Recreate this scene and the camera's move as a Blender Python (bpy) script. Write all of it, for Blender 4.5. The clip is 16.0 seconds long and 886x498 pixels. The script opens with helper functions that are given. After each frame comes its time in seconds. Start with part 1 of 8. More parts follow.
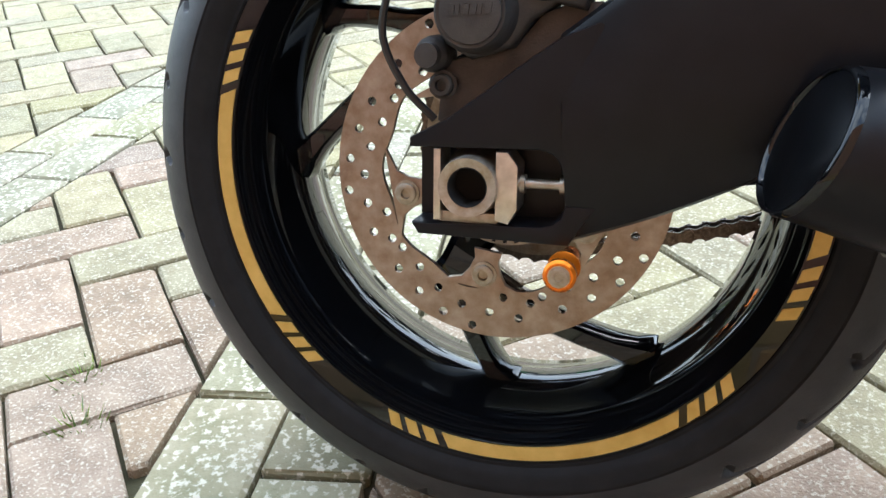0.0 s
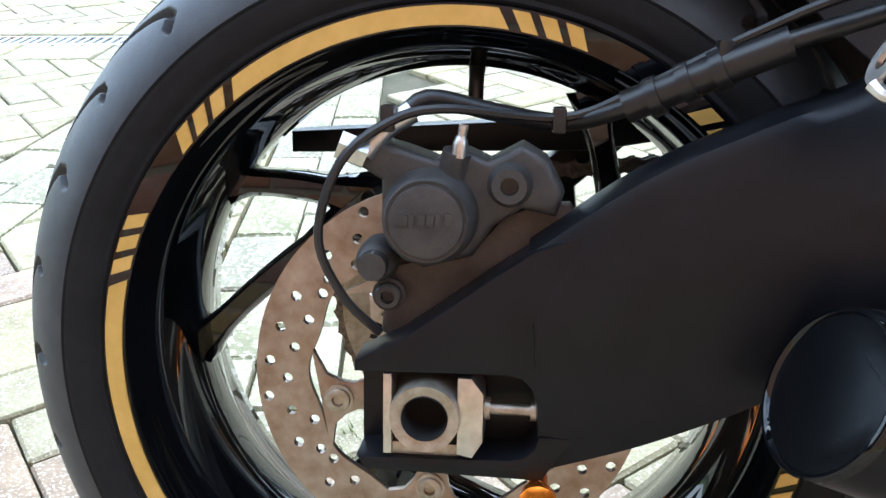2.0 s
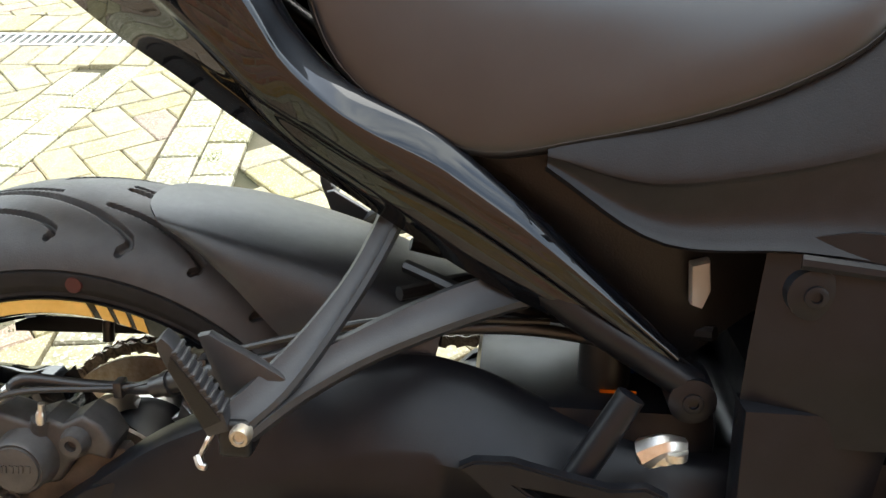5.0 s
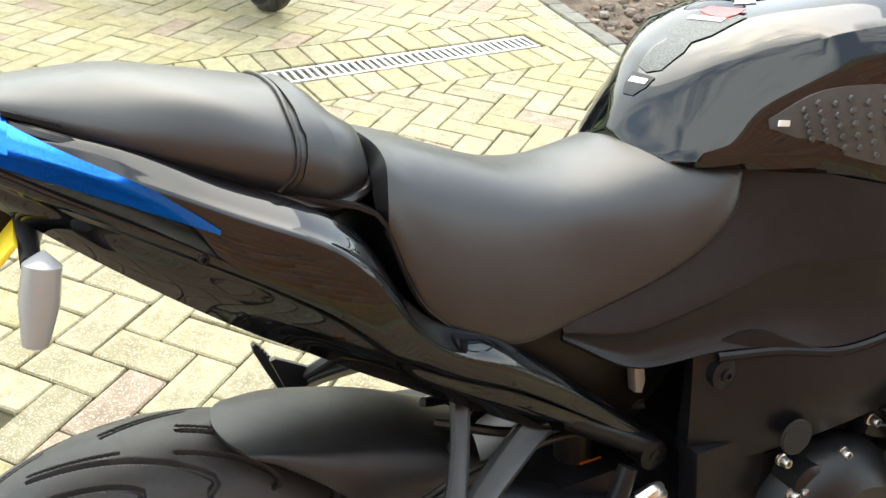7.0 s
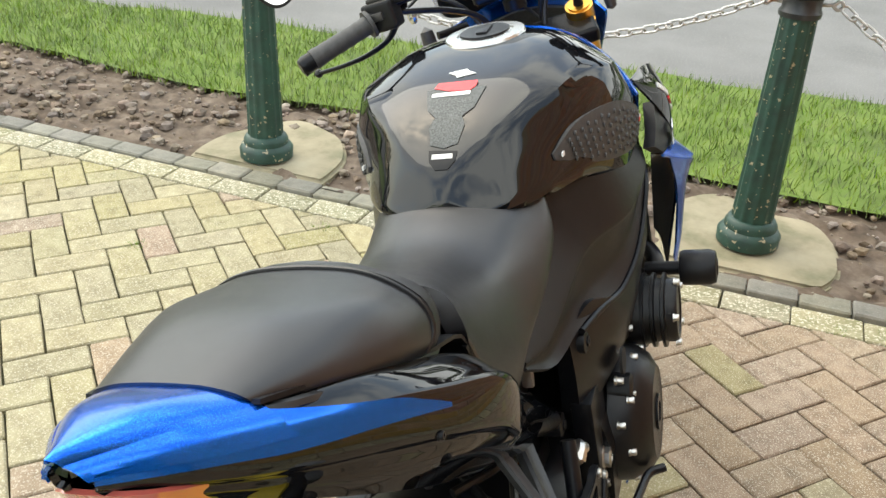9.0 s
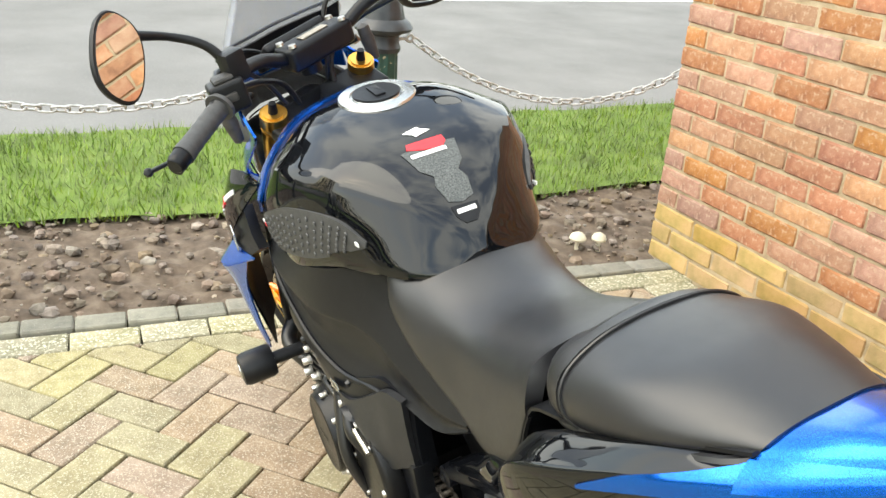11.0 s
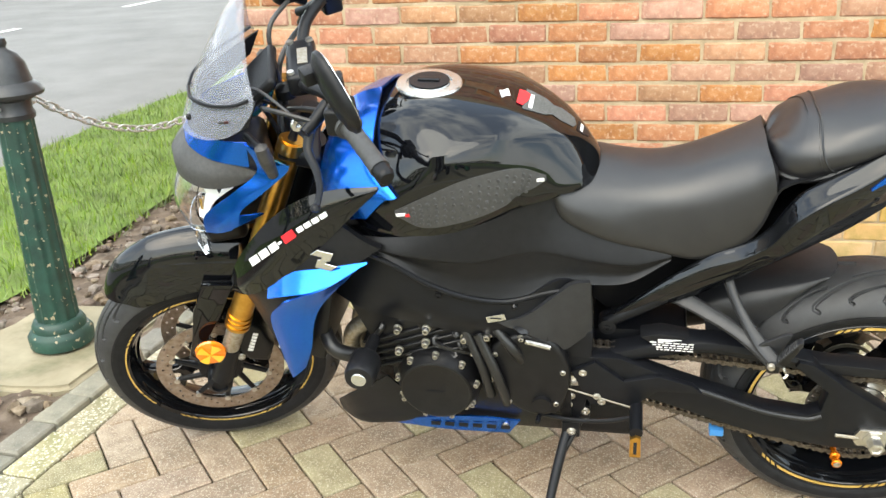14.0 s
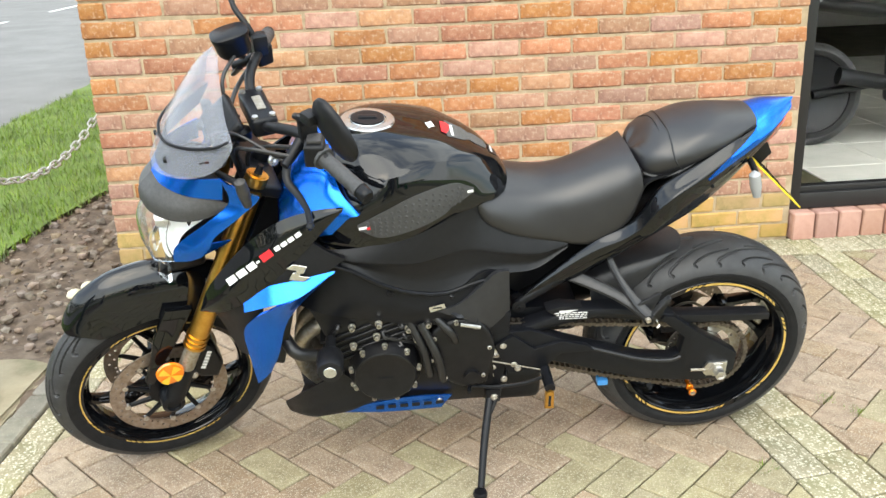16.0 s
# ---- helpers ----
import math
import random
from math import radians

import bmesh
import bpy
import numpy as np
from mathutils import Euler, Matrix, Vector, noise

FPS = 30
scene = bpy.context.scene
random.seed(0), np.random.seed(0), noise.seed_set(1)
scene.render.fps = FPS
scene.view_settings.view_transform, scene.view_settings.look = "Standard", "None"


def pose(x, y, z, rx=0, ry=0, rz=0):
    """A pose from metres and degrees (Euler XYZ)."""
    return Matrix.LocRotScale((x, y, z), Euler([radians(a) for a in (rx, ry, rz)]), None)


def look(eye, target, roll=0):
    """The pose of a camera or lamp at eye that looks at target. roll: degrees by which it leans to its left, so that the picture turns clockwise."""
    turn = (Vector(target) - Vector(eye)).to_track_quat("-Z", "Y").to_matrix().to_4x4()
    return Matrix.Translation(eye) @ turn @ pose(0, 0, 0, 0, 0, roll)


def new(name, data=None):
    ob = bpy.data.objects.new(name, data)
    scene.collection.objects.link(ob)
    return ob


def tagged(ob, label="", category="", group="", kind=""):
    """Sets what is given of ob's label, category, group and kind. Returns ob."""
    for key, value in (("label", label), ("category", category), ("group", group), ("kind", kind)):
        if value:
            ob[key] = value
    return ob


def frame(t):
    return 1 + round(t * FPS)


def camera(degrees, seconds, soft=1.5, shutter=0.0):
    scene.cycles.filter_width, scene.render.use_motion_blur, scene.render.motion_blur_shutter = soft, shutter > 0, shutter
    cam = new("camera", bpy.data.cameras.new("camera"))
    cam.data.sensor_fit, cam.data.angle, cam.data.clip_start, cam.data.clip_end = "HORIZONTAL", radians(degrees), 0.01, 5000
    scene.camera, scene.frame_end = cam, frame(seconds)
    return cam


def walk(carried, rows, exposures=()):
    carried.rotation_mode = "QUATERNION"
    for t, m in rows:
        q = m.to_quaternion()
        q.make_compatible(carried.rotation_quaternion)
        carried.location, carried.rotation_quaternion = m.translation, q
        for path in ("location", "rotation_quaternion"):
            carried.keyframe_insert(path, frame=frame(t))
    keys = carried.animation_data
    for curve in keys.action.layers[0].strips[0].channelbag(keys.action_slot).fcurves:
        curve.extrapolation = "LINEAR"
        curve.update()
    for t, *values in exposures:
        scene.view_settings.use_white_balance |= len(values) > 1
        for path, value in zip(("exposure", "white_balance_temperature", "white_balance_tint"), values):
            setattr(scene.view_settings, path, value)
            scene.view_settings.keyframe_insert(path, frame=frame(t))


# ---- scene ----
cam = camera(53.7, 16.0)
PATH = [
    (0.0, 0.1312, -0.5717, 0.5831, 61.660, 3.072, 15.452),
    (0.5, 0.0872, -0.5404, 0.5895, 61.313, 1.791, 13.285),
    (1.0, 0.0622, -0.5159, 0.6119, 61.250, 1.634, 11.886),
    (1.5, 0.0571, -0.4910, 0.6312, 62.223, 1.024, 9.229),
    (2.0, 0.0514, -0.4643, 0.6441, 64.347, 0.518, 6.206),
    (2.5, 0.0708, -0.4277, 0.6624, 66.311, 0.410, 2.811),
    (3.0, 0.1037, -0.4060, 0.6741, 67.097, 0.580, 0.493),
    (3.5, 0.1537, -0.4186, 0.6889, 67.704, 1.122, -1.623),
    (4.0, 0.2276, -0.4473, 0.7004, 66.631, 1.851, -3.287),
    (4.2, 0.2757, -0.4697, 0.7295, 63.865, -1.149, -0.672),
    (4.4, 0.3101, -0.4947, 0.7529, 63.728, -4.472, 2.599),
    (4.8, 0.3658, -0.5090, 0.8963, 60.818, -1.246, 6.004),
    (5.0, 0.3887, -0.5218, 0.9745, 59.007, -0.014, 5.328),
    (5.2, 0.3933, -0.5350, 1.0416, 58.286, 0.145, 3.650),
    (7.3, -0.0932, -0.5269, 1.2543, 59.369, -4.789, -33.270),
    (7.5, -0.1311, -0.4929, 1.2623, 61.070, -5.618, -39.181),
    (8.0, -0.2518, -0.3638, 1.3027, 59.711, -2.300, -50.945),
    (8.5, -0.3613, -0.2455, 1.3492, 61.344, -1.757, -60.375),
    (9.0, -0.4764, -0.0928, 1.3569, 61.437, -2.383, -73.177),
    (9.5, -0.4913, 0.0703, 1.3516, 62.846, -3.416, -80.966),
    (10.0, -0.4579, 0.2696, 1.3459, 63.596, -3.787, -91.768),
    (10.2, -0.4689, 0.3636, 1.3420, 64.069, -4.085, -96.838),
    (12.3, -0.1072, 1.3741, 1.3145, 70.317, -0.624, -143.017),
    (12.5, -0.0153, 1.4322, 1.3015, 70.622, -0.207, -146.708),
    (13.0, 0.1839, 1.6219, 1.3063, 70.825, 0.259, -156.019),
    (13.5, 0.3372, 1.8362, 1.3000, 69.593, 0.686, -163.820),
    (14.0, 0.5140, 1.9200, 1.3051, 68.882, 2.212, -168.807),
    (14.5, 0.6596, 2.0015, 1.3366, 67.886, 2.220, -175.817),
    (15.0, 0.8195, 2.1355, 1.3610, 67.201, 3.261, 174.675),
    (15.5, 0.8536, 2.2647, 1.3798, 68.635, 1.978, 176.737),
    (16.0, 0.8719, 2.3177, 1.3943, 70.392, 2.171, 175.031),
]
EXPOSURES = [(0.0, 2.1, 5800, 4), (2.0, 2.4, 5450, 4), (3.0, 2.65, 5950, 4), (4.0, 2.6, 6400, 4), (5.0, 2.5, 6850, 4), (7.5, 2.15, 7150, 4), (9.0, 1.8, 7350, 4), (10.0, 1.95, 7450, 4), (13.0, 2.1, 7250, 4), (14.5, 2.1, 7050, 4), (16.0, 1.95, 6950, 4)]
walk(cam, [(t, pose(*row)) for t, *row in PATH], EXPOSURES)

# ---- sky, sun ----
world = bpy.data.worlds.new("sky")
scene.world = world
world.use_nodes = True
sky = world.node_tree.nodes.new("ShaderNodeTexSky")
sky.sky_type, sky.sun_disc = "NISHITA", False
SUN_ELEV, SUN_ROT = radians(50), radians(14)
sky.sun_elevation, sky.sun_rotation = SUN_ELEV, SUN_ROT
sky.air_density, sky.dust_density = 1.2, 2.0
background = world.node_tree.nodes["Background"]
# broken white cloud over the whole sky
sky_at = world.node_tree.nodes.new("ShaderNodeTexCoord")
cloud = world.node_tree.nodes.new("ShaderNodeTexNoise")
cloud.inputs["Scale"].default_value, cloud.inputs["Detail"].default_value, cloud.inputs["Roughness"].default_value = 3.2, 7.0, 0.58
cover = world.node_tree.nodes.new("ShaderNodeMapRange")
cover.inputs["From Min"].default_value, cover.inputs["From Max"].default_value = 0.42, 0.58
cover.inputs["To Min"].default_value, cover.inputs["To Max"].default_value = 0.15, 0.95
over = world.node_tree.nodes.new("ShaderNodeMix")
over.data_type = "RGBA"
over.inputs[7].default_value = (6.2, 6.6, 7.2, 1)
world.node_tree.links.new(sky_at.outputs["Generated"], cloud.inputs["Vector"])
world.node_tree.links.new(cloud.outputs["Fac"], cover.inputs["Value"])
world.node_tree.links.new(cover.outputs[0], over.inputs["Factor"])
world.node_tree.links.new(sky.outputs[0], over.inputs[6])
world.node_tree.links.new(over.outputs[2], background.inputs[0])
background.inputs[1].default_value = 0.13
sun = new("sun", bpy.data.lights.new("sun", "SUN"))
sun.data.energy, sun.data.angle, sun.data.color = 0.6, radians(60), (1.0, 0.97, 0.93)
sun.matrix_world = look((1.5, 6, 8), (0, 0, 0))

# ---- material helpers ----
def principled(name, color, rough=0.5, metal=0.0, coat=0.0, spec=0.5):
    m = bpy.data.materials.new(name)
    m.use_nodes = True
    b = m.node_tree.nodes["Principled BSDF"]
    b.inputs["Base Color"].default_value = (*color, 1)
    b.inputs["Roughness"].default_value = rough
    b.inputs["Metallic"].default_value = metal
    b.inputs["Coat Weight"].default_value = coat
    b.inputs["Coat Roughness"].default_value = 0.03
    b.inputs["Specular IOR Level"].default_value = spec
    return m


def node(m, kind, **settings):
    n = m.node_tree.nodes.new(kind)
    for key, value in settings.items():
        n.inputs[key].default_value = value
    return n


def wire(m, a, out, b, into):
    m.node_tree.links.new(a.outputs[out], b.inputs[into])


def noisy(m, colors, scale, detail=4.0, rough=None, bump=0.0, bump_scale=None, fine=None, per_object=0.0, spread=(0.3, 0.7), island=False):
    """Gives a material a colour ramp over noise, a variation per piece, fine speckles, gloss variation and relief."""
    t = m.node_tree
    b = t.nodes["Principled BSDF"]
    coord = node(m, "ShaderNodeTexCoord")
    n1 = node(m, "ShaderNodeTexNoise", Scale=scale, Detail=detail, Roughness=0.6)
    wire(m, coord, "Object", n1, "Vector")
    ramp = node(m, "ShaderNodeValToRGB")
    els = ramp.color_ramp.elements
    while len(els) < len(colors):
        els.new(0.5)
    for i, c in enumerate(colors):
        els[i].position = spread[0] + (spread[1] - spread[0]) * i / max(1, len(colors) - 1)
        els[i].color = (*c, 1)
    wire(m, n1, "Fac", ramp, "Fac")
    last = ramp
    if per_object:
        info = node(m, "ShaderNodeNewGeometry" if island else "ShaderNodeObjectInfo")
        out = "Random Per Island" if island else "Random"
        hsv = node(m, "ShaderNodeHueSaturation")
        for into, lo, hi, mul in (("Value", 1 - per_object, 1 + per_object, 1.0), ("Hue", 0.5 - per_object * 0.05, 0.5 + per_object * 0.05, 7.3), ("Saturation", 1 - per_object, 1 + per_object, 3.7)):
            k = node(m, "ShaderNodeMath")
            k.operation = "MULTIPLY"
            k.inputs[1].default_value = mul
            wire(m, info, out, k, 0)
            fr = node(m, "ShaderNodeMath")
            fr.operation = "FRACT"
            wire(m, k, 0, fr, 0)
            mr = node(m, "ShaderNodeMapRange")
            mr.inputs["To Min"].default_value, mr.inputs["To Max"].default_value = lo, hi
            wire(m, fr, 0, mr, "Value")
            wire(m, mr, 0, hsv, into)
        wire(m, last, "Color", hsv, "Color")
        last = hsv
    if fine:
        fscale, fcolor, lo, hi, amount = fine
        n2 = node(m, "ShaderNodeTexNoise", Scale=fscale, Detail=2.0, Roughness=0.5)
        wire(m, coord, "Object", n2, "Vector")
        mr = node(m, "ShaderNodeMapRange")
        mr.inputs["From Min"].default_value, mr.inputs["From Max"].default_value = lo, hi
        mr.inputs["To Max"].default_value = amount
        wire(m, n2, "Fac", mr, "Value")
        mix = node(m, "ShaderNodeMix")
        mix.data_type = "RGBA"
        wire(m, mr, 0, mix, "Factor")
        wire(m, last, "Color", mix, 6)
        mix.inputs[7].default_value = (*fcolor, 1)
        t.links.new(mix.outputs[2], b.inputs["Base Color"])
    else:
        wire(m, last, "Color", b, "Base Color")
    if rough:
        mr = node(m, "ShaderNodeMapRange")
        mr.inputs["To Min"].default_value, mr.inputs["To Max"].default_value = rough
        n4 = node(m, "ShaderNodeTexNoise", Scale=scale * 2.3, Detail=3.0)
        wire(m, coord, "Object", n4, "Vector")
        wire(m, n4, "Fac", mr, "Value")
        wire(m, mr, 0, b, "Roughness")
    if bump:
        n3 = node(m, "ShaderNodeTexNoise", Scale=bump_scale or scale * 4, Detail=3.0, Roughness=0.6)
        wire(m, coord, "Object", n3, "Vector")
        bp = node(m, "ShaderNodeBump", Strength=bump, Distance=0.002)
        wire(m, n3, "Fac", bp, "Height")
        wire(m, bp, "Normal", b, "Normal")
    return m


# ---- mesh helpers ----
def link(name, bm, material, parent=None, label="", smooth=True, at=None):
    me = bpy.data.meshes.new(name)
    bmesh.ops.recalc_face_normals(bm, faces=bm.faces)
    bm.to_mesh(me)
    bm.free()
    me.materials.append(material)
    if smooth:
        me.shade_smooth()
        me.set_sharp_from_angle(angle=radians(38))
    ob = new(name, me)
    ob.parent = parent
    if at is not None:
        ob.matrix_basis = at
    if label:
        ob["label"] = label
    return ob


def part(name, bm, material, parent, label=""):
    return link(name, bm, material, parent, label)


def box(x0, x1, y0, y1, z0, z1, bevel=0.0, seg=2, bm=None):
    bm = bm or bmesh.new()
    vs = bmesh.ops.create_cube(bm, size=1.0, matrix=Matrix.LocRotScale(((x0 + x1) / 2, (y0 + y1) / 2, (z0 + z1) / 2), None, (abs(x1 - x0), abs(y1 - y0), abs(z1 - z0))))["verts"]
    if bevel:
        es = list({e for v in vs for e in v.link_edges})
        bmesh.ops.bevel(bm, geom=es, offset=bevel, segments=seg, affect="EDGES", profile=0.6)
    return bm


def moved(bm, m):
    bmesh.ops.transform(bm, matrix=m, verts=bm.verts)
    return bm


def lathe(profile, n=48, axis="Y", bm=None, at=(0, 0, 0), closed=False):
    """Turns a profile of (radius, along) round an axis."""
    bm = bm or bmesh.new()
    rings = []
    for r, a in profile:
        ring = []
        for i in range(n):
            c, s = math.cos(2 * math.pi * i / n) * r, math.sin(2 * math.pi * i / n) * r
            p = {"Y": (c, a, s), "Z": (c, s, a), "X": (a, c, s)}[axis]
            ring.append(bm.verts.new((p[0] + at[0], p[1] + at[1], p[2] + at[2])))
        rings.append(ring)
    pairs = list(zip(rings, rings[1:])) + ([(rings[-1], rings[0])] if closed else [])
    for a, b in pairs:
        for i in range(n):
            bm.faces.new((a[i], a[(i + 1) % n], b[(i + 1) % n], b[i]))
    if not closed:
        for ring in (rings[0], rings[-1]):
            if (ring[0].co - ring[n // 2].co).length > 1e-5:
                bm.faces.new(ring)
            else:
                bmesh.ops.remove_doubles(bm, verts=ring, dist=1e-6)
    return bm


def spline(pts, n):
    """n points along a smooth curve through pts."""
    p = np.array(pts, float)
    if len(p) == 2:
        return [p[0] + (p[1] - p[0]) * k for k in np.linspace(0, 1, n)]
    d = np.r_[0, np.cumsum(np.linalg.norm(np.diff(p, axis=0), axis=1) ** 0.5)]
    e = np.vstack([2 * p[0] - p[1], p, 2 * p[-1] - p[-2]])
    out = []
    for u in np.linspace(0, d[-1], n):
        i = min(max(np.searchsorted(d, u, side="right") - 1, 0), len(p) - 2)
        s = (u - d[i]) / (d[i + 1] - d[i])
        a, b, c, f = e[i], e[i + 1], e[i + 2], e[i + 3]
        out.append(0.5 * (2 * b + (c - a) * s + (2 * a - 5 * b + 4 * c - f) * s * s + (3 * b - a - 3 * c + f) * s ** 3))
    return out


def tube(pts, radius, n=10, steps=None, bm=None, flat=None, caps=True):
    """A round (or flattened) tube along a smooth curve; radius may be a list along it."""
    bm = bm or bmesh.new()
    steps = steps or max(2, 6 * (len(pts) - 1))
    c = [Vector(q) for q in (spline(pts, steps + 1) if len(pts) > 2 else spline(pts, 2))]
    rad = np.interp(np.linspace(0, 1, len(c)), np.linspace(0, 1, len(radius)), radius) if isinstance(radius, (list, tuple)) else [radius] * len(c)
    rings, up = [], None
    for i, q in enumerate(c):
        d = (c[min(i + 1, len(c) - 1)] - c[max(i - 1, 0)]).normalized()
        if up is None:
            up = d.orthogonal().normalized() if flat is None else Vector(flat[0])
        side = d.cross(up).normalized()
        up = side.cross(d).normalized()
        k = 1.0 if flat is None else flat[1]
        rings.append([bm.verts.new(q + (up * math.cos(2 * math.pi * j / n) * k + side * math.sin(2 * math.pi * j / n)) * rad[i]) for j in range(n)])
    for a, b in zip(rings, rings[1:]):
        for j in range(n):
            bm.faces.new((a[j], a[(j + 1) % n], b[(j + 1) % n], b[j]))
    if caps:
        bm.faces.new(rings[0])
        bm.faces.new(rings[-1])
    return bm


def plate(outline, y0, y1, bevel=0.0, seg=2, bm=None, round_=0, holes=()):
    """An outline of (x, z), rounded by a spline if asked, as a slab from y0 to y1."""
    own = bmesh.new()
    pts = outline
    if round_:
        pts = [tuple(q) for q in spline(list(outline) + [outline[0]], round_)][:-1]
    vs = [own.verts.new((x, y0, z)) for x, z in pts]
    f = own.faces.new(vs)
    r = bmesh.ops.extrude_face_region(own, geom=[f])
    bmesh.ops.translate(own, verts=[v for v in r["geom"] if isinstance(v, bmesh.types.BMVert)], vec=(0, y1 - y0, 0))
    if bevel:
        es = [e for e in own.edges if abs(e.verts[0].co.y - e.verts[1].co.y) < 1e-6]
        bmesh.ops.bevel(own, geom=es, offset=bevel, segments=seg, affect="EDGES", profile=0.6)
    if bm is None:
        return own
    return join(bm, own)


def join(bm, other):
    me = bpy.data.meshes.new("tmp")
    other.to_mesh(me)
    other.free()
    bm.from_mesh(me)
    bpy.data.meshes.remove(me)
    return bm


def rails_grid(rails, n, m):
    """A grid of points: n along smooth rails, m across them."""
    along = [spline(r, n) for r in rails]
    return [spline([a[i] for a in along], m) if len(rails) > 1 else [along[0][i]] for i in range(n)]


def skin(rails, n=24, m=10, thick=0.004, bm=None, mirror=False, crown=0.0):
    """A thin curved panel through rails of (x, y, z) points; crown pushes its middle outwards in y."""
    bm = bm or bmesh.new()
    g = rails_grid(rails, n, m)
    P = np.array(g)
    if crown:
        w = np.sin(np.linspace(0, math.pi, n))[:, None] ** 0.5 * np.sin(np.linspace(0, math.pi, m))[None, :]
        P[:, :, 1] += crown * w * np.sign(P[:, :, 1].mean())
    for s in ((1, -1) if mirror else (1,)):
        Q = P * [1, s, 1]
        du, dv = np.gradient(Q, axis=0), np.gradient(Q, axis=1)
        nn = np.cross(du, dv)
        nn /= np.linalg.norm(nn, axis=2, keepdims=True) + 1e-9
        outward = np.sign((nn[:, :, 1] * Q[:, :, 1]).sum()) or 1
        inner = Q - nn * thick * outward
        a = [[bm.verts.new(p) for p in row] for row in Q]
        b = [[bm.verts.new(p) for p in row] for row in inner]
        for i in range(n - 1):
            for j in range(m - 1):
                bm.faces.new((a[i][j], a[i + 1][j], a[i + 1][j + 1], a[i][j + 1]))
                bm.faces.new((b[i][j], b[i][j + 1], b[i + 1][j + 1], b[i + 1][j]))
        edge = [(0, j) for j in range(m)] + [(i, m - 1) for i in range(1, n)] + [(n - 1, j) for j in range(m - 2, -1, -1)] + [(i, 0) for i in range(n - 2, 0, -1)]
        for p, q in zip(edge, edge[1:] + edge[:1]):
            bm.faces.new((a[p[0]][p[1]], b[p[0]][p[1]], b[q[0]][q[1]], a[q[0]][q[1]]))
    return bm


def loft(sections, n=None, bm=None, caps=True):
    """A closed body through closed sections, each a list of (x, y, z) of one length; n steps smooth it along."""
    bm = bm or bmesh.new()
    if n:
        k = len(sections[0])
        cols = [spline([s[j] for s in sections], n) for j in range(k)]
        sections = [[cols[j][i] for j in range(k)] for i in range(n)]
    rings = [[bm.verts.new(p) for p in s] for s in sections]
    for a, b in zip(rings, rings[1:]):
        for j in range(len(a)):
            bm.faces.new((a[j], a[(j + 1) % len(a)], b[(j + 1) % len(a)], b[j]))
    if caps:
        bm.faces.new(rings[0])
        bm.faces.new(rings[-1])
    return bm


def closed_spline(pts, n):
    """A smooth closed loop of n points through pts."""
    k = len(pts)
    q = spline(list(pts[-2:]) + list(pts) + list(pts[:3]), 64 * (k + 4))
    p = np.array(pts, float)
    q = np.array(q)
    a = int(np.argmin(np.linalg.norm(q[: len(q) // 2] - p[0], axis=1)))
    b = len(q) // 2 + int(np.argmin(np.linalg.norm(q[len(q) // 2:] - p[0], axis=1)))
    seg = q[a:b + 1]
    d = np.r_[0, np.cumsum(np.linalg.norm(np.diff(seg, axis=0), axis=1))]
    return [tuple(np.array([np.interp(u, d, seg[:, i]) for i in range(p.shape[1])])) for u in np.linspace(0, d[-1], n + 1)[:-1]]


def bolt(at, axis="Y", r=0.007, h=0.005, bm=None, hexagon=True):
    """A bolt head with a recessed socket, its outer face towards +axis times the sign of h."""
    bm = bm or bmesh.new()
    s = 1 if h > 0 else -1
    return lathe([(r * 1.25, 0), (r * 1.25, h * 0.25), (r, h * 0.3), (r, h * 0.85), (r * 0.85, h), (r * 0.5, h), (r * 0.45, h * 0.4), (0.0, h * 0.4)], 12, axis, bm, at)

# ---- materials ----
GLOSS = principled("gloss_black_paint", (0.003, 0.0034, 0.0045), 0.3, coat=1.0, spec=0.0)
GLOSS.node_tree.nodes["Principled BSDF"].inputs["Coat IOR"].default_value = 1.5
MATTE = noisy(principled("matte_black_plastic", (0.008, 0.0082, 0.0095), 0.40, spec=0.26), [(0.0062, 0.0065, 0.008), (0.0100, 0.0103, 0.012)], 60, rough=(0.32, 0.44), bump=0.12, bump_scale=900)
SATIN = noisy(principled("satin_black_metal", (0.006, 0.0066, 0.0085), 0.34, spec=0.24), [(0.0045, 0.005, 0.0068), (0.0075, 0.0082, 0.0105)], 40, rough=(0.28, 0.40), bump=0.06, bump_scale=700)
ENGINE = noisy(principled("black_engine_casting", (0.006, 0.006, 0.007), 0.34, spec=0.3), [(0.004, 0.004, 0.005), (0.009, 0.009, 0.010)], 35, rough=(0.26, 0.42), bump=0.15, bump_scale=500)
VINYL = noisy(principled("black_seat_vinyl", (0.014, 0.014, 0.017), 0.40, spec=0.65), [(0.009, 0.009, 0.011), (0.013, 0.013, 0.015)], 30, rough=(0.33, 0.42), bump=0.06, bump_scale=1400)
RUBBER = noisy(principled("tyre_rubber", (0.028, 0.0285, 0.031), 0.5, spec=0.4), [(0.022, 0.0225, 0.0245), (0.042, 0.0425, 0.045)], 25, rough=(0.38, 0.58), bump=0.15, bump_scale=600)
SIDEWALL = noisy(principled("dull_side_wall_rubber", (0.010, 0.0102, 0.0115), 0.62, spec=0.2), [(0.008, 0.0082, 0.0095), (0.014, 0.0142, 0.0155)], 40, rough=(0.55, 0.7), bump=0.1, bump_scale=500)
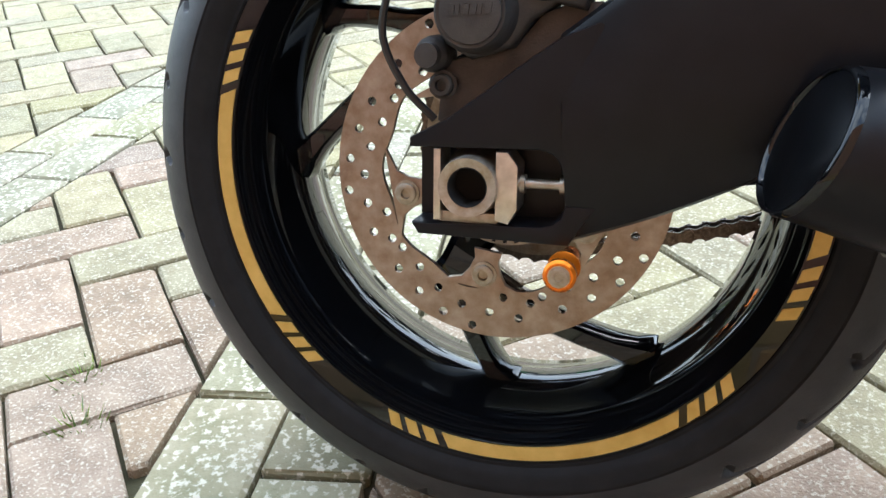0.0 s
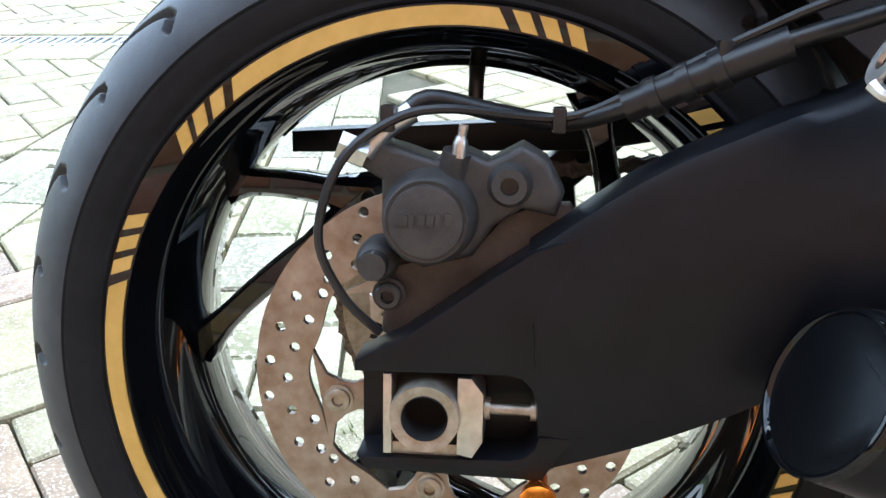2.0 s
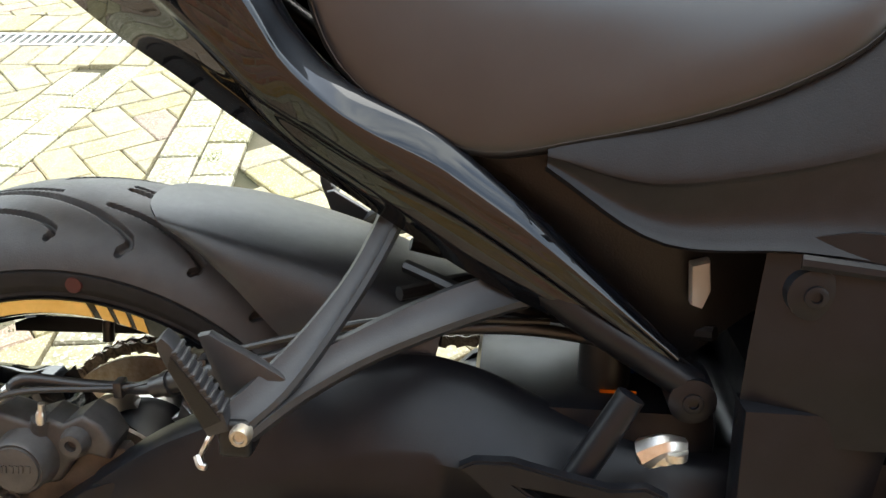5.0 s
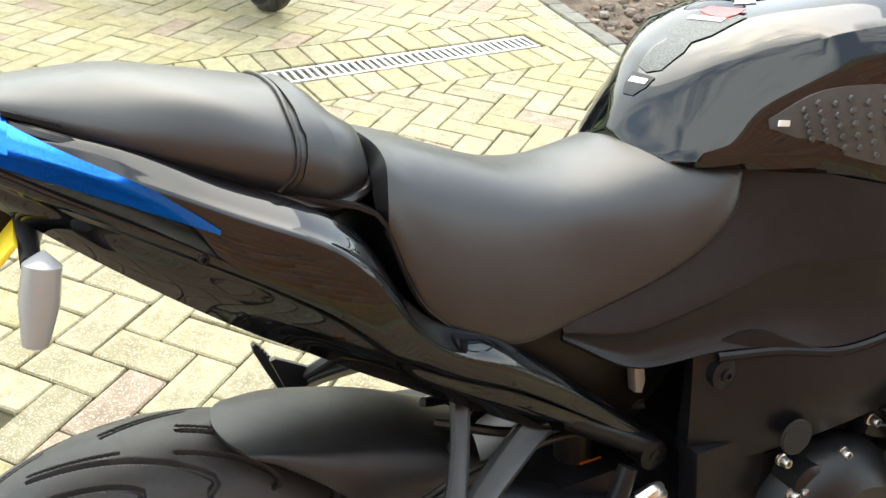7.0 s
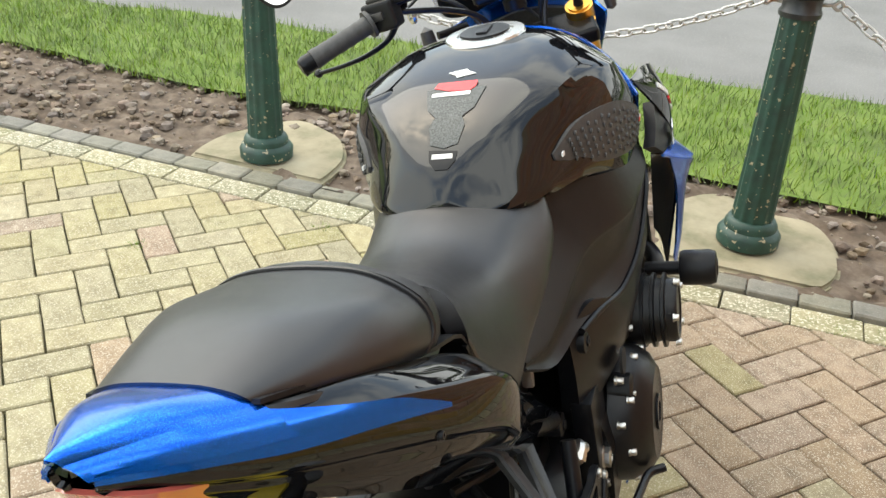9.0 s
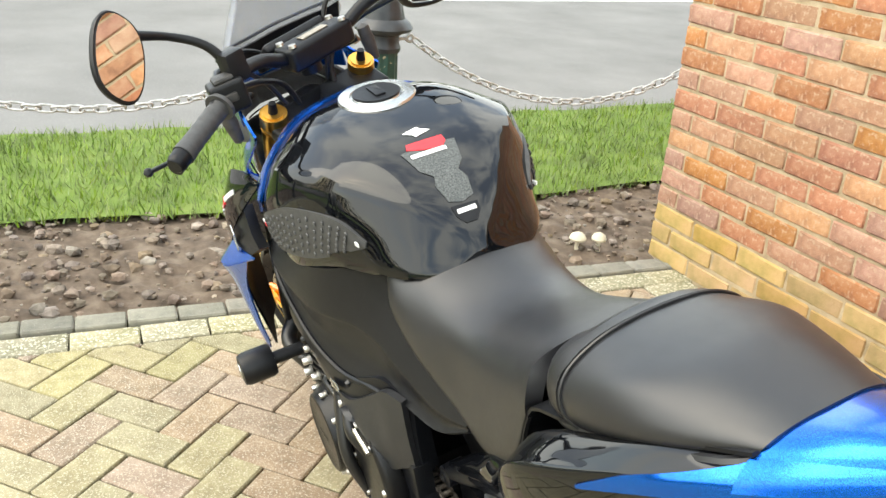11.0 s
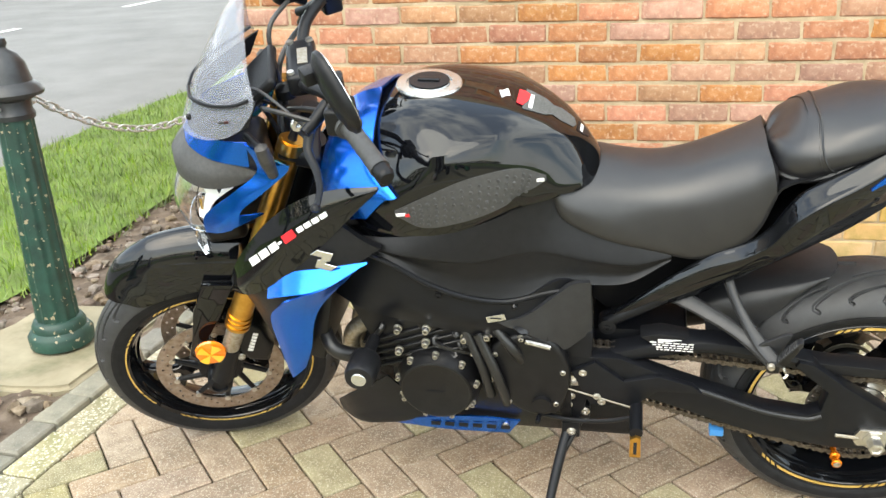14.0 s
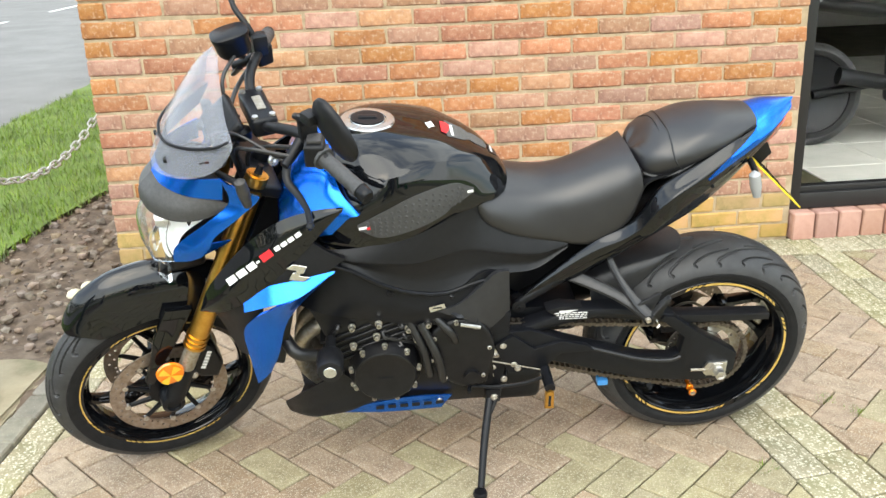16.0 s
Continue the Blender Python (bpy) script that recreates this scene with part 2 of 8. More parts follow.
BLUE = noisy(principled("metallic_blue_paint", (0.0, 0.13, 0.68), 0.22, metal=0.9, coat=0.4), [(0.0, 0.10, 0.60), (0.0, 0.17, 0.86)], 900, detail=1, spread=(0.35, 0.65))
GOLD = noisy(principled("gold_anodised_metal", (0.70, 0.38, 0.08), 0.3, metal=1.0), [(0.62, 0.32, 0.06), (0.76, 0.44, 0.11)], 50)
TAPE = noisy(principled("gold_rim_tape", (0.62, 0.40, 0.10), 0.4, metal=0.35), [(0.55, 0.35, 0.08), (0.70, 0.47, 0.14)], 40, rough=(0.3, 0.5))
STEEL = noisy(principled("worn_brake_steel", (0.36, 0.30, 0.25), 0.42, metal=0.85), [(0.26, 0.19, 0.14), (0.44, 0.38, 0.33)], 70, rough=(0.3, 0.5), bump=0.1, bump_scale=400)
ALLOY = noisy(principled("bright_alloy", (0.62, 0.60, 0.56), 0.3, metal=1.0), [(0.5, 0.48, 0.45), (0.72, 0.70, 0.67)], 90, rough=(0.22, 0.45))
ZINC = noisy(principled("dull_zinc_metal", (0.42, 0.38, 0.31), 0.45, metal=0.9), [(0.33, 0.28, 0.20), (0.52, 0.49, 0.44)], 120, rough=(0.35, 0.6))
GREYCAST = noisy(principled("grey_cast_caliper", (0.045, 0.044, 0.045), 0.5, metal=0.3), [(0.034, 0.033, 0.034), (0.064, 0.06, 0.057)], 60, rough=(0.42, 0.6), bump=0.2, bump_scale=700)
BRACKET = noisy(principled("brown_grey_bracket", (0.07, 0.058, 0.05), 0.5, metal=0.4), [(0.045, 0.036, 0.03), (0.09, 0.075, 0.066)], 50, rough=(0.4, 0.6), bump=0.2, bump_scale=600)
ORANGE = principled("orange_anodised_metal", (0.85, 0.22, 0.01), 0.25, metal=0.7)
AMBER = principled("amber_reflector_plastic", (0.85, 0.22, 0.01), 0.15, coat=1.0)
# paler amber that paints in the glint of the reflector's facets
AMBER_GLINT = principled("painted_amber_glint", (0.90, 0.48, 0.03), 0.15, coat=1.0)
DARKRED = principled("faded_red_paint", (0.055, 0.018, 0.015), 0.65, spec=0.2)
# satin black with its base lifted to carry the sky's sheen
SHEEN = noisy(principled("sky_lit_satin_black", (0.016, 0.0165, 0.019), 0.45, spec=0.5), [(0.012, 0.0125, 0.015), (0.020, 0.0208, 0.0235)], 50, rough=(0.38, 0.5), bump=0.12, bump_scale=800)
CHAIN_M = noisy(principled("oiled_chain_steel", (0.16, 0.13, 0.11), 0.4, metal=0.9), [(0.08, 0.065, 0.055), (0.25, 0.22, 0.19)], 200, rough=(0.3, 0.55))
WHITE = principled("white_vinyl", (0.75, 0.75, 0.74), 0.35)
RED = principled("red_vinyl", (0.62, 0.02, 0.03), 0.35)
SILVER = principled("silver_badge", (0.62, 0.62, 0.6), 0.25, metal=0.9)
CARBON = noisy(principled("grey_carbon_pad", (0.07, 0.075, 0.075), 0.4, spec=0.2), [(0.04, 0.044, 0.044), (0.12, 0.128, 0.128)], 400, detail=1)
PADRUB = noisy(principled("black_grip_rubber", (0.045, 0.045, 0.046), 0.6), [(0.036, 0.036, 0.037), (0.055, 0.055, 0.056)], 120, rough=(0.45, 0.65))
PLATE_Y = noisy(principled("yellow_number_plate", (0.80, 0.58, 0.03), 0.35), [(0.74, 0.53, 0.03), (0.84, 0.62, 0.04)], 30)
CABLE = principled("black_cable_rubber", (0.012, 0.012, 0.013), 0.35)
LAMP_GREY = principled("clear_grey_lamp_plastic", (0.30, 0.31, 0.32), 0.2, coat=0.6)
LENS_RED = principled("clear_red_lamp_lens", (0.45, 0.10, 0.08), 0.08, coat=1.0)
MIRROR = principled("mirror_glass", (0.85, 0.85, 0.85), 0.01, metal=1.0)
BLUECLIP = principled("blue_paint_mark", (0.05, 0.25, 0.6), 0.4)


def glass_material(name, color, rough=0.0, ior=1.45):
    m = principled(name, color, rough)
    b = m.node_tree.nodes["Principled BSDF"]
    b.inputs["Transmission Weight"].default_value = 1.0
    b.inputs["IOR"].default_value = ior
    return m


LENS = glass_material("clear_lamp_glass", (0.95, 0.97, 0.97), 0.02)
SMOKE = principled("smoked_screen_plastic", (0.30, 0.32, 0.38), 0.06, coat=0.5)
SMOKE.node_tree.nodes["Principled BSDF"].inputs["Alpha"].default_value = 0.30
GLASS = glass_material("shop_glass", (0.97, 0.98, 0.98), 0.0, 1.1)

PAVER = noisy(principled("pinkish_paver", (0.27, 0.20, 0.14), 0.85), [(0.17, 0.125, 0.085), (0.265, 0.195, 0.135), (0.33, 0.25, 0.175)], 22, detail=8, rough=(0.7, 0.95), bump=1.0, bump_scale=210, fine=(260, (0.50, 0.45, 0.36), 0.555, 0.64, 0.75), per_object=0.10)
PAVER_BUFF = noisy(principled("buff_paver", (0.27, 0.23, 0.14), 0.85), [(0.18, 0.155, 0.088), (0.265, 0.23, 0.135), (0.32, 0.285, 0.17)], 22, detail=8, rough=(0.7, 0.95), bump=1.0, bump_scale=210, fine=(260, (0.50, 0.46, 0.35), 0.555, 0.64, 0.75), per_object=0.08)
PAVER_PINK_STUFF = noisy(principled("pinkish_paver_far", (0.27, 0.20, 0.14), 0.85), [(0.17, 0.125, 0.085), (0.255, 0.19, 0.13), (0.32, 0.245, 0.17)], 22, detail=8, rough=(0.7, 0.95), bump=1.0, bump_scale=210, fine=(260, (0.50, 0.45, 0.36), 0.555, 0.64, 0.75), per_object=0.10, island=True)
PAVER_STUFF = noisy(principled("buff_paver_far", (0.27, 0.23, 0.14), 0.85), [(0.185, 0.16, 0.085), (0.27, 0.235, 0.13), (0.32, 0.285, 0.165)], 22, detail=8, rough=(0.7, 0.95), bump=1.0, bump_scale=210, fine=(260, (0.55, 0.51, 0.38), 0.56, 0.66, 0.7), per_object=0.15, island=True)
PEBBLE = noisy(principled("pebbled_paver", (0.30, 0.27, 0.18), 0.85), [(0.15, 0.15, 0.075), (0.25, 0.23, 0.14), (0.34, 0.31, 0.21)], 12, detail=6, rough=(0.65, 0.9), bump=1.0, bump_scale=130, fine=(140, (0.60, 0.56, 0.45), 0.53, 0.63, 0.8), per_object=0.14)
KERB_M = noisy(principled("grey_kerb_block", (0.2, 0.19, 0.15), 0.85), [(0.13, 0.125, 0.10), (0.24, 0.225, 0.18)], 15, rough=(0.7, 0.9), bump=0.7, bump_scale=220, fine=(220, (0.4, 0.38, 0.3), 0.62, 0.75, 0.5), per_object=0.2)
JOINT = noisy(principled("joint_sand_and_moss", (0.06, 0.055, 0.03), 0.95), [(0.028, 0.03, 0.010), (0.055, 0.05, 0.024), (0.085, 0.072, 0.042)], 5, bump=0.6, bump_scale=200)
SOIL = noisy(principled("dry_brown_soil", (0.13, 0.095, 0.068), 0.95), [(0.05, 0.035, 0.024), (0.11, 0.08, 0.057), (0.18, 0.14, 0.105)], 12, detail=8, bump=1.0, bump_scale=70)
CLOD = noisy(principled("soil_clods", (0.16, 0.12, 0.09), 0.95), [(0.075, 0.055, 0.04), (0.17, 0.132, 0.10), (0.30, 0.25, 0.20)], 14, bump=0.8, bump_scale=150, per_object=0.3, island=True)
TURF = noisy(principled("turf_base", (0.08, 0.13, 0.018), 0.95), [(0.07, 0.10, 0.02), (0.105, 0.165, 0.025), (0.15, 0.20, 0.045)], 6, detail=8, bump=0.6, bump_scale=120)
BLADE = noisy(principled("grass_blades", (0.10, 0.17, 0.028), 0.6), [(0.085, 0.13, 0.022), (0.14, 0.215, 0.034), (0.22, 0.28, 0.07)], 3, per_object=0.4, island=True)
ASPHALT = noisy(principled("grey_asphalt", (0.14, 0.14, 0.137), 0.95, spec=0.12), [(0.14, 0.139, 0.136), (0.20, 0.198, 0.194)], 1.2, detail=8, rough=(0.8, 0.95), bump=0.9, bump_scale=110, fine=(90, (0.24, 0.235, 0.225), 0.55, 0.68, 0.7))
ROADLINE = noisy(principled("worn_white_road_paint", (0.7, 0.7, 0.68), 0.7), [(0.5, 0.5, 0.48), (0.78, 0.78, 0.76)], 20, bump=0.4, bump_scale=150)
CONCRETE = noisy(principled("buff_concrete_pad", (0.34, 0.29, 0.20), 0.92), [(0.13, 0.125, 0.07), (0.255, 0.222, 0.148), (0.33, 0.29, 0.20)], 5, detail=8, bump=0.8, bump_scale=40)
BRICK = noisy(principled("orange_red_brick", (0.34, 0.165, 0.092), 0.88), [(0.225, 0.105, 0.062), (0.345, 0.165, 0.093), (0.42, 0.24, 0.15)], 16, detail=7, rough=(0.78, 0.95), bump=1.0, bump_scale=90, fine=(75, (0.50, 0.37, 0.26), 0.55, 0.72, 0.5), per_object=0.22)
BRICK_LOW = noisy(principled("mossy_base_brick", (0.36, 0.22, 0.09), 0.85), [(0.25, 0.19, 0.06), (0.38, 0.25, 0.10), (0.45, 0.28, 0.14)], 9, bump=0.9, bump_scale=70, per_object=0.15)
SILLBRICK = noisy(principled("smooth_red_sill_brick", (0.38, 0.20, 0.15), 0.8), [(0.33, 0.17, 0.125), (0.43, 0.25, 0.19)], 12, bump=0.3, bump_scale=150, per_object=0.12)
MORTAR = noisy(principled("buff_mortar", (0.36, 0.28, 0.18), 0.95), [(0.25, 0.195, 0.12), (0.36, 0.28, 0.18), (0.44, 0.36, 0.25)], 14, detail=8, bump=0.8, bump_scale=160)
GREEN_PAINT = noisy(principled("weathered_green_paint", (0.010, 0.045, 0.032), 0.45), [(0.008, 0.025, 0.019), (0.014, 0.062, 0.043)], 14, detail=7, rough=(0.35, 0.65), bump=0.6, bump_scale=60, fine=(60, (0.33, 0.27, 0.17), 0.655, 0.68, 0.95))
DARK_PAINT = noisy(principled("chipped_black_paint", (0.018, 0.02, 0.022), 0.35), [(0.012, 0.013, 0.015), (0.035, 0.037, 0.04)], 20, rough=(0.25, 0.5), bump=0.3, bump_scale=50)
GALV = noisy(principled("galvanised_chain_steel", (0.5, 0.5, 0.49), 0.45, metal=0.8), [(0.36, 0.35, 0.33), (0.62, 0.61, 0.6)], 60, rough=(0.4, 0.6), fine=(7, (0.30, 0.11, 0.04), 0.62, 0.70, 0.8))
GRATE = noisy(principled("galvanised_drain_grate", (0.5, 0.5, 0.5), 0.5, metal=0.6), [(0.45, 0.45, 0.44), (0.62, 0.62, 0.61)], 30, fine=(3, (0.42, 0.22, 0.12), 0.58, 0.66, 0.8))
FRAME_M = principled("black_window_frame", (0.012, 0.012, 0.013), 0.35)
TILE = noisy(principled("pale_shop_tile", (0.62, 0.62, 0.58), 0.25), [(0.55, 0.55, 0.51), (0.66, 0.66, 0.62)], 4)
PLASTER = noisy(principled("shop_plaster", (0.55, 0.55, 0.53), 0.9), [(0.5, 0.5, 0.48), (0.6, 0.6, 0.58)], 2)
# near-black colour that stands in for the shade inside holes and slots
HOLE_SHADE = principled("painted_cavity_shade", (0.01, 0.01, 0.01), 0.9)

# ---- ground, road, verge ----
def along_kerb(y):
    """Where the paving ends, towards the road."""
    return 2.055 + 0.098 * y


def sheet(name, xs, ys, z, material, kind="structure", label="", rough=0.0, seed=0):
    bm = bmesh.new()
    g = []
    for i, x in enumerate(xs):
        row = []
        for y in ys:
            xx = x(y) if callable(x) else x
            h = rough * (noise.noise(Vector((xx * 9, y * 9, seed))) + 0.7 * noise.noise(Vector((xx * 25, y * 25, seed + 4)))) if rough else 0
            row.append(bm.verts.new((xx, y, z + h)))
        g.append(row)
    for a, b in zip(g, g[1:]):
        for j in range(len(ys) - 1):
            bm.faces.new((a[j], a[j + 1], b[j + 1], b[j]))
    ob = link(name, bm, material)
    return tagged(ob, label, name, kind=kind)


ground = sheet("ground", [-400, -60, -10, -2, 2, 14, 60, 400], [-400, -60, -8, 0, 8, 60, 400], -0.10, TURF, label="")
subbase = sheet("subbase", [-9, along_kerb], [-1.7, 0, 3, 6, 9, 12], -0.016, JOINT)
soil_bed = sheet("soil_bed", [(lambda y, k=k: along_kerb(y) + 0.02 + k * (0.92 - 0.02 * y) / 44) for k in range(45)], list(np.arange(-4.0, 6.0, 0.045)), 0.0, SOIL, rough=0.028, seed=2)
EDGE_G = lambda y: along_kerb(y) + 0.78 + 0.06 * math.sin(y * 2.3)
EDGE_R = lambda y: 4.09 + 0.02 * y + 0.03 * math.sin(3.1 * y) + 0.022 * math.sin(8.7 * y + 1)
sheet("grass_verge", [EDGE_G] + [(lambda y, k=k: EDGE_G(y) + k * (EDGE_R(y) - EDGE_G(y)) / 12) for k in range(1, 13)], list(np.arange(-14, 9, 0.12)), 0.03, TURF, rough=0.01, seed=5)
road = sheet("road", [lambda y: 4.05 + 0.02 * y, 6, 9, 13.2], [-80, -40, -14, -6, 0, 6, 14, 60], 0.022, ASPHALT)
far_verge = sheet("far_verge", [13.2, 14, 18, 60], [-80, -40, -14, 0, 14, 60], 0.03, TURF)
sheet("shop_side_ground", [2.0, 4.1], [-80, -20, -4.0], 0.0, TURF)

# unseen hedge, added beyond road and yard to block the bright low sky
rng = random.Random(17)
sky_block_v, sky_block_f = [], []
for i in range(3600):
    c = Vector((17.0 + rng.uniform(-0.9, 0.9), rng.uniform(-40, 34), rng.uniform(0.0, 1.0) ** 0.8 * 3.4))
    if i % 3 == 2:
        c = Vector((rng.uniform(-34, 17), 33.0 + rng.uniform(-0.9, 0.9), c.z * 0.8))
    for k in range(3):
        d = Vector((rng.uniform(-1, 1), rng.uniform(-1, 1), rng.uniform(-1, 1))) * 0.42
        i0 = len(sky_block_v)
        sky_block_v += [tuple(c + d), tuple(c + d + Vector((rng.uniform(-0.5, 0.5), rng.uniform(-0.5, 0.5), rng.uniform(-0.3, 0.5)))), tuple(c + d + Vector((rng.uniform(-0.5, 0.5), rng.uniform(-0.5, 0.5), rng.uniform(-0.3, 0.5))))]
        sky_block_f.append((i0, i0 + 1, i0 + 2))
me = bpy.data.meshes.new("hedge")
me.from_pydata(sky_block_v, [], sky_block_f)
me.materials.append(noisy(principled("sky_block_leaves", (0.05, 0.07, 0.025), 0.7), [(0.03, 0.045, 0.015), (0.07, 0.095, 0.03)], 2, per_object=0.3, island=True))
tagged(new("hedge", me), "unseen dark green hedge added to block low sky light", "hedge", kind="stuff")

bm = bmesh.new()
for k in range(-9, 5):
    box(8.62, 8.74, k * 9.0, k * 9.0 + 6.2, 0.023, 0.027, bm=bm)
tagged(link("road_line", bm, ROADLINE, smooth=False), "worn white painted line along the grey road", "road line", kind="structure")

rng = random.Random(7)
vs, fs = [], []
for k in range(42000):
    y = rng.uniform(-7.0, 5.5)
    x0, x1 = EDGE_G(y) - 0.04, EDGE_R(y)
    x = x0 + (x1 - x0) * rng.random()
    h, a, w = rng.uniform(0.025, 0.06), rng.uniform(0, 6.28), rng.uniform(0.002, 0.004)
    lean = rng.uniform(0.0, 0.05)
    c, s = math.cos(a), math.sin(a)
    i = len(vs)
    b = rng.uniform(0, 6.28)
    vs += [(x - c * w, y - s * w, 0.02), (x + c * w, y + s * w, 0.02), (x + math.cos(b) * lean, y + math.sin(b) * lean, 0.03 + h)]
    fs.append((i, i + 1, i + 2))
me = bpy.data.meshes.new("grass")
me.from_pydata(vs, [], fs)
me.materials.append(BLADE)
tagged(new("grass", me), "short bright green mown grass beside the road", "grass", kind="stuff")


def lump(r, seed):
    bm = bmesh.new()
    bmesh.ops.create_icosphere(bm, subdivisions=1, radius=r)
    rr = random.Random(seed)
    for v in bm.verts:
        v.co *= rr.uniform(0.6, 1.2)
        v.co.z *= 0.75
    return bm


LUMPS = [lump(1.0, s) for s in range(6)]
clods = [[tuple(v.co) for v in b.verts] for b in LUMPS]
lump_faces = [tuple(v.index for v in f.verts) for f in lump(1.0, 0).faces]
vs, fs = [], []
for k in range(3200):
    y = rng.uniform(-3.6, 5.2)
    x = along_kerb(y) + 0.06 + rng.random() ** 0.9 * 0.80
    if any(math.hypot(x - px, y - py) < 0.32 for px, py in ((2.50, 3.30), (2.36, 1.42), (2.30, -0.37))):
        continue
    r = 0.006 + 0.028 * rng.random() ** 3
    a = rng.uniform(0, 6.28)
    c, s = math.cos(a), math.sin(a)
    i = len(vs)
    vs += [(x + (p[0] * c - p[1] * s) * r, y + (p[0] * s + p[1] * c) * r, 0.012 + p[2] * r) for p in clods[k % 6]]
    fs += [tuple(q + i for q in f) for f in lump_faces]
me = bpy.data.meshes.new("soil_clods")
me.from_pydata(vs, [], fs)
me.materials.append(CLOD)
tagged(new("soil_clods", me), "dry brown clods and bark chips on the soil bed", "soil", kind="stuff")

# concrete pads round the posts
POSTS = [(2.50, 3.30), (2.36, 1.42), (2.30, -0.37)]
for px, py in POSTS[1:]:
    out = [(px + 0.36 * math.cos(a) * (1 + 0.16 * math.sin(3 * a + py) + 0.05 * math.sin(7 * a)), py + 0.33 * math.sin(a) * (1 + 0.1 * math.cos(2 * a))) for a in np.linspace(0, 2 * math.pi, 41)[:-1]]
    out = [(max(x, along_kerb(y) + 0.062), y) for x, y in out]
    bm = bmesh.new()
    f = bm.faces.new([bm.verts.new((x, y, 0.021)) for x, y in out])
    r = bmesh.ops.extrude_face_region(bm, geom=[f])
    bmesh.ops.translate(bm, verts=[v for v in r["geom"] if isinstance(v, bmesh.types.BMVert)], vec=(0, 0, -0.08))
    bmesh.ops.bevel(bm, geom=[e for e in bm.edges if all(v.co.z > 0.009 for v in e.verts)], offset=0.014, segments=3, affect="EDGES")
    tagged(link("concrete_pad", bm, CONCRETE), "rough buff concrete pad round a post in the soil", "concrete pad", group="post pads")

# ---- posts and chains ----
def chain_post(x, y, paint, colour):
    post = tagged(new("chain_post"), f"weathered {colour} fluted iron post with black domed cap", "post", group="chain posts")
    n = 96
    flute = lambda i: 1 - 0.075 * (0.5 - 0.5 * math.cos(2 * math.pi * i / n * 12)) ** 0.7
    bm = bmesh.new()
    rings = []
    for z, r in ((0.09, 0.068), (0.3, 0.063), (0.55, 0.058), (0.785, 0.053)):
        rings.append([bm.verts.new((r * flute(i) * math.cos(2 * math.pi * i / n), r * flute(i) * math.sin(2 * math.pi * i / n), z)) for i in range(n)])
    for a, b in zip(rings, rings[1:]):
        for i in range(n):
            bm.faces.new((a[i], a[(i + 1) % n], b[(i + 1) % n], b[i]))
    part("shaft", bm, paint, post)
    part("base_ring", lathe([(0.0, 0.03), (0.10, 0.03), (0.102, 0.065), (0.092, 0.08), (0.084, 0.085), (0.084, 0.10), (0.076, 0.115), (0.068, 0.12), (0.0, 0.12)], 48, "Z"), paint, post)
    part("collar", lathe([(0.0, 0.775), (0.060, 0.775), (0.062, 0.79), (0.056, 0.80), (0.056, 0.83), (0.068, 0.835), (0.07, 0.845), (0.0, 0.85)], 48, "Z"), DARK_PAINT, post)
    part("domed_cap", lathe([(0.0, 0.845), (0.095, 0.845), (0.10, 0.855), (0.09, 0.872), (0.072, 0.885), (0.066, 0.91), (0.06, 0.94), (0.045, 0.965), (0.02, 0.98), (0.017, 0.985), (0.022, 0.995), (0.019, 1.01), (0.0, 1.016)], 48, "Z"), DARK_PAINT, post)
    for s in (1, -1):
        part("ring_bolt", tube([(0, s * 0.05, 0.812), (0, s * 0.085, 0.815), (0, s * 0.10, 0.828), (0, s * 0.112, 0.815), (0, s * 0.10, 0.802), (0, s * 0.085, 0.812)], 0.0055, 8), GALV, post)
    post.location = (x, y, 0)
    return post


for k, (px, py) in enumerate(POSTS):
    chain_post(px, py, *((DARK_PAINT, "black") if k == 0 else (GREEN_PAINT, "green")))

bm = bmesh.new()
ring = []
for k in range(20):
    a = 2 * math.pi * k / 20
    ring.append(Vector((0.0125 * math.sin(a), (0.013 if math.cos(a) > 0 else -0.013) + 0.0125 * math.cos(a), 0)))
rings = []
for k in range(20):
    d = (ring[(k + 1) % 20] - ring[k - 1]).normalized()
    side = Vector((0, 0, 1))
    outv = d.cross(side)
    rings.append([bm.verts.new(ring[k] + 0.0042 * (outv * math.cos(q) + side * math.sin(q))) for q in np.linspace(0, 2 * math.pi, 7)[:-1]])
for k in range(20):
    for q in range(6):
        bm.faces.new((rings[k][q], rings[k][(q + 1) % 6], rings[(k + 1) % 20][(q + 1) % 6], rings[(k + 1) % 20][q]))
link_mesh = bpy.data.meshes.new("chain_link")
bmesh.ops.recalc_face_normals(bm, faces=bm.faces)
bm.to_mesh(link_mesh)
bm.free()
link_mesh.materials.append(GALV)
link_mesh.shade_smooth()


def chain(a, b, sag, label):
    root = tagged(new("chain"), label, "chain", group="post chains")
    a, b = Vector(a), Vector(b)
    pts = [a.lerp(b, u) - Vector((0, 0, 4 * sag * u * (1 - u))) for u in np.linspace(0, 1, 200)]
    d = np.r_[0, np.cumsum([(q - p).length for p, q in zip(pts, pts[1:])])]
    n = int(d[-1] / 0.0405)
    for k in range(n + 1):
        u = d[-1] * (k + 0.5) / (n + 1)
        i = min(int(np.searchsorted(d, u)), 198)
        t = (pts[i + 1] - pts[i - 1]).normalized()
        q = t.to_track_quat("Y", "Z").to_matrix().to_4x4()
        ob = new("chain_link", link_mesh)
        ob.parent = root
        ob.matrix_basis = Matrix.Translation(pts[i]) @ q @ Matrix.Rotation(radians(45 + 90 * (k % 2)), 4, "Y")


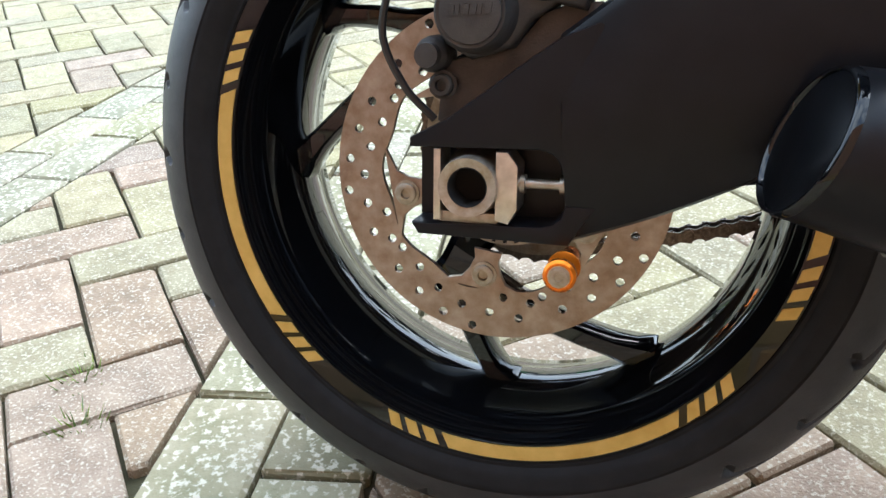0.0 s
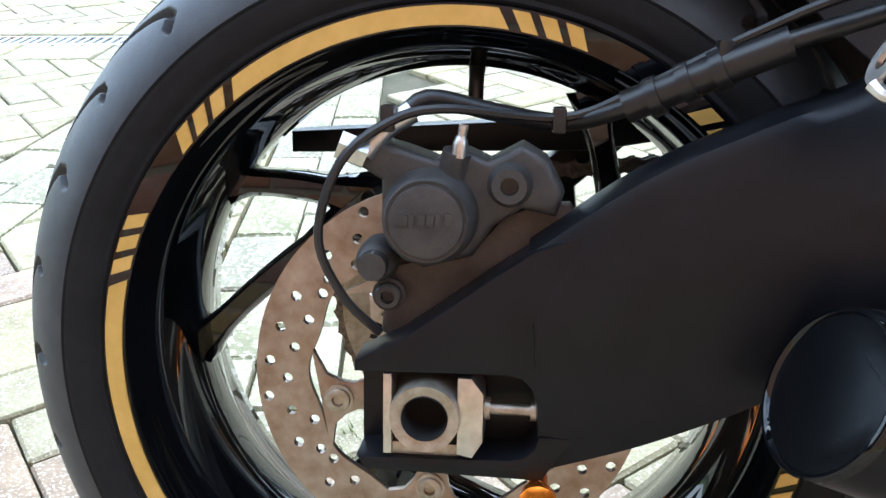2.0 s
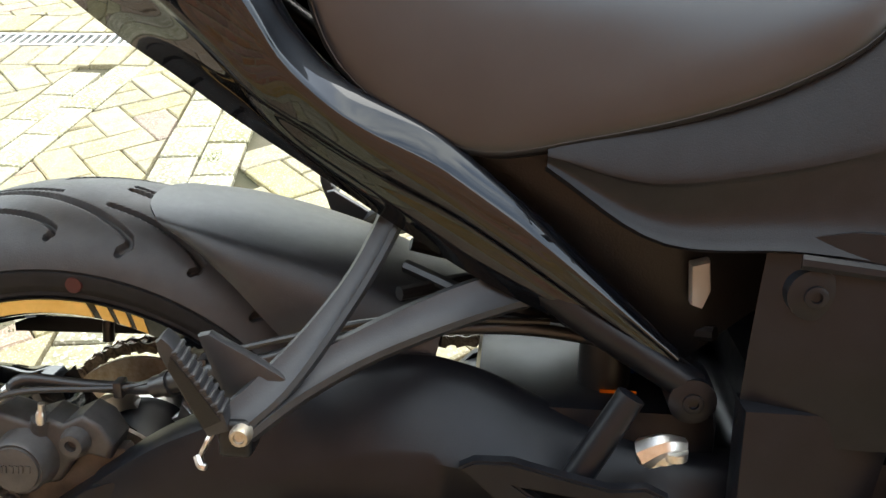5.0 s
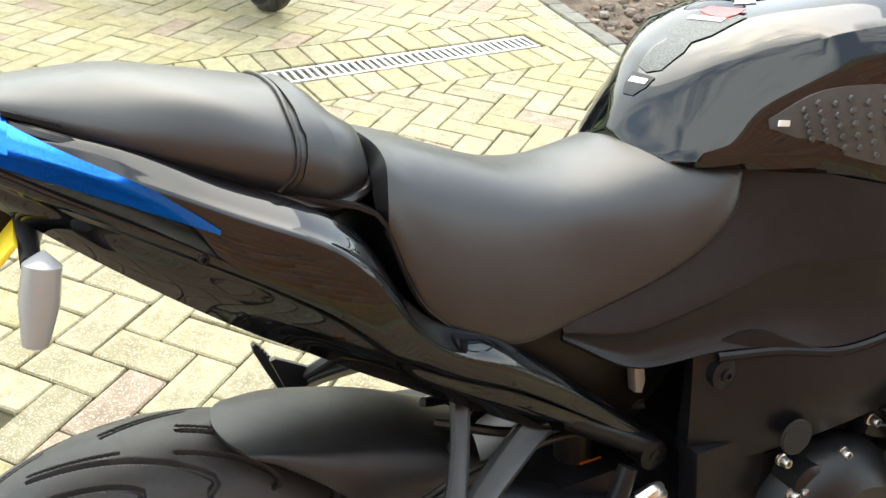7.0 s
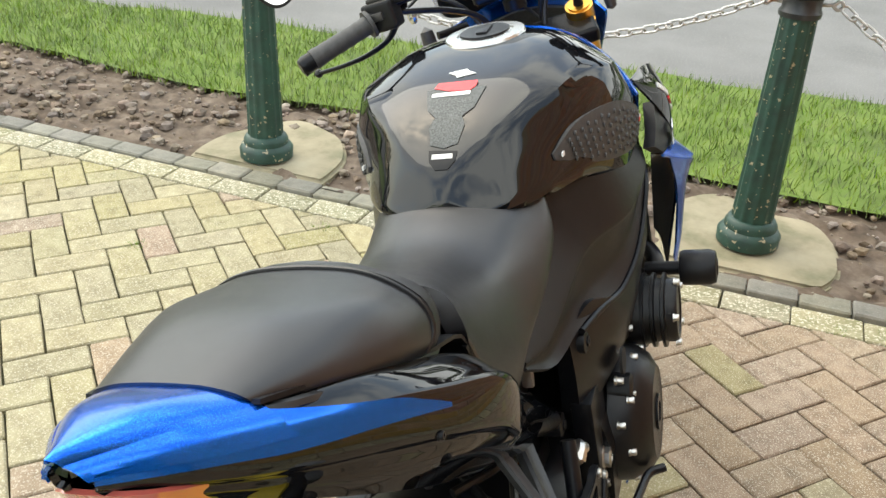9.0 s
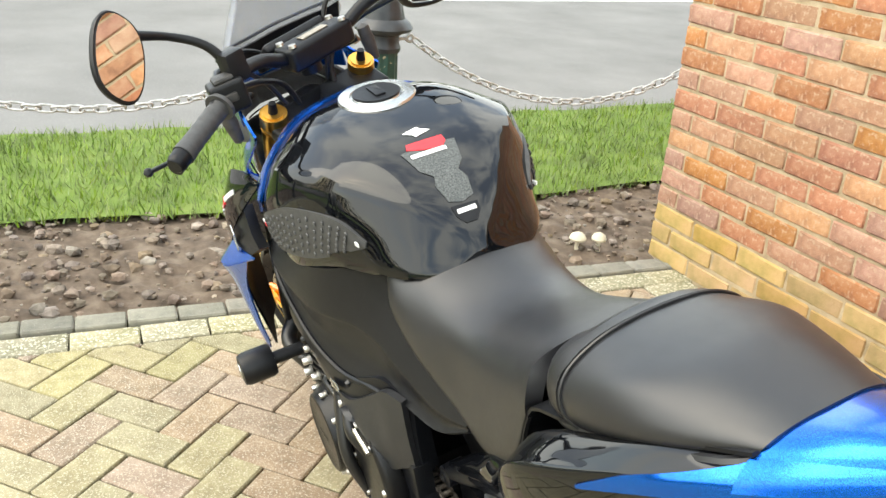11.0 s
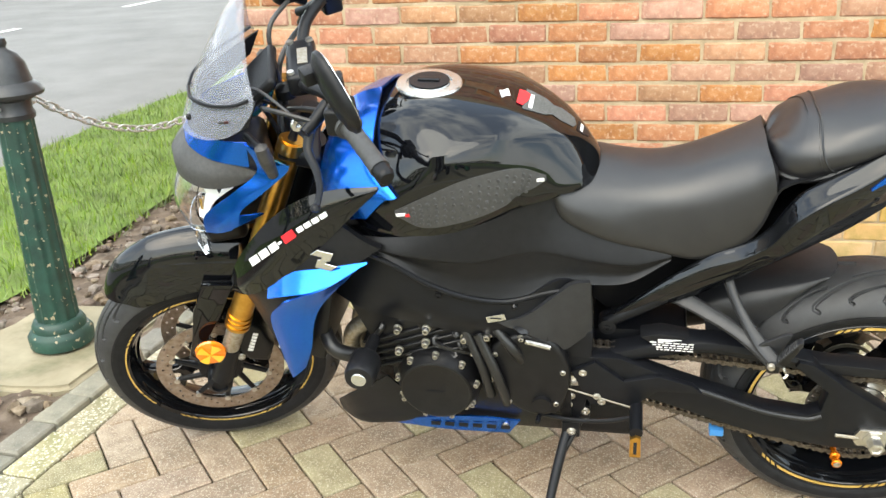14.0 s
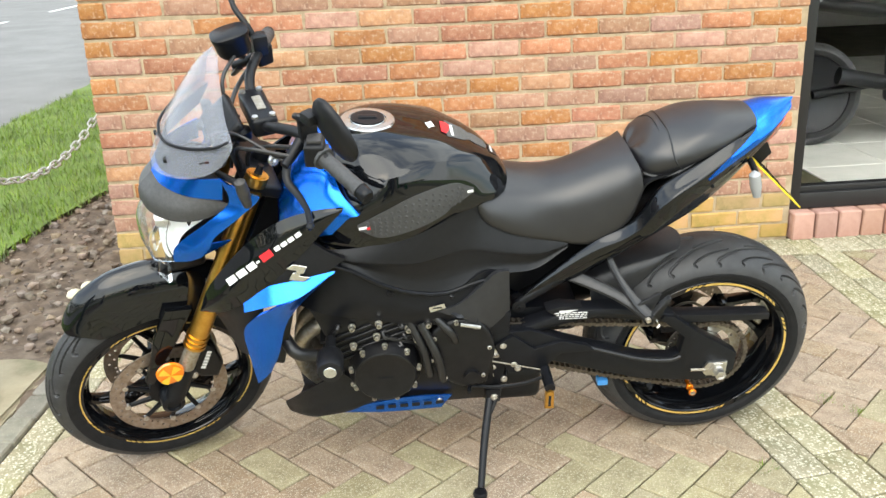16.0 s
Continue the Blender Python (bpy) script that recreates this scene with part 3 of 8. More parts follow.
for k in (0, 1):
    p, q = POSTS[k], POSTS[k + 1]
    chain((p[0], p[1] - 0.112, 0.812), (q[0], q[1] + 0.112, 0.812), 0.2, "sagging galvanised chain with rust between two posts")
chain((2.30, -0.482, 0.812), (2.045, -1.50, 0.74), 0.17, "sagging galvanised chain from a post to the wall")
chain((2.50, 3.412, 0.812), (2.72, 5.2, 0.812), 0.2, "sagging galvanised chain leading away from a post")

# ---- brick wall, shop window ----
WX0, WX1, WY = -1.03, 2.03, -1.43
wall = tagged(link("wall_north", box(WX0 + 0.004, WX1 - 0.004, WY - 0.30, WY - 0.0058, -0.05, 2.56), MORTAR, smooth=False), "", "wall", kind="structure")
tagged(link("wall_east", box(WX1 - 0.25, WX1 - 0.004, -9.0, WY - 0.30, -0.05, 2.56), BRICK, smooth=False), "", "wall", kind="structure")
tagged(link("roof", box(-6.2, 2.2, -9.2, -1.44, 2.56, 2.70), MORTAR, smooth=False), "", "roof", kind="structure")
head = tagged(link("wall_over_window", box(-6, WX0, WY - 0.30, WY - 0.01, 2.5, 2.56), BRICK, smooth=False), "", "wall", kind="structure")
tagged(link("wall_shop_back", box(-6.2, WX1 - 0.25, -9.2, -9.0, -0.05, 2.56), PLASTER, smooth=False), "", "wall", kind="structure")
tagged(link("wall_shop_west", box(-6.2, -6.0, -9.0, WY, -0.05, 2.56), PLASTER, smooth=False), "", "wall", kind="structure")
shop_floor = tagged(link("shop_floor", box(-6.0, WX1 - 0.25, -9.0, WY - 0.30, -0.05, 0.10), JOINT, smooth=False), "", "floor", kind="structure")
ty = WY - 0.31
tile_bm = box(-0.248, 0.248, -0.248, 0.248, -0.008, 0.008, 0.002, 1)
tile_mesh = bpy.data.meshes.new("floor_tile")
tile_bm.to_mesh(tile_mesh)
tile_bm.free()
tile_mesh.materials.append(TILE)
for i in range(9):
    for j in range(9):
        ob = new("floor_tile", tile_mesh)
        ob.parent = shop_floor
        ob.location = (-5.98 + i * 0.5 + 0.248, ty - j * 0.5 - 0.248, 0.100)
window = tagged(new("window_1"), "large black framed shop window", "window", kind="structure")
for nm, b in (("window_frame", (WX0 - 0.055, WX0, WY - 0.15, WY - 0.03, 0.13, 2.5)), ("window_frame", (-4.1, WX0 - 0.055, WY - 0.15, WY - 0.03, 0.13, 0.205)), ("window_frame", (-4.1, WX0 - 0.055, WY - 0.15, WY - 0.03, 2.43, 2.5)), ("window_frame", (-4.16, -4.1, WY - 0.15, WY - 0.03, 0.13, 2.5)), ("glazing_bead", (-4.1, WX0 - 0.055, WY - 0.10, WY - 0.05, 0.205, 0.235))):
    part(nm, box(*b, bevel=0.004), FRAME_M, window)
pane = part("pane", box(-4.1, WX0 - 0.055, WY - 0.088, WY - 0.08, 0.235, 2.43), GLASS, window)
pane.visible_shadow = False
tagged(link("wall_beyond_window", box(-6, -4.16, WY - 0.30, WY - 0.01, -0.05, 2.5), BRICK, smooth=False), "", "wall", kind="structure")


def piece_mesh(name, sx, sy, sz, bevel, material, wobble=0.0, seed=0):
    """One small block with softened, slightly uneven edges."""
    bm = bmesh.new()
    bmesh.ops.create_cube(bm, size=1.0, matrix=Matrix.Diagonal((sx, sy, sz, 1)))
    if bevel:
        bmesh.ops.bevel(bm, geom=[e for e in bm.edges], offset=bevel, segments=1, affect="EDGES")
    r = random.Random(seed)
    for v in bm.verts:
        v.co += Vector((r.uniform(-1, 1), r.uniform(-1, 1), r.uniform(-0.5, 0.5))) * wobble
    me = bpy.data.meshes.new(name)
    bmesh.ops.recalc_face_normals(bm, faces=bm.faces)
    bm.to_mesh(me)
    bm.free()
    me.materials.append(material)
    return me

# ---- the motorcycle ----
bike = tagged(new("motorcycle"), "black and blue naked sports motorcycle leaning on its side stand", "motorcycle")
bike.rotation_euler = (-math.atan(0.235), 0, 0)
AX = Vector((-math.sin(radians(25)), 0, math.cos(radians(25))))
HEADPOINT = Vector((1.455, 0, 0.3))
STEER = Matrix.Translation(HEADPOINT) @ Matrix.Rotation(radians(20), 4, AX) @ Matrix.Translation(-HEADPOINT)
FX, FZ = 1.495, 0.300


def bp(name, bm, material, label="", parent=None):
    return part(name, bm, material, parent or bike, label)


def sp(name, bm, material, label="", parent=None):
    """A part that turns with the handlebar."""
    return part(name, moved(bm, STEER), material, parent or bike, label)


def tyre_mesh(r, half, at, bead, curves, pitches, n=900, edge=76, across=78):
    """A tyre: a smooth side wall up to the tread's edge, then a round crown with grooves along curves of (turn, across)."""
    side = [(bead - 0.004, 0.86), (bead + 0.003, 0.93), (bead + 0.006, 0.925), (bead + 0.010, 0.955), (bead + 0.015, 0.985), (bead + 0.0175, 0.982), (bead + 0.021, 1.0), (bead + 0.0255, 0.995)]
    re = bead + 0.028
    side.append((re - 0.0022, 0.975))
    ts = np.linspace(0, 1, across)
    ang = np.radians(edge) * (1 - 2 * ts)
    k = (np.cos(ang) - math.cos(np.radians(edge))) / (1 - math.cos(np.radians(edge)))
    tread_r, tread_s = re + (r - re) * k ** 0.93, -np.sin(ang) / math.sin(np.radians(edge)) * 0.985
    R = np.r_[[p[0] for p in side], tread_r, [p[0] for p in side[::-1]]]
    S = np.r_[[-p[1] for p in side], tread_s, [p[1] for p in side[::-1]]]
    m = len(R)
    th = np.linspace(0, 2 * math.pi, n, endpoint=False)
    depth = np.zeros((n, m))
    pitch = 2 * math.pi / pitches
    inside = slice(len(side) + 2, m - len(side) - 2)
    q = np.abs(S[inside])[None, :] * 0.115
    for sgn, phase in ((-1, 0.0), (1, 0.5)):
        mask = (np.sign(S[inside]) == sgn)[None, :]
        for pts, width in curves:
            pts = np.array(spline([(a, b, 0) for a, b in pts], 13) if len(pts) > 2 else pts)[:, :2]
            for wrap in (-1, 0, 1, 2, 3):
                u = (((th / pitch + phase) % 1.0) + wrap)[:, None] * pitch * r * 0.95
                for a, b in zip(pts, pts[1:]):
                    ax, ay, bx, by = a[0] * pitch * r * 0.95, a[1] * 0.115, b[0] * pitch * r * 0.95, b[1] * 0.115
                    dx, dy = bx - ax, by - ay
                    s = np.clip(((u - ax) * dx + (q - ay) * dy) / (dx * dx + dy * dy + 1e-12), 0, 1)
                    d = np.hypot(u - ax - s * dx, q - ay - s * dy)
                    cut = 0.0062 * np.clip(1.6 - 1.6 * d / width, 0, 1)
                    depth[:, inside] = np.maximum(depth[:, inside], np.where(mask, cut, 0))
    nr, ns = np.gradient(S * half), -np.gradient(R)
    ln = np.hypot(nr, ns) + 1e-9
    nr, ns = nr / ln, ns / ln
    RR, YY = R[None, :] - depth * nr[None, :], (S * half)[None, :] - depth * ns[None, :]
    V = np.stack([at[0] + RR * np.cos(th)[:, None], at[1] + YY, at[2] + RR * np.sin(th)[:, None]], -1).reshape(-1, 3)
    faces = [(i * m + j, i * m + (j + 1) % m, ((i + 1) % n) * m + (j + 1) % m, ((i + 1) % n) * m + j) for i in range(n) for j in range(m)]
    me = bpy.data.meshes.new("tmp")
    me.from_pydata(V.tolist(), [], faces)
    bm = bmesh.new()
    bm.from_mesh(me)
    bpy.data.meshes.remove(me)
    for i, f in enumerate(bm.faces):
        f.material_index = 0 if len(side) - 1 < i % m < m - len(side) - 1 else 1
    return bm


# curved flashes of the tread: along (in pitches) and across (0 at the middle, 1 at the edge)
TREAD = [([(0.05, 0.87), (0.0, 0.79), (0.14, 0.68), (0.50, 0.47), (0.85, 0.30), (1.2, 0.15)], 0.0042), ([(0.56, 0.84), (0.52, 0.78), (0.68, 0.67), (0.95, 0.56), (1.25, 0.47)], 0.0032), ([(0.62, 0.30), (0.95, 0.17), (1.2, 0.06)], 0.0024)]


def rim_mesh(half, at, bead, well):
    prof = [(bead + 0.003, -half), (bead + 0.001, -half - 0.0028), (bead - 0.013, -half - 0.0016), (bead - 0.016, -half + 0.003), (bead - 0.019, -half + 0.012), (bead - 0.023, -half + 0.016), (bead - 0.026, -half + 0.034), (well + 0.006, -half * 0.35), (well, -half * 0.2)]
    prof = prof + [(r, -y) for r, y in prof[::-1]]
    return lathe(prof + [(bead + 0.002, half - 0.006), (bead - 0.004, half - 0.016), (well + 0.012, 0.02), (well + 0.012, -0.02), (bead - 0.004, -half + 0.016), (bead + 0.002, -half + 0.006)], 128, "Y", None, at, closed=True)


def arc_band(r0, r1, a0, a1, y, thick, at, n=None, shear=(0.0, 0.0)):
    """A flat band of a ring between two angles in degrees, facing along y."""
    bm = bmesh.new()
    n = n or max(2, int(abs(a1 - a0) / 2))
    f, b = [], []
    for i in range(n + 1):
        row, rowb = [], []
        for r, sh in ((r0, 0), (r1, shear[0] + (shear[1] - shear[0]) * i / n)):
            a = radians(a0 + (a1 - a0) * i / n + sh)
            p = (at[0] + r * math.cos(a), y, at[2] + r * math.sin(a))
            row.append(bm.verts.new(p))
            rowb.append(bm.verts.new((p[0], y - thick, p[2])))
        f.append(row)
        b.append(rowb)
    for i in range(n):
        bm.faces.new((f[i][0], f[i + 1][0], f[i + 1][1], f[i][1]))
        bm.faces.new((b[i][0], b[i][1], b[i + 1][1], b[i + 1][0]))
        bm.faces.new((f[i][0], b[i][0], b[i + 1][0], f[i + 1][0]))
        bm.faces.new((f[i][1], f[i + 1][1], b[i + 1][1], b[i][1]))
    for i in (0, n):
        bm.faces.new((f[i][0], f[i][1], b[i][1], b[i][0]))
    return bm


def disc_mesh(r0, r1, y, at, thick=0.005, turns=10, per=6, n=240, m=12, hole=0.0036, wave=0.0):
    bm = bmesh.new()
    g = []
    for j in range(m + 1):
        g.append([])
        for i in range(n):
            a = 2 * math.pi * i / n
            r = r0 + (r1 - r0) * j / m + (wave * math.cos(a * 10) * (1 - j / m))
            g[j].append(bm.verts.new((at[0] + r * math.cos(a), y, at[2] + r * math.sin(a))))
    faces = {}
    for j in range(m):
        for i in range(n):
            faces[j, i] = bm.faces.new((g[j][i], g[j + 1][i], g[j + 1][(i + 1) % n], g[j][(i + 1) % n]))
    doomed = []
    step = n // turns
    for t in range(turns):
        for k in range(per):
            i0 = (t * step + int(step * k / per) + 2) % n
            j0 = 2 + (k * 5 + 3 * (t % 2)) % (m - 3)
            for dj in (-1, 0):
                for di in (-1, 0):
                    doomed.append(faces.pop((j0 + dj, (i0 + di) % n), None))
            c = g[j0][i0].co.copy()
            for dj in (-1, 0, 1):
                for di in (-1, 0, 1):
                    if dj or di:
                        v = g[j0 + dj][(i0 + di) % n]
                        d = (v.co - c).normalized()
                        v.co = c + d * hole
    bmesh.ops.delete(bm, geom=[f for f in doomed if f], context="FACES_ONLY")
    bmesh.ops.delete(bm, geom=[v for v in bm.verts if not v.link_faces], context="VERTS")
    bmesh.ops.solidify(bm, geom=bm.faces[:], thickness=thick)
    return bm


def spoke(at, a, hub, rim, hub_w, rim_w, hub_y, rim_y, turn=0.0):
    """One cast spoke from hub to rim, wider and deeper at its ends; turn leads its outer end round the wheel."""
    p = Vector((hub * math.cos(radians(a)), 0, hub * math.sin(radians(a))))
    q = Vector((rim * math.cos(radians(a + turn)), 0, rim * math.sin(radians(a + turn))))
    secs = []
    for u in np.linspace(0, 1, 11):
        c = p.lerp(q, u)
        c *= 1 + 0.05 * math.sin(math.pi * u) * (1 if turn else 0)
        d = (q - p).normalized()
        side = Vector((-d.z, 0, d.x))
        w = hub_w + (rim_w - hub_w) * u + 0.007 * max(0, u - 0.75) ** 1.5 * 8 + 0.010 * max(0, 0.3 - u) * 3
        hy = hub_y + (rim_y - hub_y) * u
        sec = [(-w, -hy), (-w * 0.6, -hy - 0.006), (w * 0.6, -hy - 0.006), (w, -hy), (w, hy), (w * 0.6, hy + 0.006), (-w * 0.6, hy + 0.006), (-w, hy)]
        secs.append([(at[0] + c.x + s * side.x, at[1] + y, at[2] + c.z + s * side.z) for s, y in sec])
    return loft(secs)


def stripes(wheel, at, r0, r1, ys, angles, put):
    """Gold tape on the rim lip: long bands, each with three short slanted dashes at both ends."""
    for y in ys:
        t = 0.0012 * (1 if y > 0 else -1)
        for a0, a1 in angles:
            lo, hi = (r0, r1) if y < 0 else (r0 + 0.0035, r1 - 0.0022)
            put("rim_tape", arc_band(lo, hi, a0 + 12.6, a1 - 12.6, y, t, at, None, (2.0, -2.0)), TAPE, "gold tape on the black rim", wheel)
            for k in range(3):
                put("tape_dash", arc_band(lo, hi, a0 + k * 4.0, a0 + k * 4.0 + 2.6, y, t, at, 2, (2.0, 2.0)), TAPE, "", wheel)
                put("tape_dash", arc_band(lo, hi, a1 - 2.7 - k * 4.0, a1 - k * 4.0, y, t, at, 2, (-2.0, -2.0)), TAPE, "", wheel)


# rear wheel
RA = (0, 0.028, 0.316)
rear = bp("rear_wheel", rim_mesh(0.086, RA, 0.2345, 0.198), GLOSS, "gloss black cast rear wheel with gold rim tape")
bp("tyre", tyre_mesh(0.319, 0.0945, RA, 0.2355, TREAD, 14, 1500, 74, 150), RUBBER, "black road tyre with curved tread grooves", rear).data.materials.append(SIDEWALL)
bp("hub", lathe([(0.0, -0.06), (0.045, -0.06), (0.05, -0.05), (0.042, -0.03), (0.042, 0.03), (0.055, 0.05), (0.06, 0.07), (0.0, 0.07)], 40, "Y", None, RA), SATIN, "", rear)
for a in (122, 2, 242):
    bp("spoke", spoke(RA, a, 0.035, 0.128, 0.020, 0.015, 0.024, 0.017), GLOSS, "", rear)
    for turn in (25, 63):
        bp("spoke", spoke(RA, a, 0.118, 0.202, 0.0105, 0.0085, 0.016, 0.011, turn), GLOSS, "", rear)
stripes(rear, RA, 0.2225, 0.2342, (-0.0612, 0.1172), ((153, 228.5), (246, 322), (335, 411), (69, 141)), bp)
bp("valve", tube([(0.009, 0.028, 0.525), (0.009, 0.012, 0.508), (0.009, 0.006, 0.483)], [0.0075, 0.0055, 0.0055], 10), CABLE, "", rear)
bp("tyre_dot", lathe([(0.0, -0.0672), (0.007, -0.0670), (0.0075, -0.0650)], 16, "Y", None, (0.020, 0, 0.567)), DARKRED, "faded red paint dot on the tyre", rear)
disc = bp("brake_disc", disc_mesh(0.090, 0.127, -0.066, RA, wave=0.002), STEEL, "worn brown-grey drilled rear brake disc")
for k in range(5):
    a = radians(190 + 72 * k)
    c, s = math.cos(a), math.sin(a)
    arm = [(0.093, -0.42), (0.080, -0.22), (0.071, -0.17), (0.062, -0.15), (0.055, -0.2), (0.055, 0.2), (0.062, 0.15), (0.071, 0.17), (0.080, 0.22), (0.093, 0.42)]
    pts = [(r * math.cos(a + q), 0.311 + r * math.sin(a + q)) for r, q in arm]
    bp("disc_arm", plate(pts, -0.0665, -0.061, 0.001), STEEL, "", disc)
    bp("disc_bolt", bolt((0.0725 * c, -0.067, 0.311 + 0.0725 * s), "Y", 0.008, -0.005), ZINC, "", disc)
bp("sensor_ring", lathe([(0.052, -0.064), (0.060, -0.064), (0.060, -0.068), (0.052, -0.068)], 60, "Y", None, RA, closed=True), ZINC, "", rear)
# near-black blocks paint in the shaded slots round the sensor ring
bm = bmesh.new()
for k in range(40):
    a = 2 * math.pi * k / 40
    moved_box = box(-0.0015, 0.0015, -0.0685, -0.0645, 0.0535, 0.0585)
    join(bm, moved(moved_box, Matrix.Translation(RA) @ Matrix.Rotation(a, 4, "Y")))
bp("sensor_teeth", bm, HOLE_SHADE, "", rear)
# sprocket
sprocket = bp("rear_sprocket", disc_mesh(0.078, 0.106, 0.104, RA, 0.006, n=120, m=6, turns=5, per=1, hole=0.005), ZINC, "steel rear sprocket with chain")
bm = bmesh.new()
for k in range(44):
    a = 2 * math.pi * k / 44
    join(bm, moved(box(-0.0035, 0.0035, 0.0985, 0.1035, 0.104, 0.114, 0.001, 1), Matrix.Translation(RA) @ Matrix.Rotation(a, 4, "Y")))
bp("sprocket_teeth", bm, CHAIN_M, "", sprocket)
for k in range(5):
    a = radians(40 + 72 * k)
    pts = [(r * math.cos(a + q), 0.311 + r * math.sin(a + q)) for r, q in ((0.05, -0.45), (0.066, -0.25), (0.082, -0.3), (0.082, 0.3), (0.066, 0.25), (0.05, 0.45))]
    bp("sprocket_carrier", plate(pts, 0.085, 0.103, 0.002), ALLOY, "", sprocket)
bp("carrier_hub", lathe([(0.03, 0.07), (0.058, 0.07), (0.058, 0.10), (0.045, 0.112), (0.03, 0.112)], 40, "Y", None, RA, closed=True), ALLOY, "", sprocket)

# chain loop round both sprockets
FS = (0.655, 0.445)
path = []
for k in range(30):
    a = radians(80 + 200 * k / 29)
    path.append((0.111 * math.cos(a), RA[2] + 0.111 * math.sin(a)))
for k in range(1, 30):
    u = k / 30
    path.append((path[29][0] + (FS[0] - path[29][0]) * u, path[29][1] + (FS[1] - 0.04 - path[29][1]) * u - 0.016 * math.sin(math.pi * u)))
for k in range(12):
    a = radians(-80 + 160 * k / 11)
    path.append((FS[0] + 0.04 * math.cos(a), FS[1] + 0.04 * math.sin(a)))
for k in range(1, 30):
    u = k / 30
    path.append((FS[0] + (path[0][0] - FS[0]) * u, FS[1] + 0.04 + (path[0][1] - FS[1] - 0.04) * u))
pp = np.array(path + [path[0]])
dd = np.r_[0, np.cumsum(np.linalg.norm(np.diff(pp, axis=0), axis=1))]
count = int(dd[-1] / 0.0159) // 2 * 2
chain_part = bp("drive_chain", lathe([(0.0, 0.094), (0.006, 0.094), (0.006, 0.108), (0.0, 0.108)], 8, "Y", None, (FS[0], 0, FS[1])), CHAIN_M, "oily steel drive chain")
link_out, link_in, rollers = bmesh.new(), bmesh.new(), bmesh.new()
pos = [np.array([np.interp(dd[-1] * k / count, dd, pp[:, i]) for i in (0, 1)]) for k in range(count + 1)]
for k in range(count):
    p, q = pos[k], pos[k + 1]
    a = math.atan2(q[1] - p[1], q[0] - p[0])
    mid = (p + q) / 2
    w = 0.0088 if k % 2 else 0.0062
    for s in (-1, 1):
        b = plate([(-0.0135, 0.002), (-0.010, 0.0072), (0, 0.0045), (0.010, 0.0072), (0.0135, 0.002), (0.0135, -0.002), (0.010, -0.0072), (0, -0.0045), (-0.010, -0.0072), (-0.0135, -0.002)], s * w, s * (w + 0.002))
        join(link_out if k % 2 else link_in, moved(b, Matrix.Translation((mid[0], 0.101, mid[1])) @ Matrix.Rotation(-a, 4, "Y")))
    lathe([(0.0, -0.0118), (0.003, -0.0118), (0.0048, -0.006), (0.0048, 0.006), (0.003, 0.0118), (0.0, 0.0118)], 8, "Y", rollers, (p[0], 0.101, p[1]))
for nm, b in (("outer_link_run", link_out), ("inner_link_run", link_in), ("roller_run", rollers)):
    bp(nm, b, CHAIN_M, "", chain_part)["kind"] = "stuff"
bp("paint_mark", box(0.27, 0.30, 0.088, 0.114, 0.238, 0.256, 0.003), BLUECLIP, "blue mark on the chain", chain_part)

# swing arm, right leg: a deep pressed arm with an axle window
swing = bp("swing_arm", lathe([(0.0, -0.13), (0.03, -0.13), (0.03, 0.13), (0.0, 0.13)], 24, "Y", None, (0.594, 0, 0.43)), SATIN, "large satin black swing arm")


def slab_loft(top, bottom, y_out, y_in, soft=0.012, crease=None):
    """A hollow-looking arm: matching rails of (x, z) top and bottom, outer and inner face."""
    n = 40
    T, B = spline([(x, 0, z) for x, z in top], n), spline([(x, 0, z) for x, z in bottom], n)
    secs = []
    for i in range(n):
        u = i / (n - 1)
        yo = np.interp(u, np.linspace(0, 1, len(y_out)), y_out)
        yi = np.interp(u, np.linspace(0, 1, len(y_in)), y_in)
        (tx, _, tz), (bx, _, bz) = T[i], B[i]
        e = min(soft, abs(tz - bz) * 0.3)
        s = 1 if yo > yi else -1
        secs.append([(tx, yi, tz), (tx, yo - s * e, tz), (tx, yo - s * e * 0.3, tz - e * 0.3), (tx * 0.98 + bx * 0.02, yo, tz - e), (tx * 0.5 + bx * 0.5, yo + s * 0.002, (tz + bz) / 2), (bx, yo, bz + e), (bx, yo - s * e * 0.3, bz + e * 0.3), (bx, yo - s * e, bz), (bx, yi, bz)])
    if crease:
        for i, sec in enumerate(secs):
            u = i / (n - 1)
            inset = np.interp(u, np.linspace(0, 1, len(crease)), crease)
            s = 1 if sec[4][1] > sec[0][1] else -1
            hi, lo = sec[2][2], sec[6][2]
            for k in (1, 2, 3):
                sec[k] = (sec[k][0], sec[k][1] - s * inset * (1.0 if k < 3 else 0.85), sec[k][2])
            z = hi - (hi - lo) * 0.42
            sec[4] = (sec[4][0], sec[4][1] + s * 0.002, z)
            sec.insert(4, (sec[4][0], sec[4][1] - s * inset * 0.10, z + (hi - lo) * 0.05))
    return loft(secs)


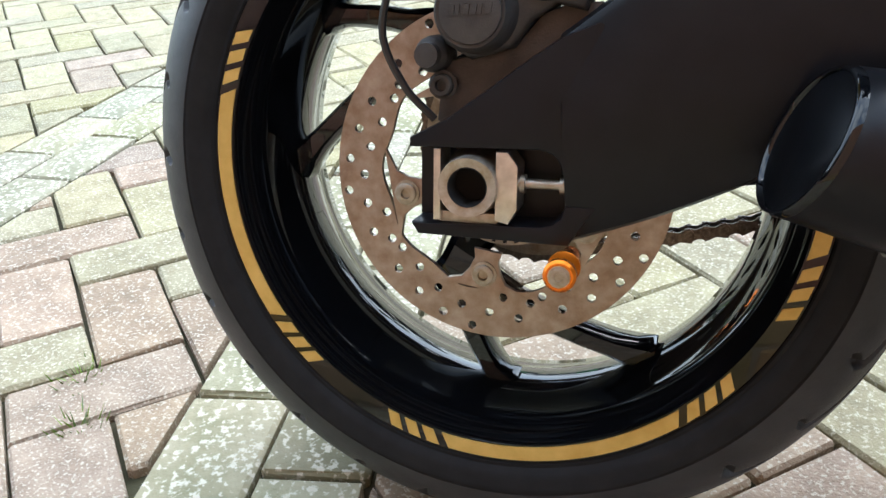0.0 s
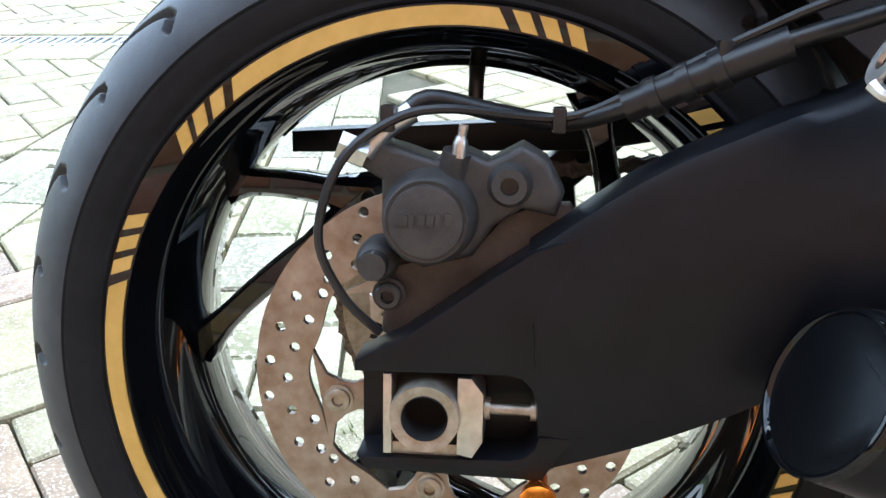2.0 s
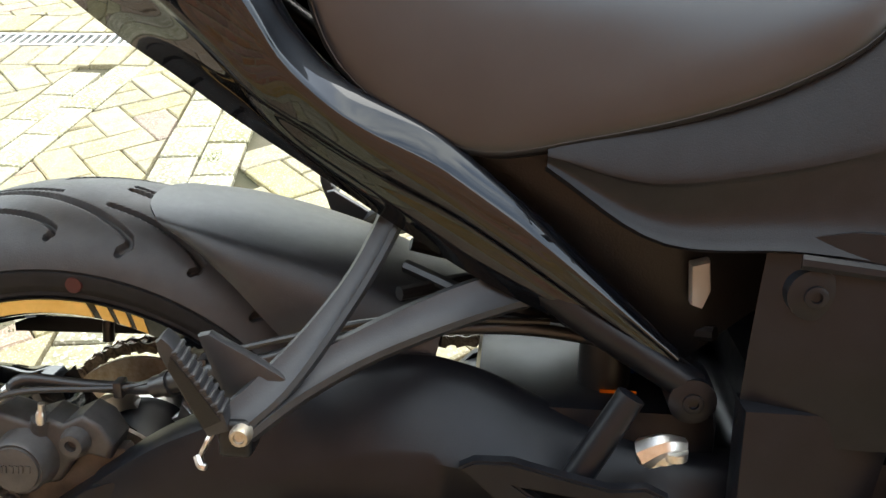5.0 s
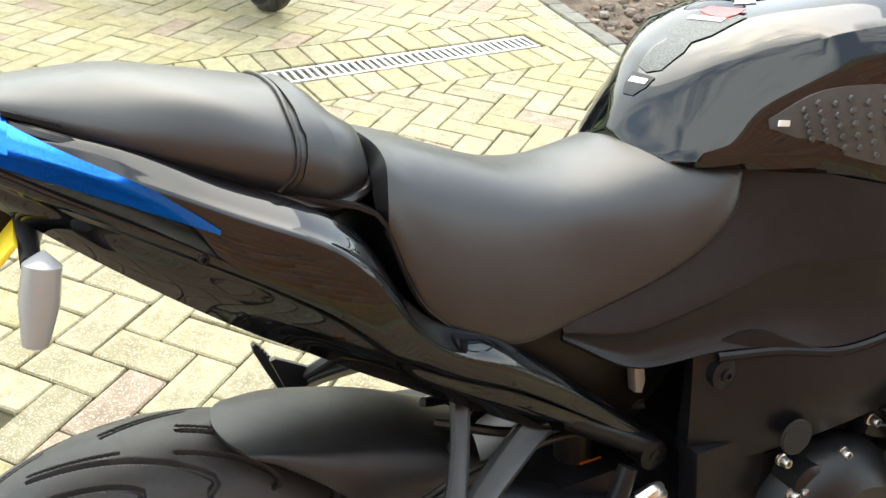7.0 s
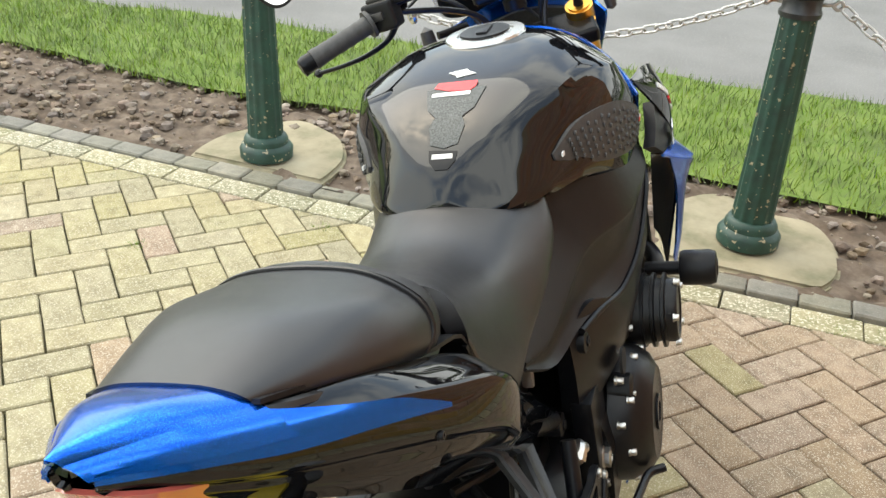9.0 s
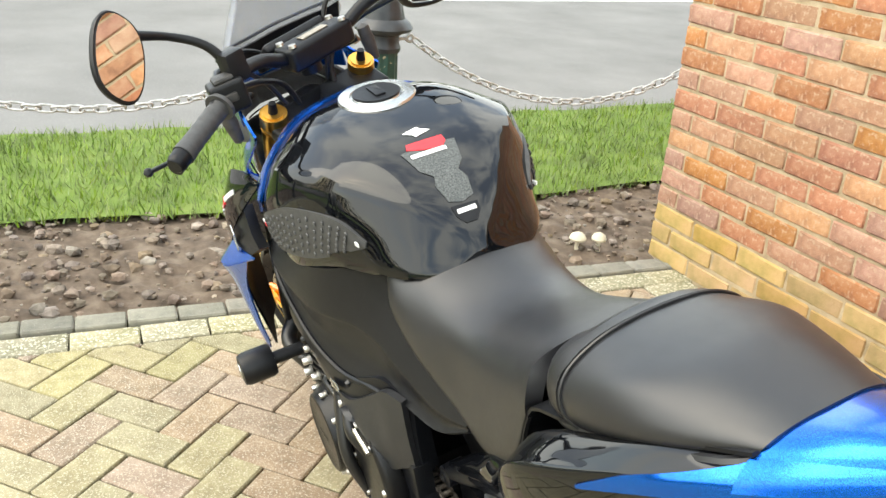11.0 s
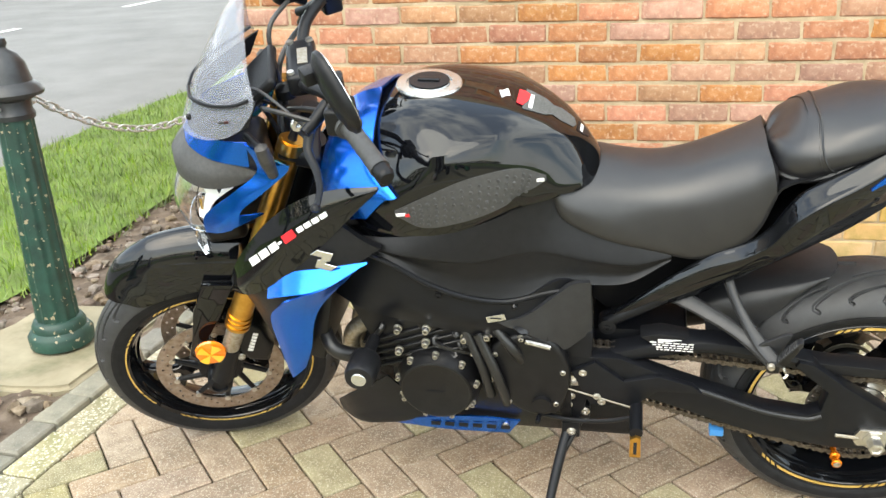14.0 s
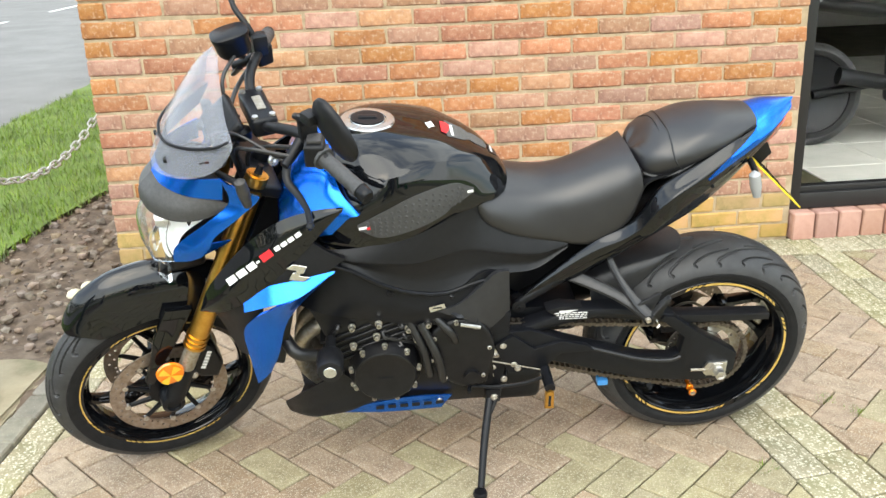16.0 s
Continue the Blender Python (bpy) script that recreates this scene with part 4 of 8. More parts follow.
arm_r = slab_loft([(0.050, 0.420), (0.11, 0.463), (0.17, 0.492), (0.208, 0.506), (0.240, 0.521), (0.275, 0.532), (0.306, 0.536), (0.335, 0.533), (0.378, 0.519), (0.43, 0.494), (0.50, 0.47), (0.60, 0.46)],
                  [(0.060, 0.286), (0.112, 0.306), (0.157, 0.327), (0.20, 0.350), (0.235, 0.366), (0.27, 0.380), (0.30, 0.388), (0.33, 0.391), (0.37, 0.392), (0.43, 0.393), (0.50, 0.395), (0.60, 0.40)],
                  [-0.139, -0.1435, -0.146, -0.148, -0.149, -0.150, -0.150, -0.149, -0.147, -0.142, -0.135, -0.125], [-0.108, -0.108, -0.108, -0.106, -0.104, -0.10, -0.096, -0.09, -0.086, -0.085, -0.085, -0.085], crease=[0.0, 0.0, 0.002, 0.010, 0.024, 0.038, 0.044, 0.046, 0.044, 0.034, 0.014, 0.0])
bp("right_leg", arm_r, SATIN, "", swing)
bp("axle_end", plate([(-0.046, 0.346), (-0.046, 0.3525), (-0.02, 0.366), (0.006, 0.385), (0.030, 0.403), (0.052, 0.4185), (0.08, 0.430), (0.08, 0.332), (0.0565, 0.332), (0.0545, 0.340), (0.049, 0.346), (0.041, 0.348)], -0.1418, -0.108, 0.003), SATIN, "", swing)
bp("axle_end", plate([(-0.045, 0.295), (0.043, 0.298), (0.051, 0.300), (0.0565, 0.305), (0.059, 0.313), (0.08, 0.313), (0.07, 0.300), (0.062, 0.286), (-0.04, 0.287)], -0.1418, -0.108, 0.003), SATIN, "", swing)
bp("axle_end", box(-0.046, 0.062, -0.112, -0.106, 0.29, 0.352), SATIN, "", swing)
bp("axle", lathe([(0.0, -0.12), (0.0135, -0.12), (0.0135, -0.146), (0.0195, -0.147), (0.0205, -0.14), (0.0205, -0.125), (0.024, -0.12), (0.024, -0.113), (0.0, -0.113)], 40, "Y", None, (-0.005, 0, 0.322)), ZINC, "hollow axle end", swing)
# bore lined near-black, its shade put into the colour
bp("axle_bore", lathe([(0.0, -0.125), (0.0132, -0.125), (0.0132, -0.1465), (0.0128, -0.1465), (0.0128, -0.126), (0.0, -0.126)], 32, "Y", None, (-0.005, 0, 0.322)), HOLE_SHADE, "", swing)
bp("adjuster_block", plate([(0.013, 0.300), (0.013, 0.346), (0.021, 0.346), (0.028, 0.337), (0.028, 0.308), (0.022, 0.298)], -0.143, -0.118, 0.002), ALLOY, "bright alloy chain adjuster block", swing)
bp("adjuster_plate", plate([(-0.029, 0.298), (-0.029, 0.346), (-0.024, 0.346), (-0.024, 0.298)], -0.142, -0.116, 0.001), ALLOY, "", swing)
bp("adjuster_base", box(-0.026, 0.014, -0.138, -0.116, 0.296, 0.304, 0.002), ZINC, "", swing)
bp("adjuster_screw", lathe([(0.0, 0.026), (0.0065, 0.026), (0.0065, 0.031), (0.0034, 0.031), (0.0034, 0.054), (0.006, 0.054), (0.006, 0.060), (0.0, 0.060)], 12, "X", None, (0, -0.13, 0.324)), ZINC, "", swing)
for s, m in ((-1, "right"), (1, "left")):
    bobbin = bp("swing_arm_bobbin", lathe([(0.0, s * 0.108), (0.006, s * 0.108), (0.006, s * 0.132), (0.0105, s * 0.134), (0.011, s * 0.141), (0.008, s * 0.145), (0.0078, s * 0.151), (0.0108, s * 0.156), (0.0108, s * 0.161), (0.009, s * 0.163), (0.0, s * 0.163)], 32, "Y", None, (0.060 if s < 0 else 0.04, 0, 0.272 if s < 0 else 0.224)), ORANGE, "orange anodised stand bobbin", swing)
    if s > 0:
        bobbin.location.y = 0.018
    bp("bobbin_bolt", bolt((0.060 if s < 0 else 0.04, s * 0.163, 0.272 if s < 0 else 0.224), "Y", 0.006, s * 0.002), ZINC, "", bobbin)
# left leg, with the window and raised bridge
left_arm = []
left_arm.append(bp("left_leg", plate([(-0.07, 0.345), (-0.035, 0.372), (0.05, 0.43), (0.12, 0.485), (0.15, 0.492), (0.155, 0.478), (0.085, 0.415), (0.092, 0.362), (0.115, 0.348), (0.20, 0.360), (0.29, 0.392), (0.40, 0.432), (0.50, 0.475), (0.60, 0.475), (0.60, 0.40), (0.50, 0.385), (0.40, 0.355), (0.30, 0.318), (0.20, 0.283), (0.06, 0.262), (-0.04, 0.262), (-0.07, 0.29)], 0.108, 0.145, 0.005), SATIN, "", swing))
left_arm.append(bp("arm_bridge", slab_loft([(0.12, 0.488), (0.22, 0.512), (0.32, 0.525), (0.42, 0.508), (0.52, 0.475)], [(0.12, 0.474), (0.22, 0.486), (0.32, 0.495), (0.42, 0.475), (0.52, 0.44)], [0.135, 0.14, 0.14, 0.135, 0.13], [0.10, 0.10, 0.095, 0.09, 0.085]), SATIN, "", swing))
left_arm.append(bp("arm_lip", tube([(0.395, 0.143, 0.424), (0.29, 0.144, 0.384), (0.20, 0.144, 0.352), (0.12, 0.144, 0.340), (0.088, 0.144, 0.350)], 0.0055, 10, 30), SHEEN, "", swing))
bp("cross_member", box(0.36, 0.56, -0.10, 0.10, 0.41, 0.50, 0.02), SATIN, "", swing)
left_arm.append(bp("left_axle_nut", lathe([(0.0, 0.145), (0.024, 0.145), (0.024, 0.155), (0.016, 0.157), (0.016, 0.18), (0.011, 0.182), (0.009, 0.178), (0.0, 0.178)], 6, "Y", None, (-0.02, 0, 0.300)), ALLOY, "bright axle nut", swing))
left_arm.append(bp("left_adjuster", plate([(-0.045, 0.280), (-0.045, 0.325), (0.01, 0.325), (0.018, 0.31), (0.018, 0.29), (0.01, 0.28)], 0.143, 0.152, 0.002), ALLOY, "", swing))
left_arm.append(bp("left_adjuster_screw", tube([(0.01, 0.15, 0.301), (0.055, 0.15, 0.304)], 0.004, 8), ZINC, "", swing))
guard = bp("chain_guard", plate([(-0.15, 0.44), (-0.15, 0.458), (0.10, 0.475), (0.30, 0.51), (0.42, 0.53), (0.46, 0.52), (0.44, 0.505), (0.30, 0.485), (0.10, 0.448)], 0.085, 0.125, 0.003), MATTE, "matte black chain guard")
for ob in (chain_part, guard, *left_arm):
    ob.location.y = 0.024
sprocket.location.y = -0.005
bp("guard_label", box(0.365, 0.425, 0.1255, 0.1265, 0.512, 0.518), WHITE, "", guard)
bm = bmesh.new()
rr = random.Random(5)
for i in range(4):
    x = 0.355
    while x < 0.43:
        w = rr.uniform(0.004, 0.014)
        join(bm, moved(box(0, w, 0, 0.001, 0, 0.0022), Matrix.Translation((x, 0.139, 0.518 - i * 0.006 + (x - 0.362) * 0.03))))
        x += w + 0.003
bp("label_lines", bm, WHITE, "", guard)

# hugger
HUG = [[(0.114, 0.064, 0.616), (0.165, 0.086, 0.582), (0.207, 0.092, 0.540), (0.26, 0.094, 0.50), (0.32, 0.092, 0.46)],
       [(0.106, 0.066, 0.620), (0.155, 0.085, 0.603), (0.212, 0.091, 0.580), (0.27, 0.092, 0.555), (0.33, 0.090, 0.525)],
       [(0.096, 0.062, 0.626), (0.142, 0.076, 0.618), (0.20, 0.080, 0.603), (0.262, 0.080, 0.582), (0.335, 0.078, 0.551)],
       [(0.092, 0.056, 0.629), (0.140, 0.068, 0.622), (0.20, 0.072, 0.608), (0.264, 0.072, 0.588), (0.337, 0.070, 0.556)],
       [(0.080, 0.035, 0.634), (0.140, 0.040, 0.628), (0.205, 0.042, 0.613), (0.27, 0.042, 0.594), (0.345, 0.04, 0.562)],
       [(0.074, 0.0, 0.636), (0.140, 0.0, 0.630), (0.205, 0.0, 0.616), (0.27, 0.0, 0.597), (0.35, 0.0, 0.564)]]
HUG += [[(x, -y, z) for x, y, z in r] for r in HUG[:-1][::-1]]
bp("rear_hugger", skin(HUG, 26, 28, 0.004), SHEEN, "matte black rear mudguard over the tyre")

# rear caliper and its bracket
brk = bp("rear_caliper", plate([(-0.034, 0.43), (-0.034, 0.452), (-0.048, 0.460), (-0.044, 0.476), (-0.022, 0.470), (-0.004, 0.464), (0.012, 0.470), (0.026, 0.464), (0.044, 0.474), (0.058, 0.466), (0.068, 0.448), (0.064, 0.434), (0.045, 0.438), (0.03, 0.428), (0.018, 0.41), (-0.01, 0.402), (-0.028, 0.412)], -0.121, -0.085, 0.005, 3), GREYCAST, "grey cast rear brake caliper")
bp("caliper_piston_housing", lathe([(0.0, -0.115), (0.0285, -0.115), (0.027, -0.122), (0.0255, -0.124), (0.0245, -0.138), (0.0225, -0.141), (0.0205, -0.1405), (0.020, -0.1425), (0.018, -0.143), (0.0, -0.143)], 48, "Y", None, (-0.006, 0, 0.433)), GREYCAST, "", brk)
bm = bmesh.new()
for k, w in enumerate((0.006, 0.004, 0.006, 0.006, 0.004, 0.006)):
    join(bm, moved(box(0, w, -0.001, 0, 0, 0.0085), Matrix.Translation((-0.020 + k * 0.0048, -0.143, 0.431 + k * 0.0003)) @ Matrix.Diagonal((0.65, 1, 0.75, 1)) @ Matrix.Rotation(0.15, 4, "Y")))
bp("cast_mark", bm, GREYCAST, "", brk)["kind"] = "stuff"
bp("caliper_bracket", plate([(-0.036, 0.36), (-0.032, 0.40), (-0.01, 0.405), (0.018, 0.412), (0.035, 0.432), (0.05, 0.438), (0.072, 0.44), (0.08, 0.428), (0.05, 0.40), (0.02, 0.37), (-0.005, 0.345)], -0.110, -0.094, 0.003), BRACKET, "brown-grey caliper bracket", brk)
bp("slide_boss", lathe([(0.0, -0.09), (0.0135, -0.09), (0.0125, -0.124), (0.0105, -0.128), (0.0095, -0.132), (0.005, -0.132), (0.0045, -0.126), (0.0, -0.126)], 24, "Y", None, (0.038, 0, 0.452)), GREYCAST, "", brk)
bp("slide_bolt", lathe([(0.0, -0.10), (0.0125, -0.10), (0.0125, -0.112), (0.011, -0.115), (0.012, -0.119), (0.0105, -0.124), (0.0085, -0.126), (0.008, -0.134), (0.0, -0.135)], 20, "Y", None, (-0.037, 0, 0.405)), GREYCAST, "", brk)
bp("bracket_bolt", bolt((-0.03, -0.115, 0.385), "Y", 0.008, -0.008), GREYCAST, "", brk)
bp("bleed_nipple", tube([(0.0095, -0.122, 0.466), (0.0105, -0.122, 0.476), (0.0108, -0.122, 0.477), (0.012, -0.122, 0.484)], [0.0042, 0.0042, 0.0025, 0.0028], 10), ALLOY, "", brk)
bp("bleed_boss", tube([(0.004, -0.114, 0.45), (0.0085, -0.118, 0.469)], [0.010, 0.0085], 12), GREYCAST, "", brk)
bp("banjo_bolt", tube([(-0.042, -0.122, 0.466), (-0.057, -0.125, 0.472)], 0.0085, 6), ALLOY, "", brk)
bp("banjo_union", tube([(-0.044, -0.12, 0.467), (-0.032, -0.117, 0.480), (-0.018, -0.113, 0.490)], [0.0072, 0.0058, 0.0068], 10), ALLOY, "", brk)
hose = bp("brake_hose", tube([(-0.022, -0.11, 0.488), (-0.008, -0.106, 0.497), (0.03, -0.095, 0.489), (0.066, -0.086, 0.484), (0.10, -0.10, 0.494), (0.15, -0.112, 0.518), (0.20, -0.13, 0.538), (0.28, -0.12, 0.56), (0.40, -0.09, 0.56), (0.52, -0.08, 0.54)], 0.0055, 10), CABLE, "black brake hose and sensor cable")
bp("sensor_cable", tube([(-0.035, -0.118, 0.362), (-0.055, -0.125, 0.385), (-0.068, -0.13, 0.42), (-0.055, -0.132, 0.462), (-0.03, -0.125, 0.484), (0.0, -0.116, 0.492), (0.066, -0.092, 0.487), (0.11, -0.105, 0.506), (0.16, -0.115, 0.533), (0.21, -0.13, 0.555), (0.30, -0.115, 0.572), (0.42, -0.085, 0.565)], 0.0028, 8), CABLE, "", hose)
for p in ((0.064, -0.088, 0.485), (0.148, -0.112, 0.523), (-0.03, -0.118, 0.486)):
    bp("cable_clip", box(p[0] - 0.004, p[0] + 0.004, p[1] - 0.008, p[1] + 0.006, p[2] - 0.007, p[2] + 0.008, 0.002), CABLE, "", hose)
bp("hose_sleeve", tube([(0.10, -0.10, 0.494), (0.13, -0.108, 0.508), (0.18, -0.122, 0.53)], 0.0095, 12), CABLE, "", hose)
for x, y, z in ((0.112, -0.103, 0.499), (0.128, -0.107, 0.507), (0.144, -0.112, 0.514)):
    bp("sleeve_rib", tube([(x, y, z), (x + 0.006, y - 0.002, z + 0.003)], 0.0115, 12), CABLE, "", hose)

def strut(pts, widths, thick, face, bm=None, steps=16):
    """A flat forged arm along a curve: rounded rectangular section, its broad side towards face."""
    bm = bm or bmesh.new()
    c = [Vector(q) for q in spline(pts, steps + 1)]
    wd = np.interp(np.linspace(0, 1, steps + 1), np.linspace(0, 1, len(widths)), widths)
    face = Vector(face).normalized()
    secs = []
    for i, q in enumerate(c):
        d = (c[min(i + 1, steps)] - c[max(i - 1, 0)]).normalized()
        side = d.cross(face).normalized()
        out = side.cross(d).normalized()
        w, t = wd[i] / 2, thick / 2
        e = min(w, t) * 0.45
        sec = [(-w + e, -t), (w - e, -t), (w, -t + e), (w, t - e), (w - e, t), (w * 0.35, t * 0.72), (-w * 0.35, t * 0.72), (-w + e, t), (-w, t - e), (-w, -t + e)]
        secs.append([tuple(q + side * a + out * b) for a, b in sec])
    return loft(secs, bm=bm)


# pillion foot rests and hangers, both sides
for s in (-1, 1):
    M = lambda pts: [(x, s * y, z) for x, y, z in pts]
    FACE = (-0.15, s * 0.85, 0.5)
    peg = bp("pillion_rest_hanger", strut(M([(0.207, 0.224, 0.536), (0.232, 0.203, 0.556), (0.258, 0.175, 0.585), (0.281, 0.142, 0.617), (0.298, 0.112, 0.652), (0.303, 0.10, 0.672)]), [0.026, 0.027, 0.021, 0.018, 0.019, 0.021], 0.014, FACE), SHEEN, "forked satin black pillion foot rest hanger")
    bp("hanger_arm", strut(M([(0.213, 0.222, 0.532), (0.245, 0.196, 0.553), (0.285, 0.168, 0.571), (0.33, 0.142, 0.586), (0.372, 0.118, 0.596), (0.41, 0.10, 0.602)]), [0.024, 0.026, 0.027, 0.030, 0.032, 0.030], 0.016, FACE), SHEEN, "", peg)
    bp("peg_block", box(0.199, 0.222, s * 0.207, s * 0.232, 0.514, 0.541, 0.005, 3), ENGINE, "", peg)
    bp("peg_pin", lathe([(0.0, s * 0.20), (0.0075, s * 0.20), (0.0075, s * 0.235), (0.006, s * 0.238), (0.004, s * 0.238), (0.0035, s * 0.236), (0.0, s * 0.236)], 16, "Y", None, (0.216, 0, 0.533)), ZINC, "", peg)
    bp("peg_washer", moved(lathe([(0.005, -0.0012), (0.0115, -0.0012), (0.012, 0.0), (0.0115, 0.0012), (0.005, 0.0012)], 24, "X", closed=True), Matrix.Translation((0.190, s * 0.222, 0.522)) @ Matrix.Rotation(radians(25), 4, "Y")), ALLOY, "bright spring washer", peg)
    bp("peg_clip", tube([(0.184, s * 0.228, 0.512), (0.187, s * 0.232, 0.508), (0.191, s * 0.233, 0.507)], [0.0035, 0.003, 0.0025], 8), ALLOY, "", peg)
    AT = Matrix.Translation((0.197, s * 0.226, 0.540)) @ Matrix.Rotation(radians(-21), 4, "Y") @ Matrix.Rotation(s * radians(-6), 4, "X")
    bm = plate([(-0.007, -0.008), (-0.009, 0.03), (-0.0095, 0.060), (-0.007, 0.068), (-0.002, 0.070), (0.001, 0.064), (0.005, 0.038), (0.011, 0.004), (0.009, -0.008)], -0.008, 0.008, 0.0025)
    rest = bp("folded_foot_rest", moved(bm, AT), SHEEN, "folded black ribbed foot rest", peg)
    for k in range(9):
        u = k / 8
        bp("foot_rest_rib", moved(box(-0.001 + 0.007 * (1 - u), 0.0035 + 0.0085 * (1 - u), -0.0085, 0.0085, 0.006 + k * 0.0062, 0.0092 + k * 0.0062, 0.0008, 1), AT), RUBBER, "", rest)
    # darker sheet on the flat face stands in for a shaded recess
    bp("rest_recess", moved(plate([(-0.006, 0.0), (-0.007, 0.05), (-0.002, 0.056), (0.003, 0.034), (0.008, 0.002)], s * 0.0086, s * 0.0092), AT), ENGINE, "", rest)
    bp("peg_web", plate([(0.180, 0.590), (0.188, 0.592), (0.215, 0.577), (0.240, 0.562), (0.236, 0.548), (0.215, 0.538), (0.198, 0.538)], s * 0.196, s * 0.206, 0.003), SHEEN, "", peg)

# rider foot rest hangers
def holed_plate(outline, hole, y0, y1):
    """A flat plate with one opening, as a ring of quads between outline and hole."""
    bm = bmesh.new()
    rows = [[bm.verts.new((x, y, z)) for x, z in loop] for loop, y in ((outline, y0), (outline, y1), (hole, y1), (hole, y0))]
    n = len(outline)
    for a, b in ((0, 1), (1, 2), (2, 3), (3, 0)):
        for k in range(n):
            bm.faces.new((rows[a][k], rows[a][(k + 1) % n], rows[b][(k + 1) % n], rows[b][k]))
    bmesh.ops.recalc_face_normals(bm, faces=bm.faces)
    bmesh.ops.bevel(bm, geom=[e for e in bm.edges if abs(e.verts[0].co.y - e.verts[1].co.y) < 1e-6 and len(e.link_faces) == 2 and e.calc_face_angle(0) > 0.8], offset=0.0018, segments=2, affect="EDGES")
    return bm


hg = bp("right_heel_plate", holed_plate([(0.357, 0.485), (0.368, 0.491), (0.395, 0.492), (0.427, 0.484), (0.467, 0.475), (0.492, 0.478), (0.509, 0.470), (0.509, 0.447), (0.488, 0.413), (0.472, 0.415), (0.432, 0.424), (0.384, 0.461)],
                                        [(0.402, 0.4715), (0.412, 0.4705), (0.422, 0.469), (0.44, 0.4665), (0.458, 0.465), (0.470, 0.463), (0.476, 0.458), (0.474, 0.444), (0.467, 0.434), (0.452, 0.4395), (0.432, 0.451), (0.414, 0.463)], -0.178, -0.166), SATIN, "black heel plate with a long slot")
bp("plate_bracket", holed_plate([(0.486, 0.448), (0.498, 0.456), (0.517, 0.445), (0.536, 0.443), (0.546, 0.430), (0.536, 0.412), (0.510, 0.386), (0.488, 0.353), (0.468, 0.358), (0.482, 0.386), (0.494, 0.404), (0.480, 0.430)],
                                [(0.494, 0.438), (0.499, 0.441), (0.5055, 0.444), (0.507, 0.442), (0.507, 0.438), (0.507, 0.434), (0.504, 0.430), (0.500, 0.426), (0.4965, 0.422), (0.495, 0.424), (0.494, 0.429), (0.494, 0.434)], -0.176, -0.164), SATIN, "", hg)
bp("bracket_rib", tube([(0.474, -0.177, 0.362), (0.50, -0.178, 0.396), (0.528, -0.178, 0.428)], 0.004, 8), SATIN, "", hg)
for x, z in ((0.500, 0.463), (0.479, 0.426), (0.534, 0.430)):
    bp("hanger_bolt", bolt((x, -0.177, z), "Y", 0.0068, -0.005), ALLOY, "", hg)
bp("foot_rest", tube([(0.47, -0.19, 0.40), (0.465, -0.28, 0.40)], [0.014, 0.011], 10), SATIN, "", hg)
bp("brake_pedal", tube([(0.47, -0.20, 0.385), (0.55, -0.215, 0.365), (0.64, -0.225, 0.345), (0.66, -0.25, 0.345)], 0.007, 8), SATIN, "", hg)
bp("master_cylinder", tube([(0.44, -0.155, 0.462), (0.48, -0.145, 0.535)], [0.012, 0.011], 12), SATIN, "", hg)
for k in range(3):
    bp("master_cap", lathe([(0.0, 0), (0.010, 0), (0.010, 0.006), (0.0, 0.006)], 12, "Z", None, (0.497 + 0.008 * k, -0.15 - 0.003 * k, 0.485 + 0.004 * k)), ALLOY, "", hg)
bp("pressure_union", tube([(0.492, -0.152, 0.492), (0.505, -0.156, 0.502), (0.52, -0.15, 0.50)], [0.012, 0.009, 0.006], 8), ALLOY, "", hg)
bp("pedal_spring", tube([(0.505, -0.17, 0.40), (0.50, -0.17, 0.35)], 0.004, 8), ZINC, "", hg)
lh = bp("left_hanger_plate", plate([(0.47, 0.35), (0.56, 0.35), (0.60, 0.44), (0.55, 0.47), (0.49, 0.42), (0.42, 0.44), (0.35, 0.42), (0.33, 0.40), (0.42, 0.40)], 0.165, 0.18, 0.003), SATIN, "black left foot rest plate")
bp("gear_lever", tube([(0.46, 0.20, 0.345), (0.52, 0.20, 0.325), (0.60, 0.195, 0.315), (0.66, 0.195, 0.325), (0.67, 0.22, 0.325)], 0.0055, 8), SATIN, "", lh)
bp("gear_rod", tube([(0.475, 0.185, 0.355), (0.63, 0.18, 0.40)], 0.002, 8), ZINC, "", lh)
fr = bp("left_foot_rest", plate([(0.45, 0.285), (0.452, 0.34), (0.462, 0.345), (0.474, 0.335), (0.474, 0.285)], 0.246, 0.262, 0.003), GOLD, "gold anodised slotted foot rest", lh)
# near-black sheet on the outer face paints in the slot's shade
bp("rest_slot", box(0.459, 0.466, 0.262, 0.263, 0.295, 0.33), HOLE_SHADE, "", fr)
bp("rest_pivot", lathe([(0.0, 0.17), (0.014, 0.17), (0.014, 0.255), (0.0, 0.255)], 16, "Y", None, (0.462, 0, 0.35)), SATIN, "", lh)
for x, z in ((0.545, 0.375), (0.575, 0.44), (0.535, 0.36)):
    bp("hanger_bolt", bolt((x, 0.18, z), "Y", 0.007, 0.004), ALLOY, "", lh)

# silencer
def slashed(bm):
    """Cuts the open end on a slant, leaning forward at its top and facing outward."""
    for v in bm.verts:
        k = max(0.0, 1 - v.co.x / 0.16)
        v.co.x += k * (0.22 * v.co.z - 0.30 * v.co.y)
    return moved(bm, Matrix.Translation((0.192, -0.195, 0.369)) @ Matrix.Rotation(radians(10), 4, "Y") @ Matrix.Rotation(radians(-3), 4, "Z"))


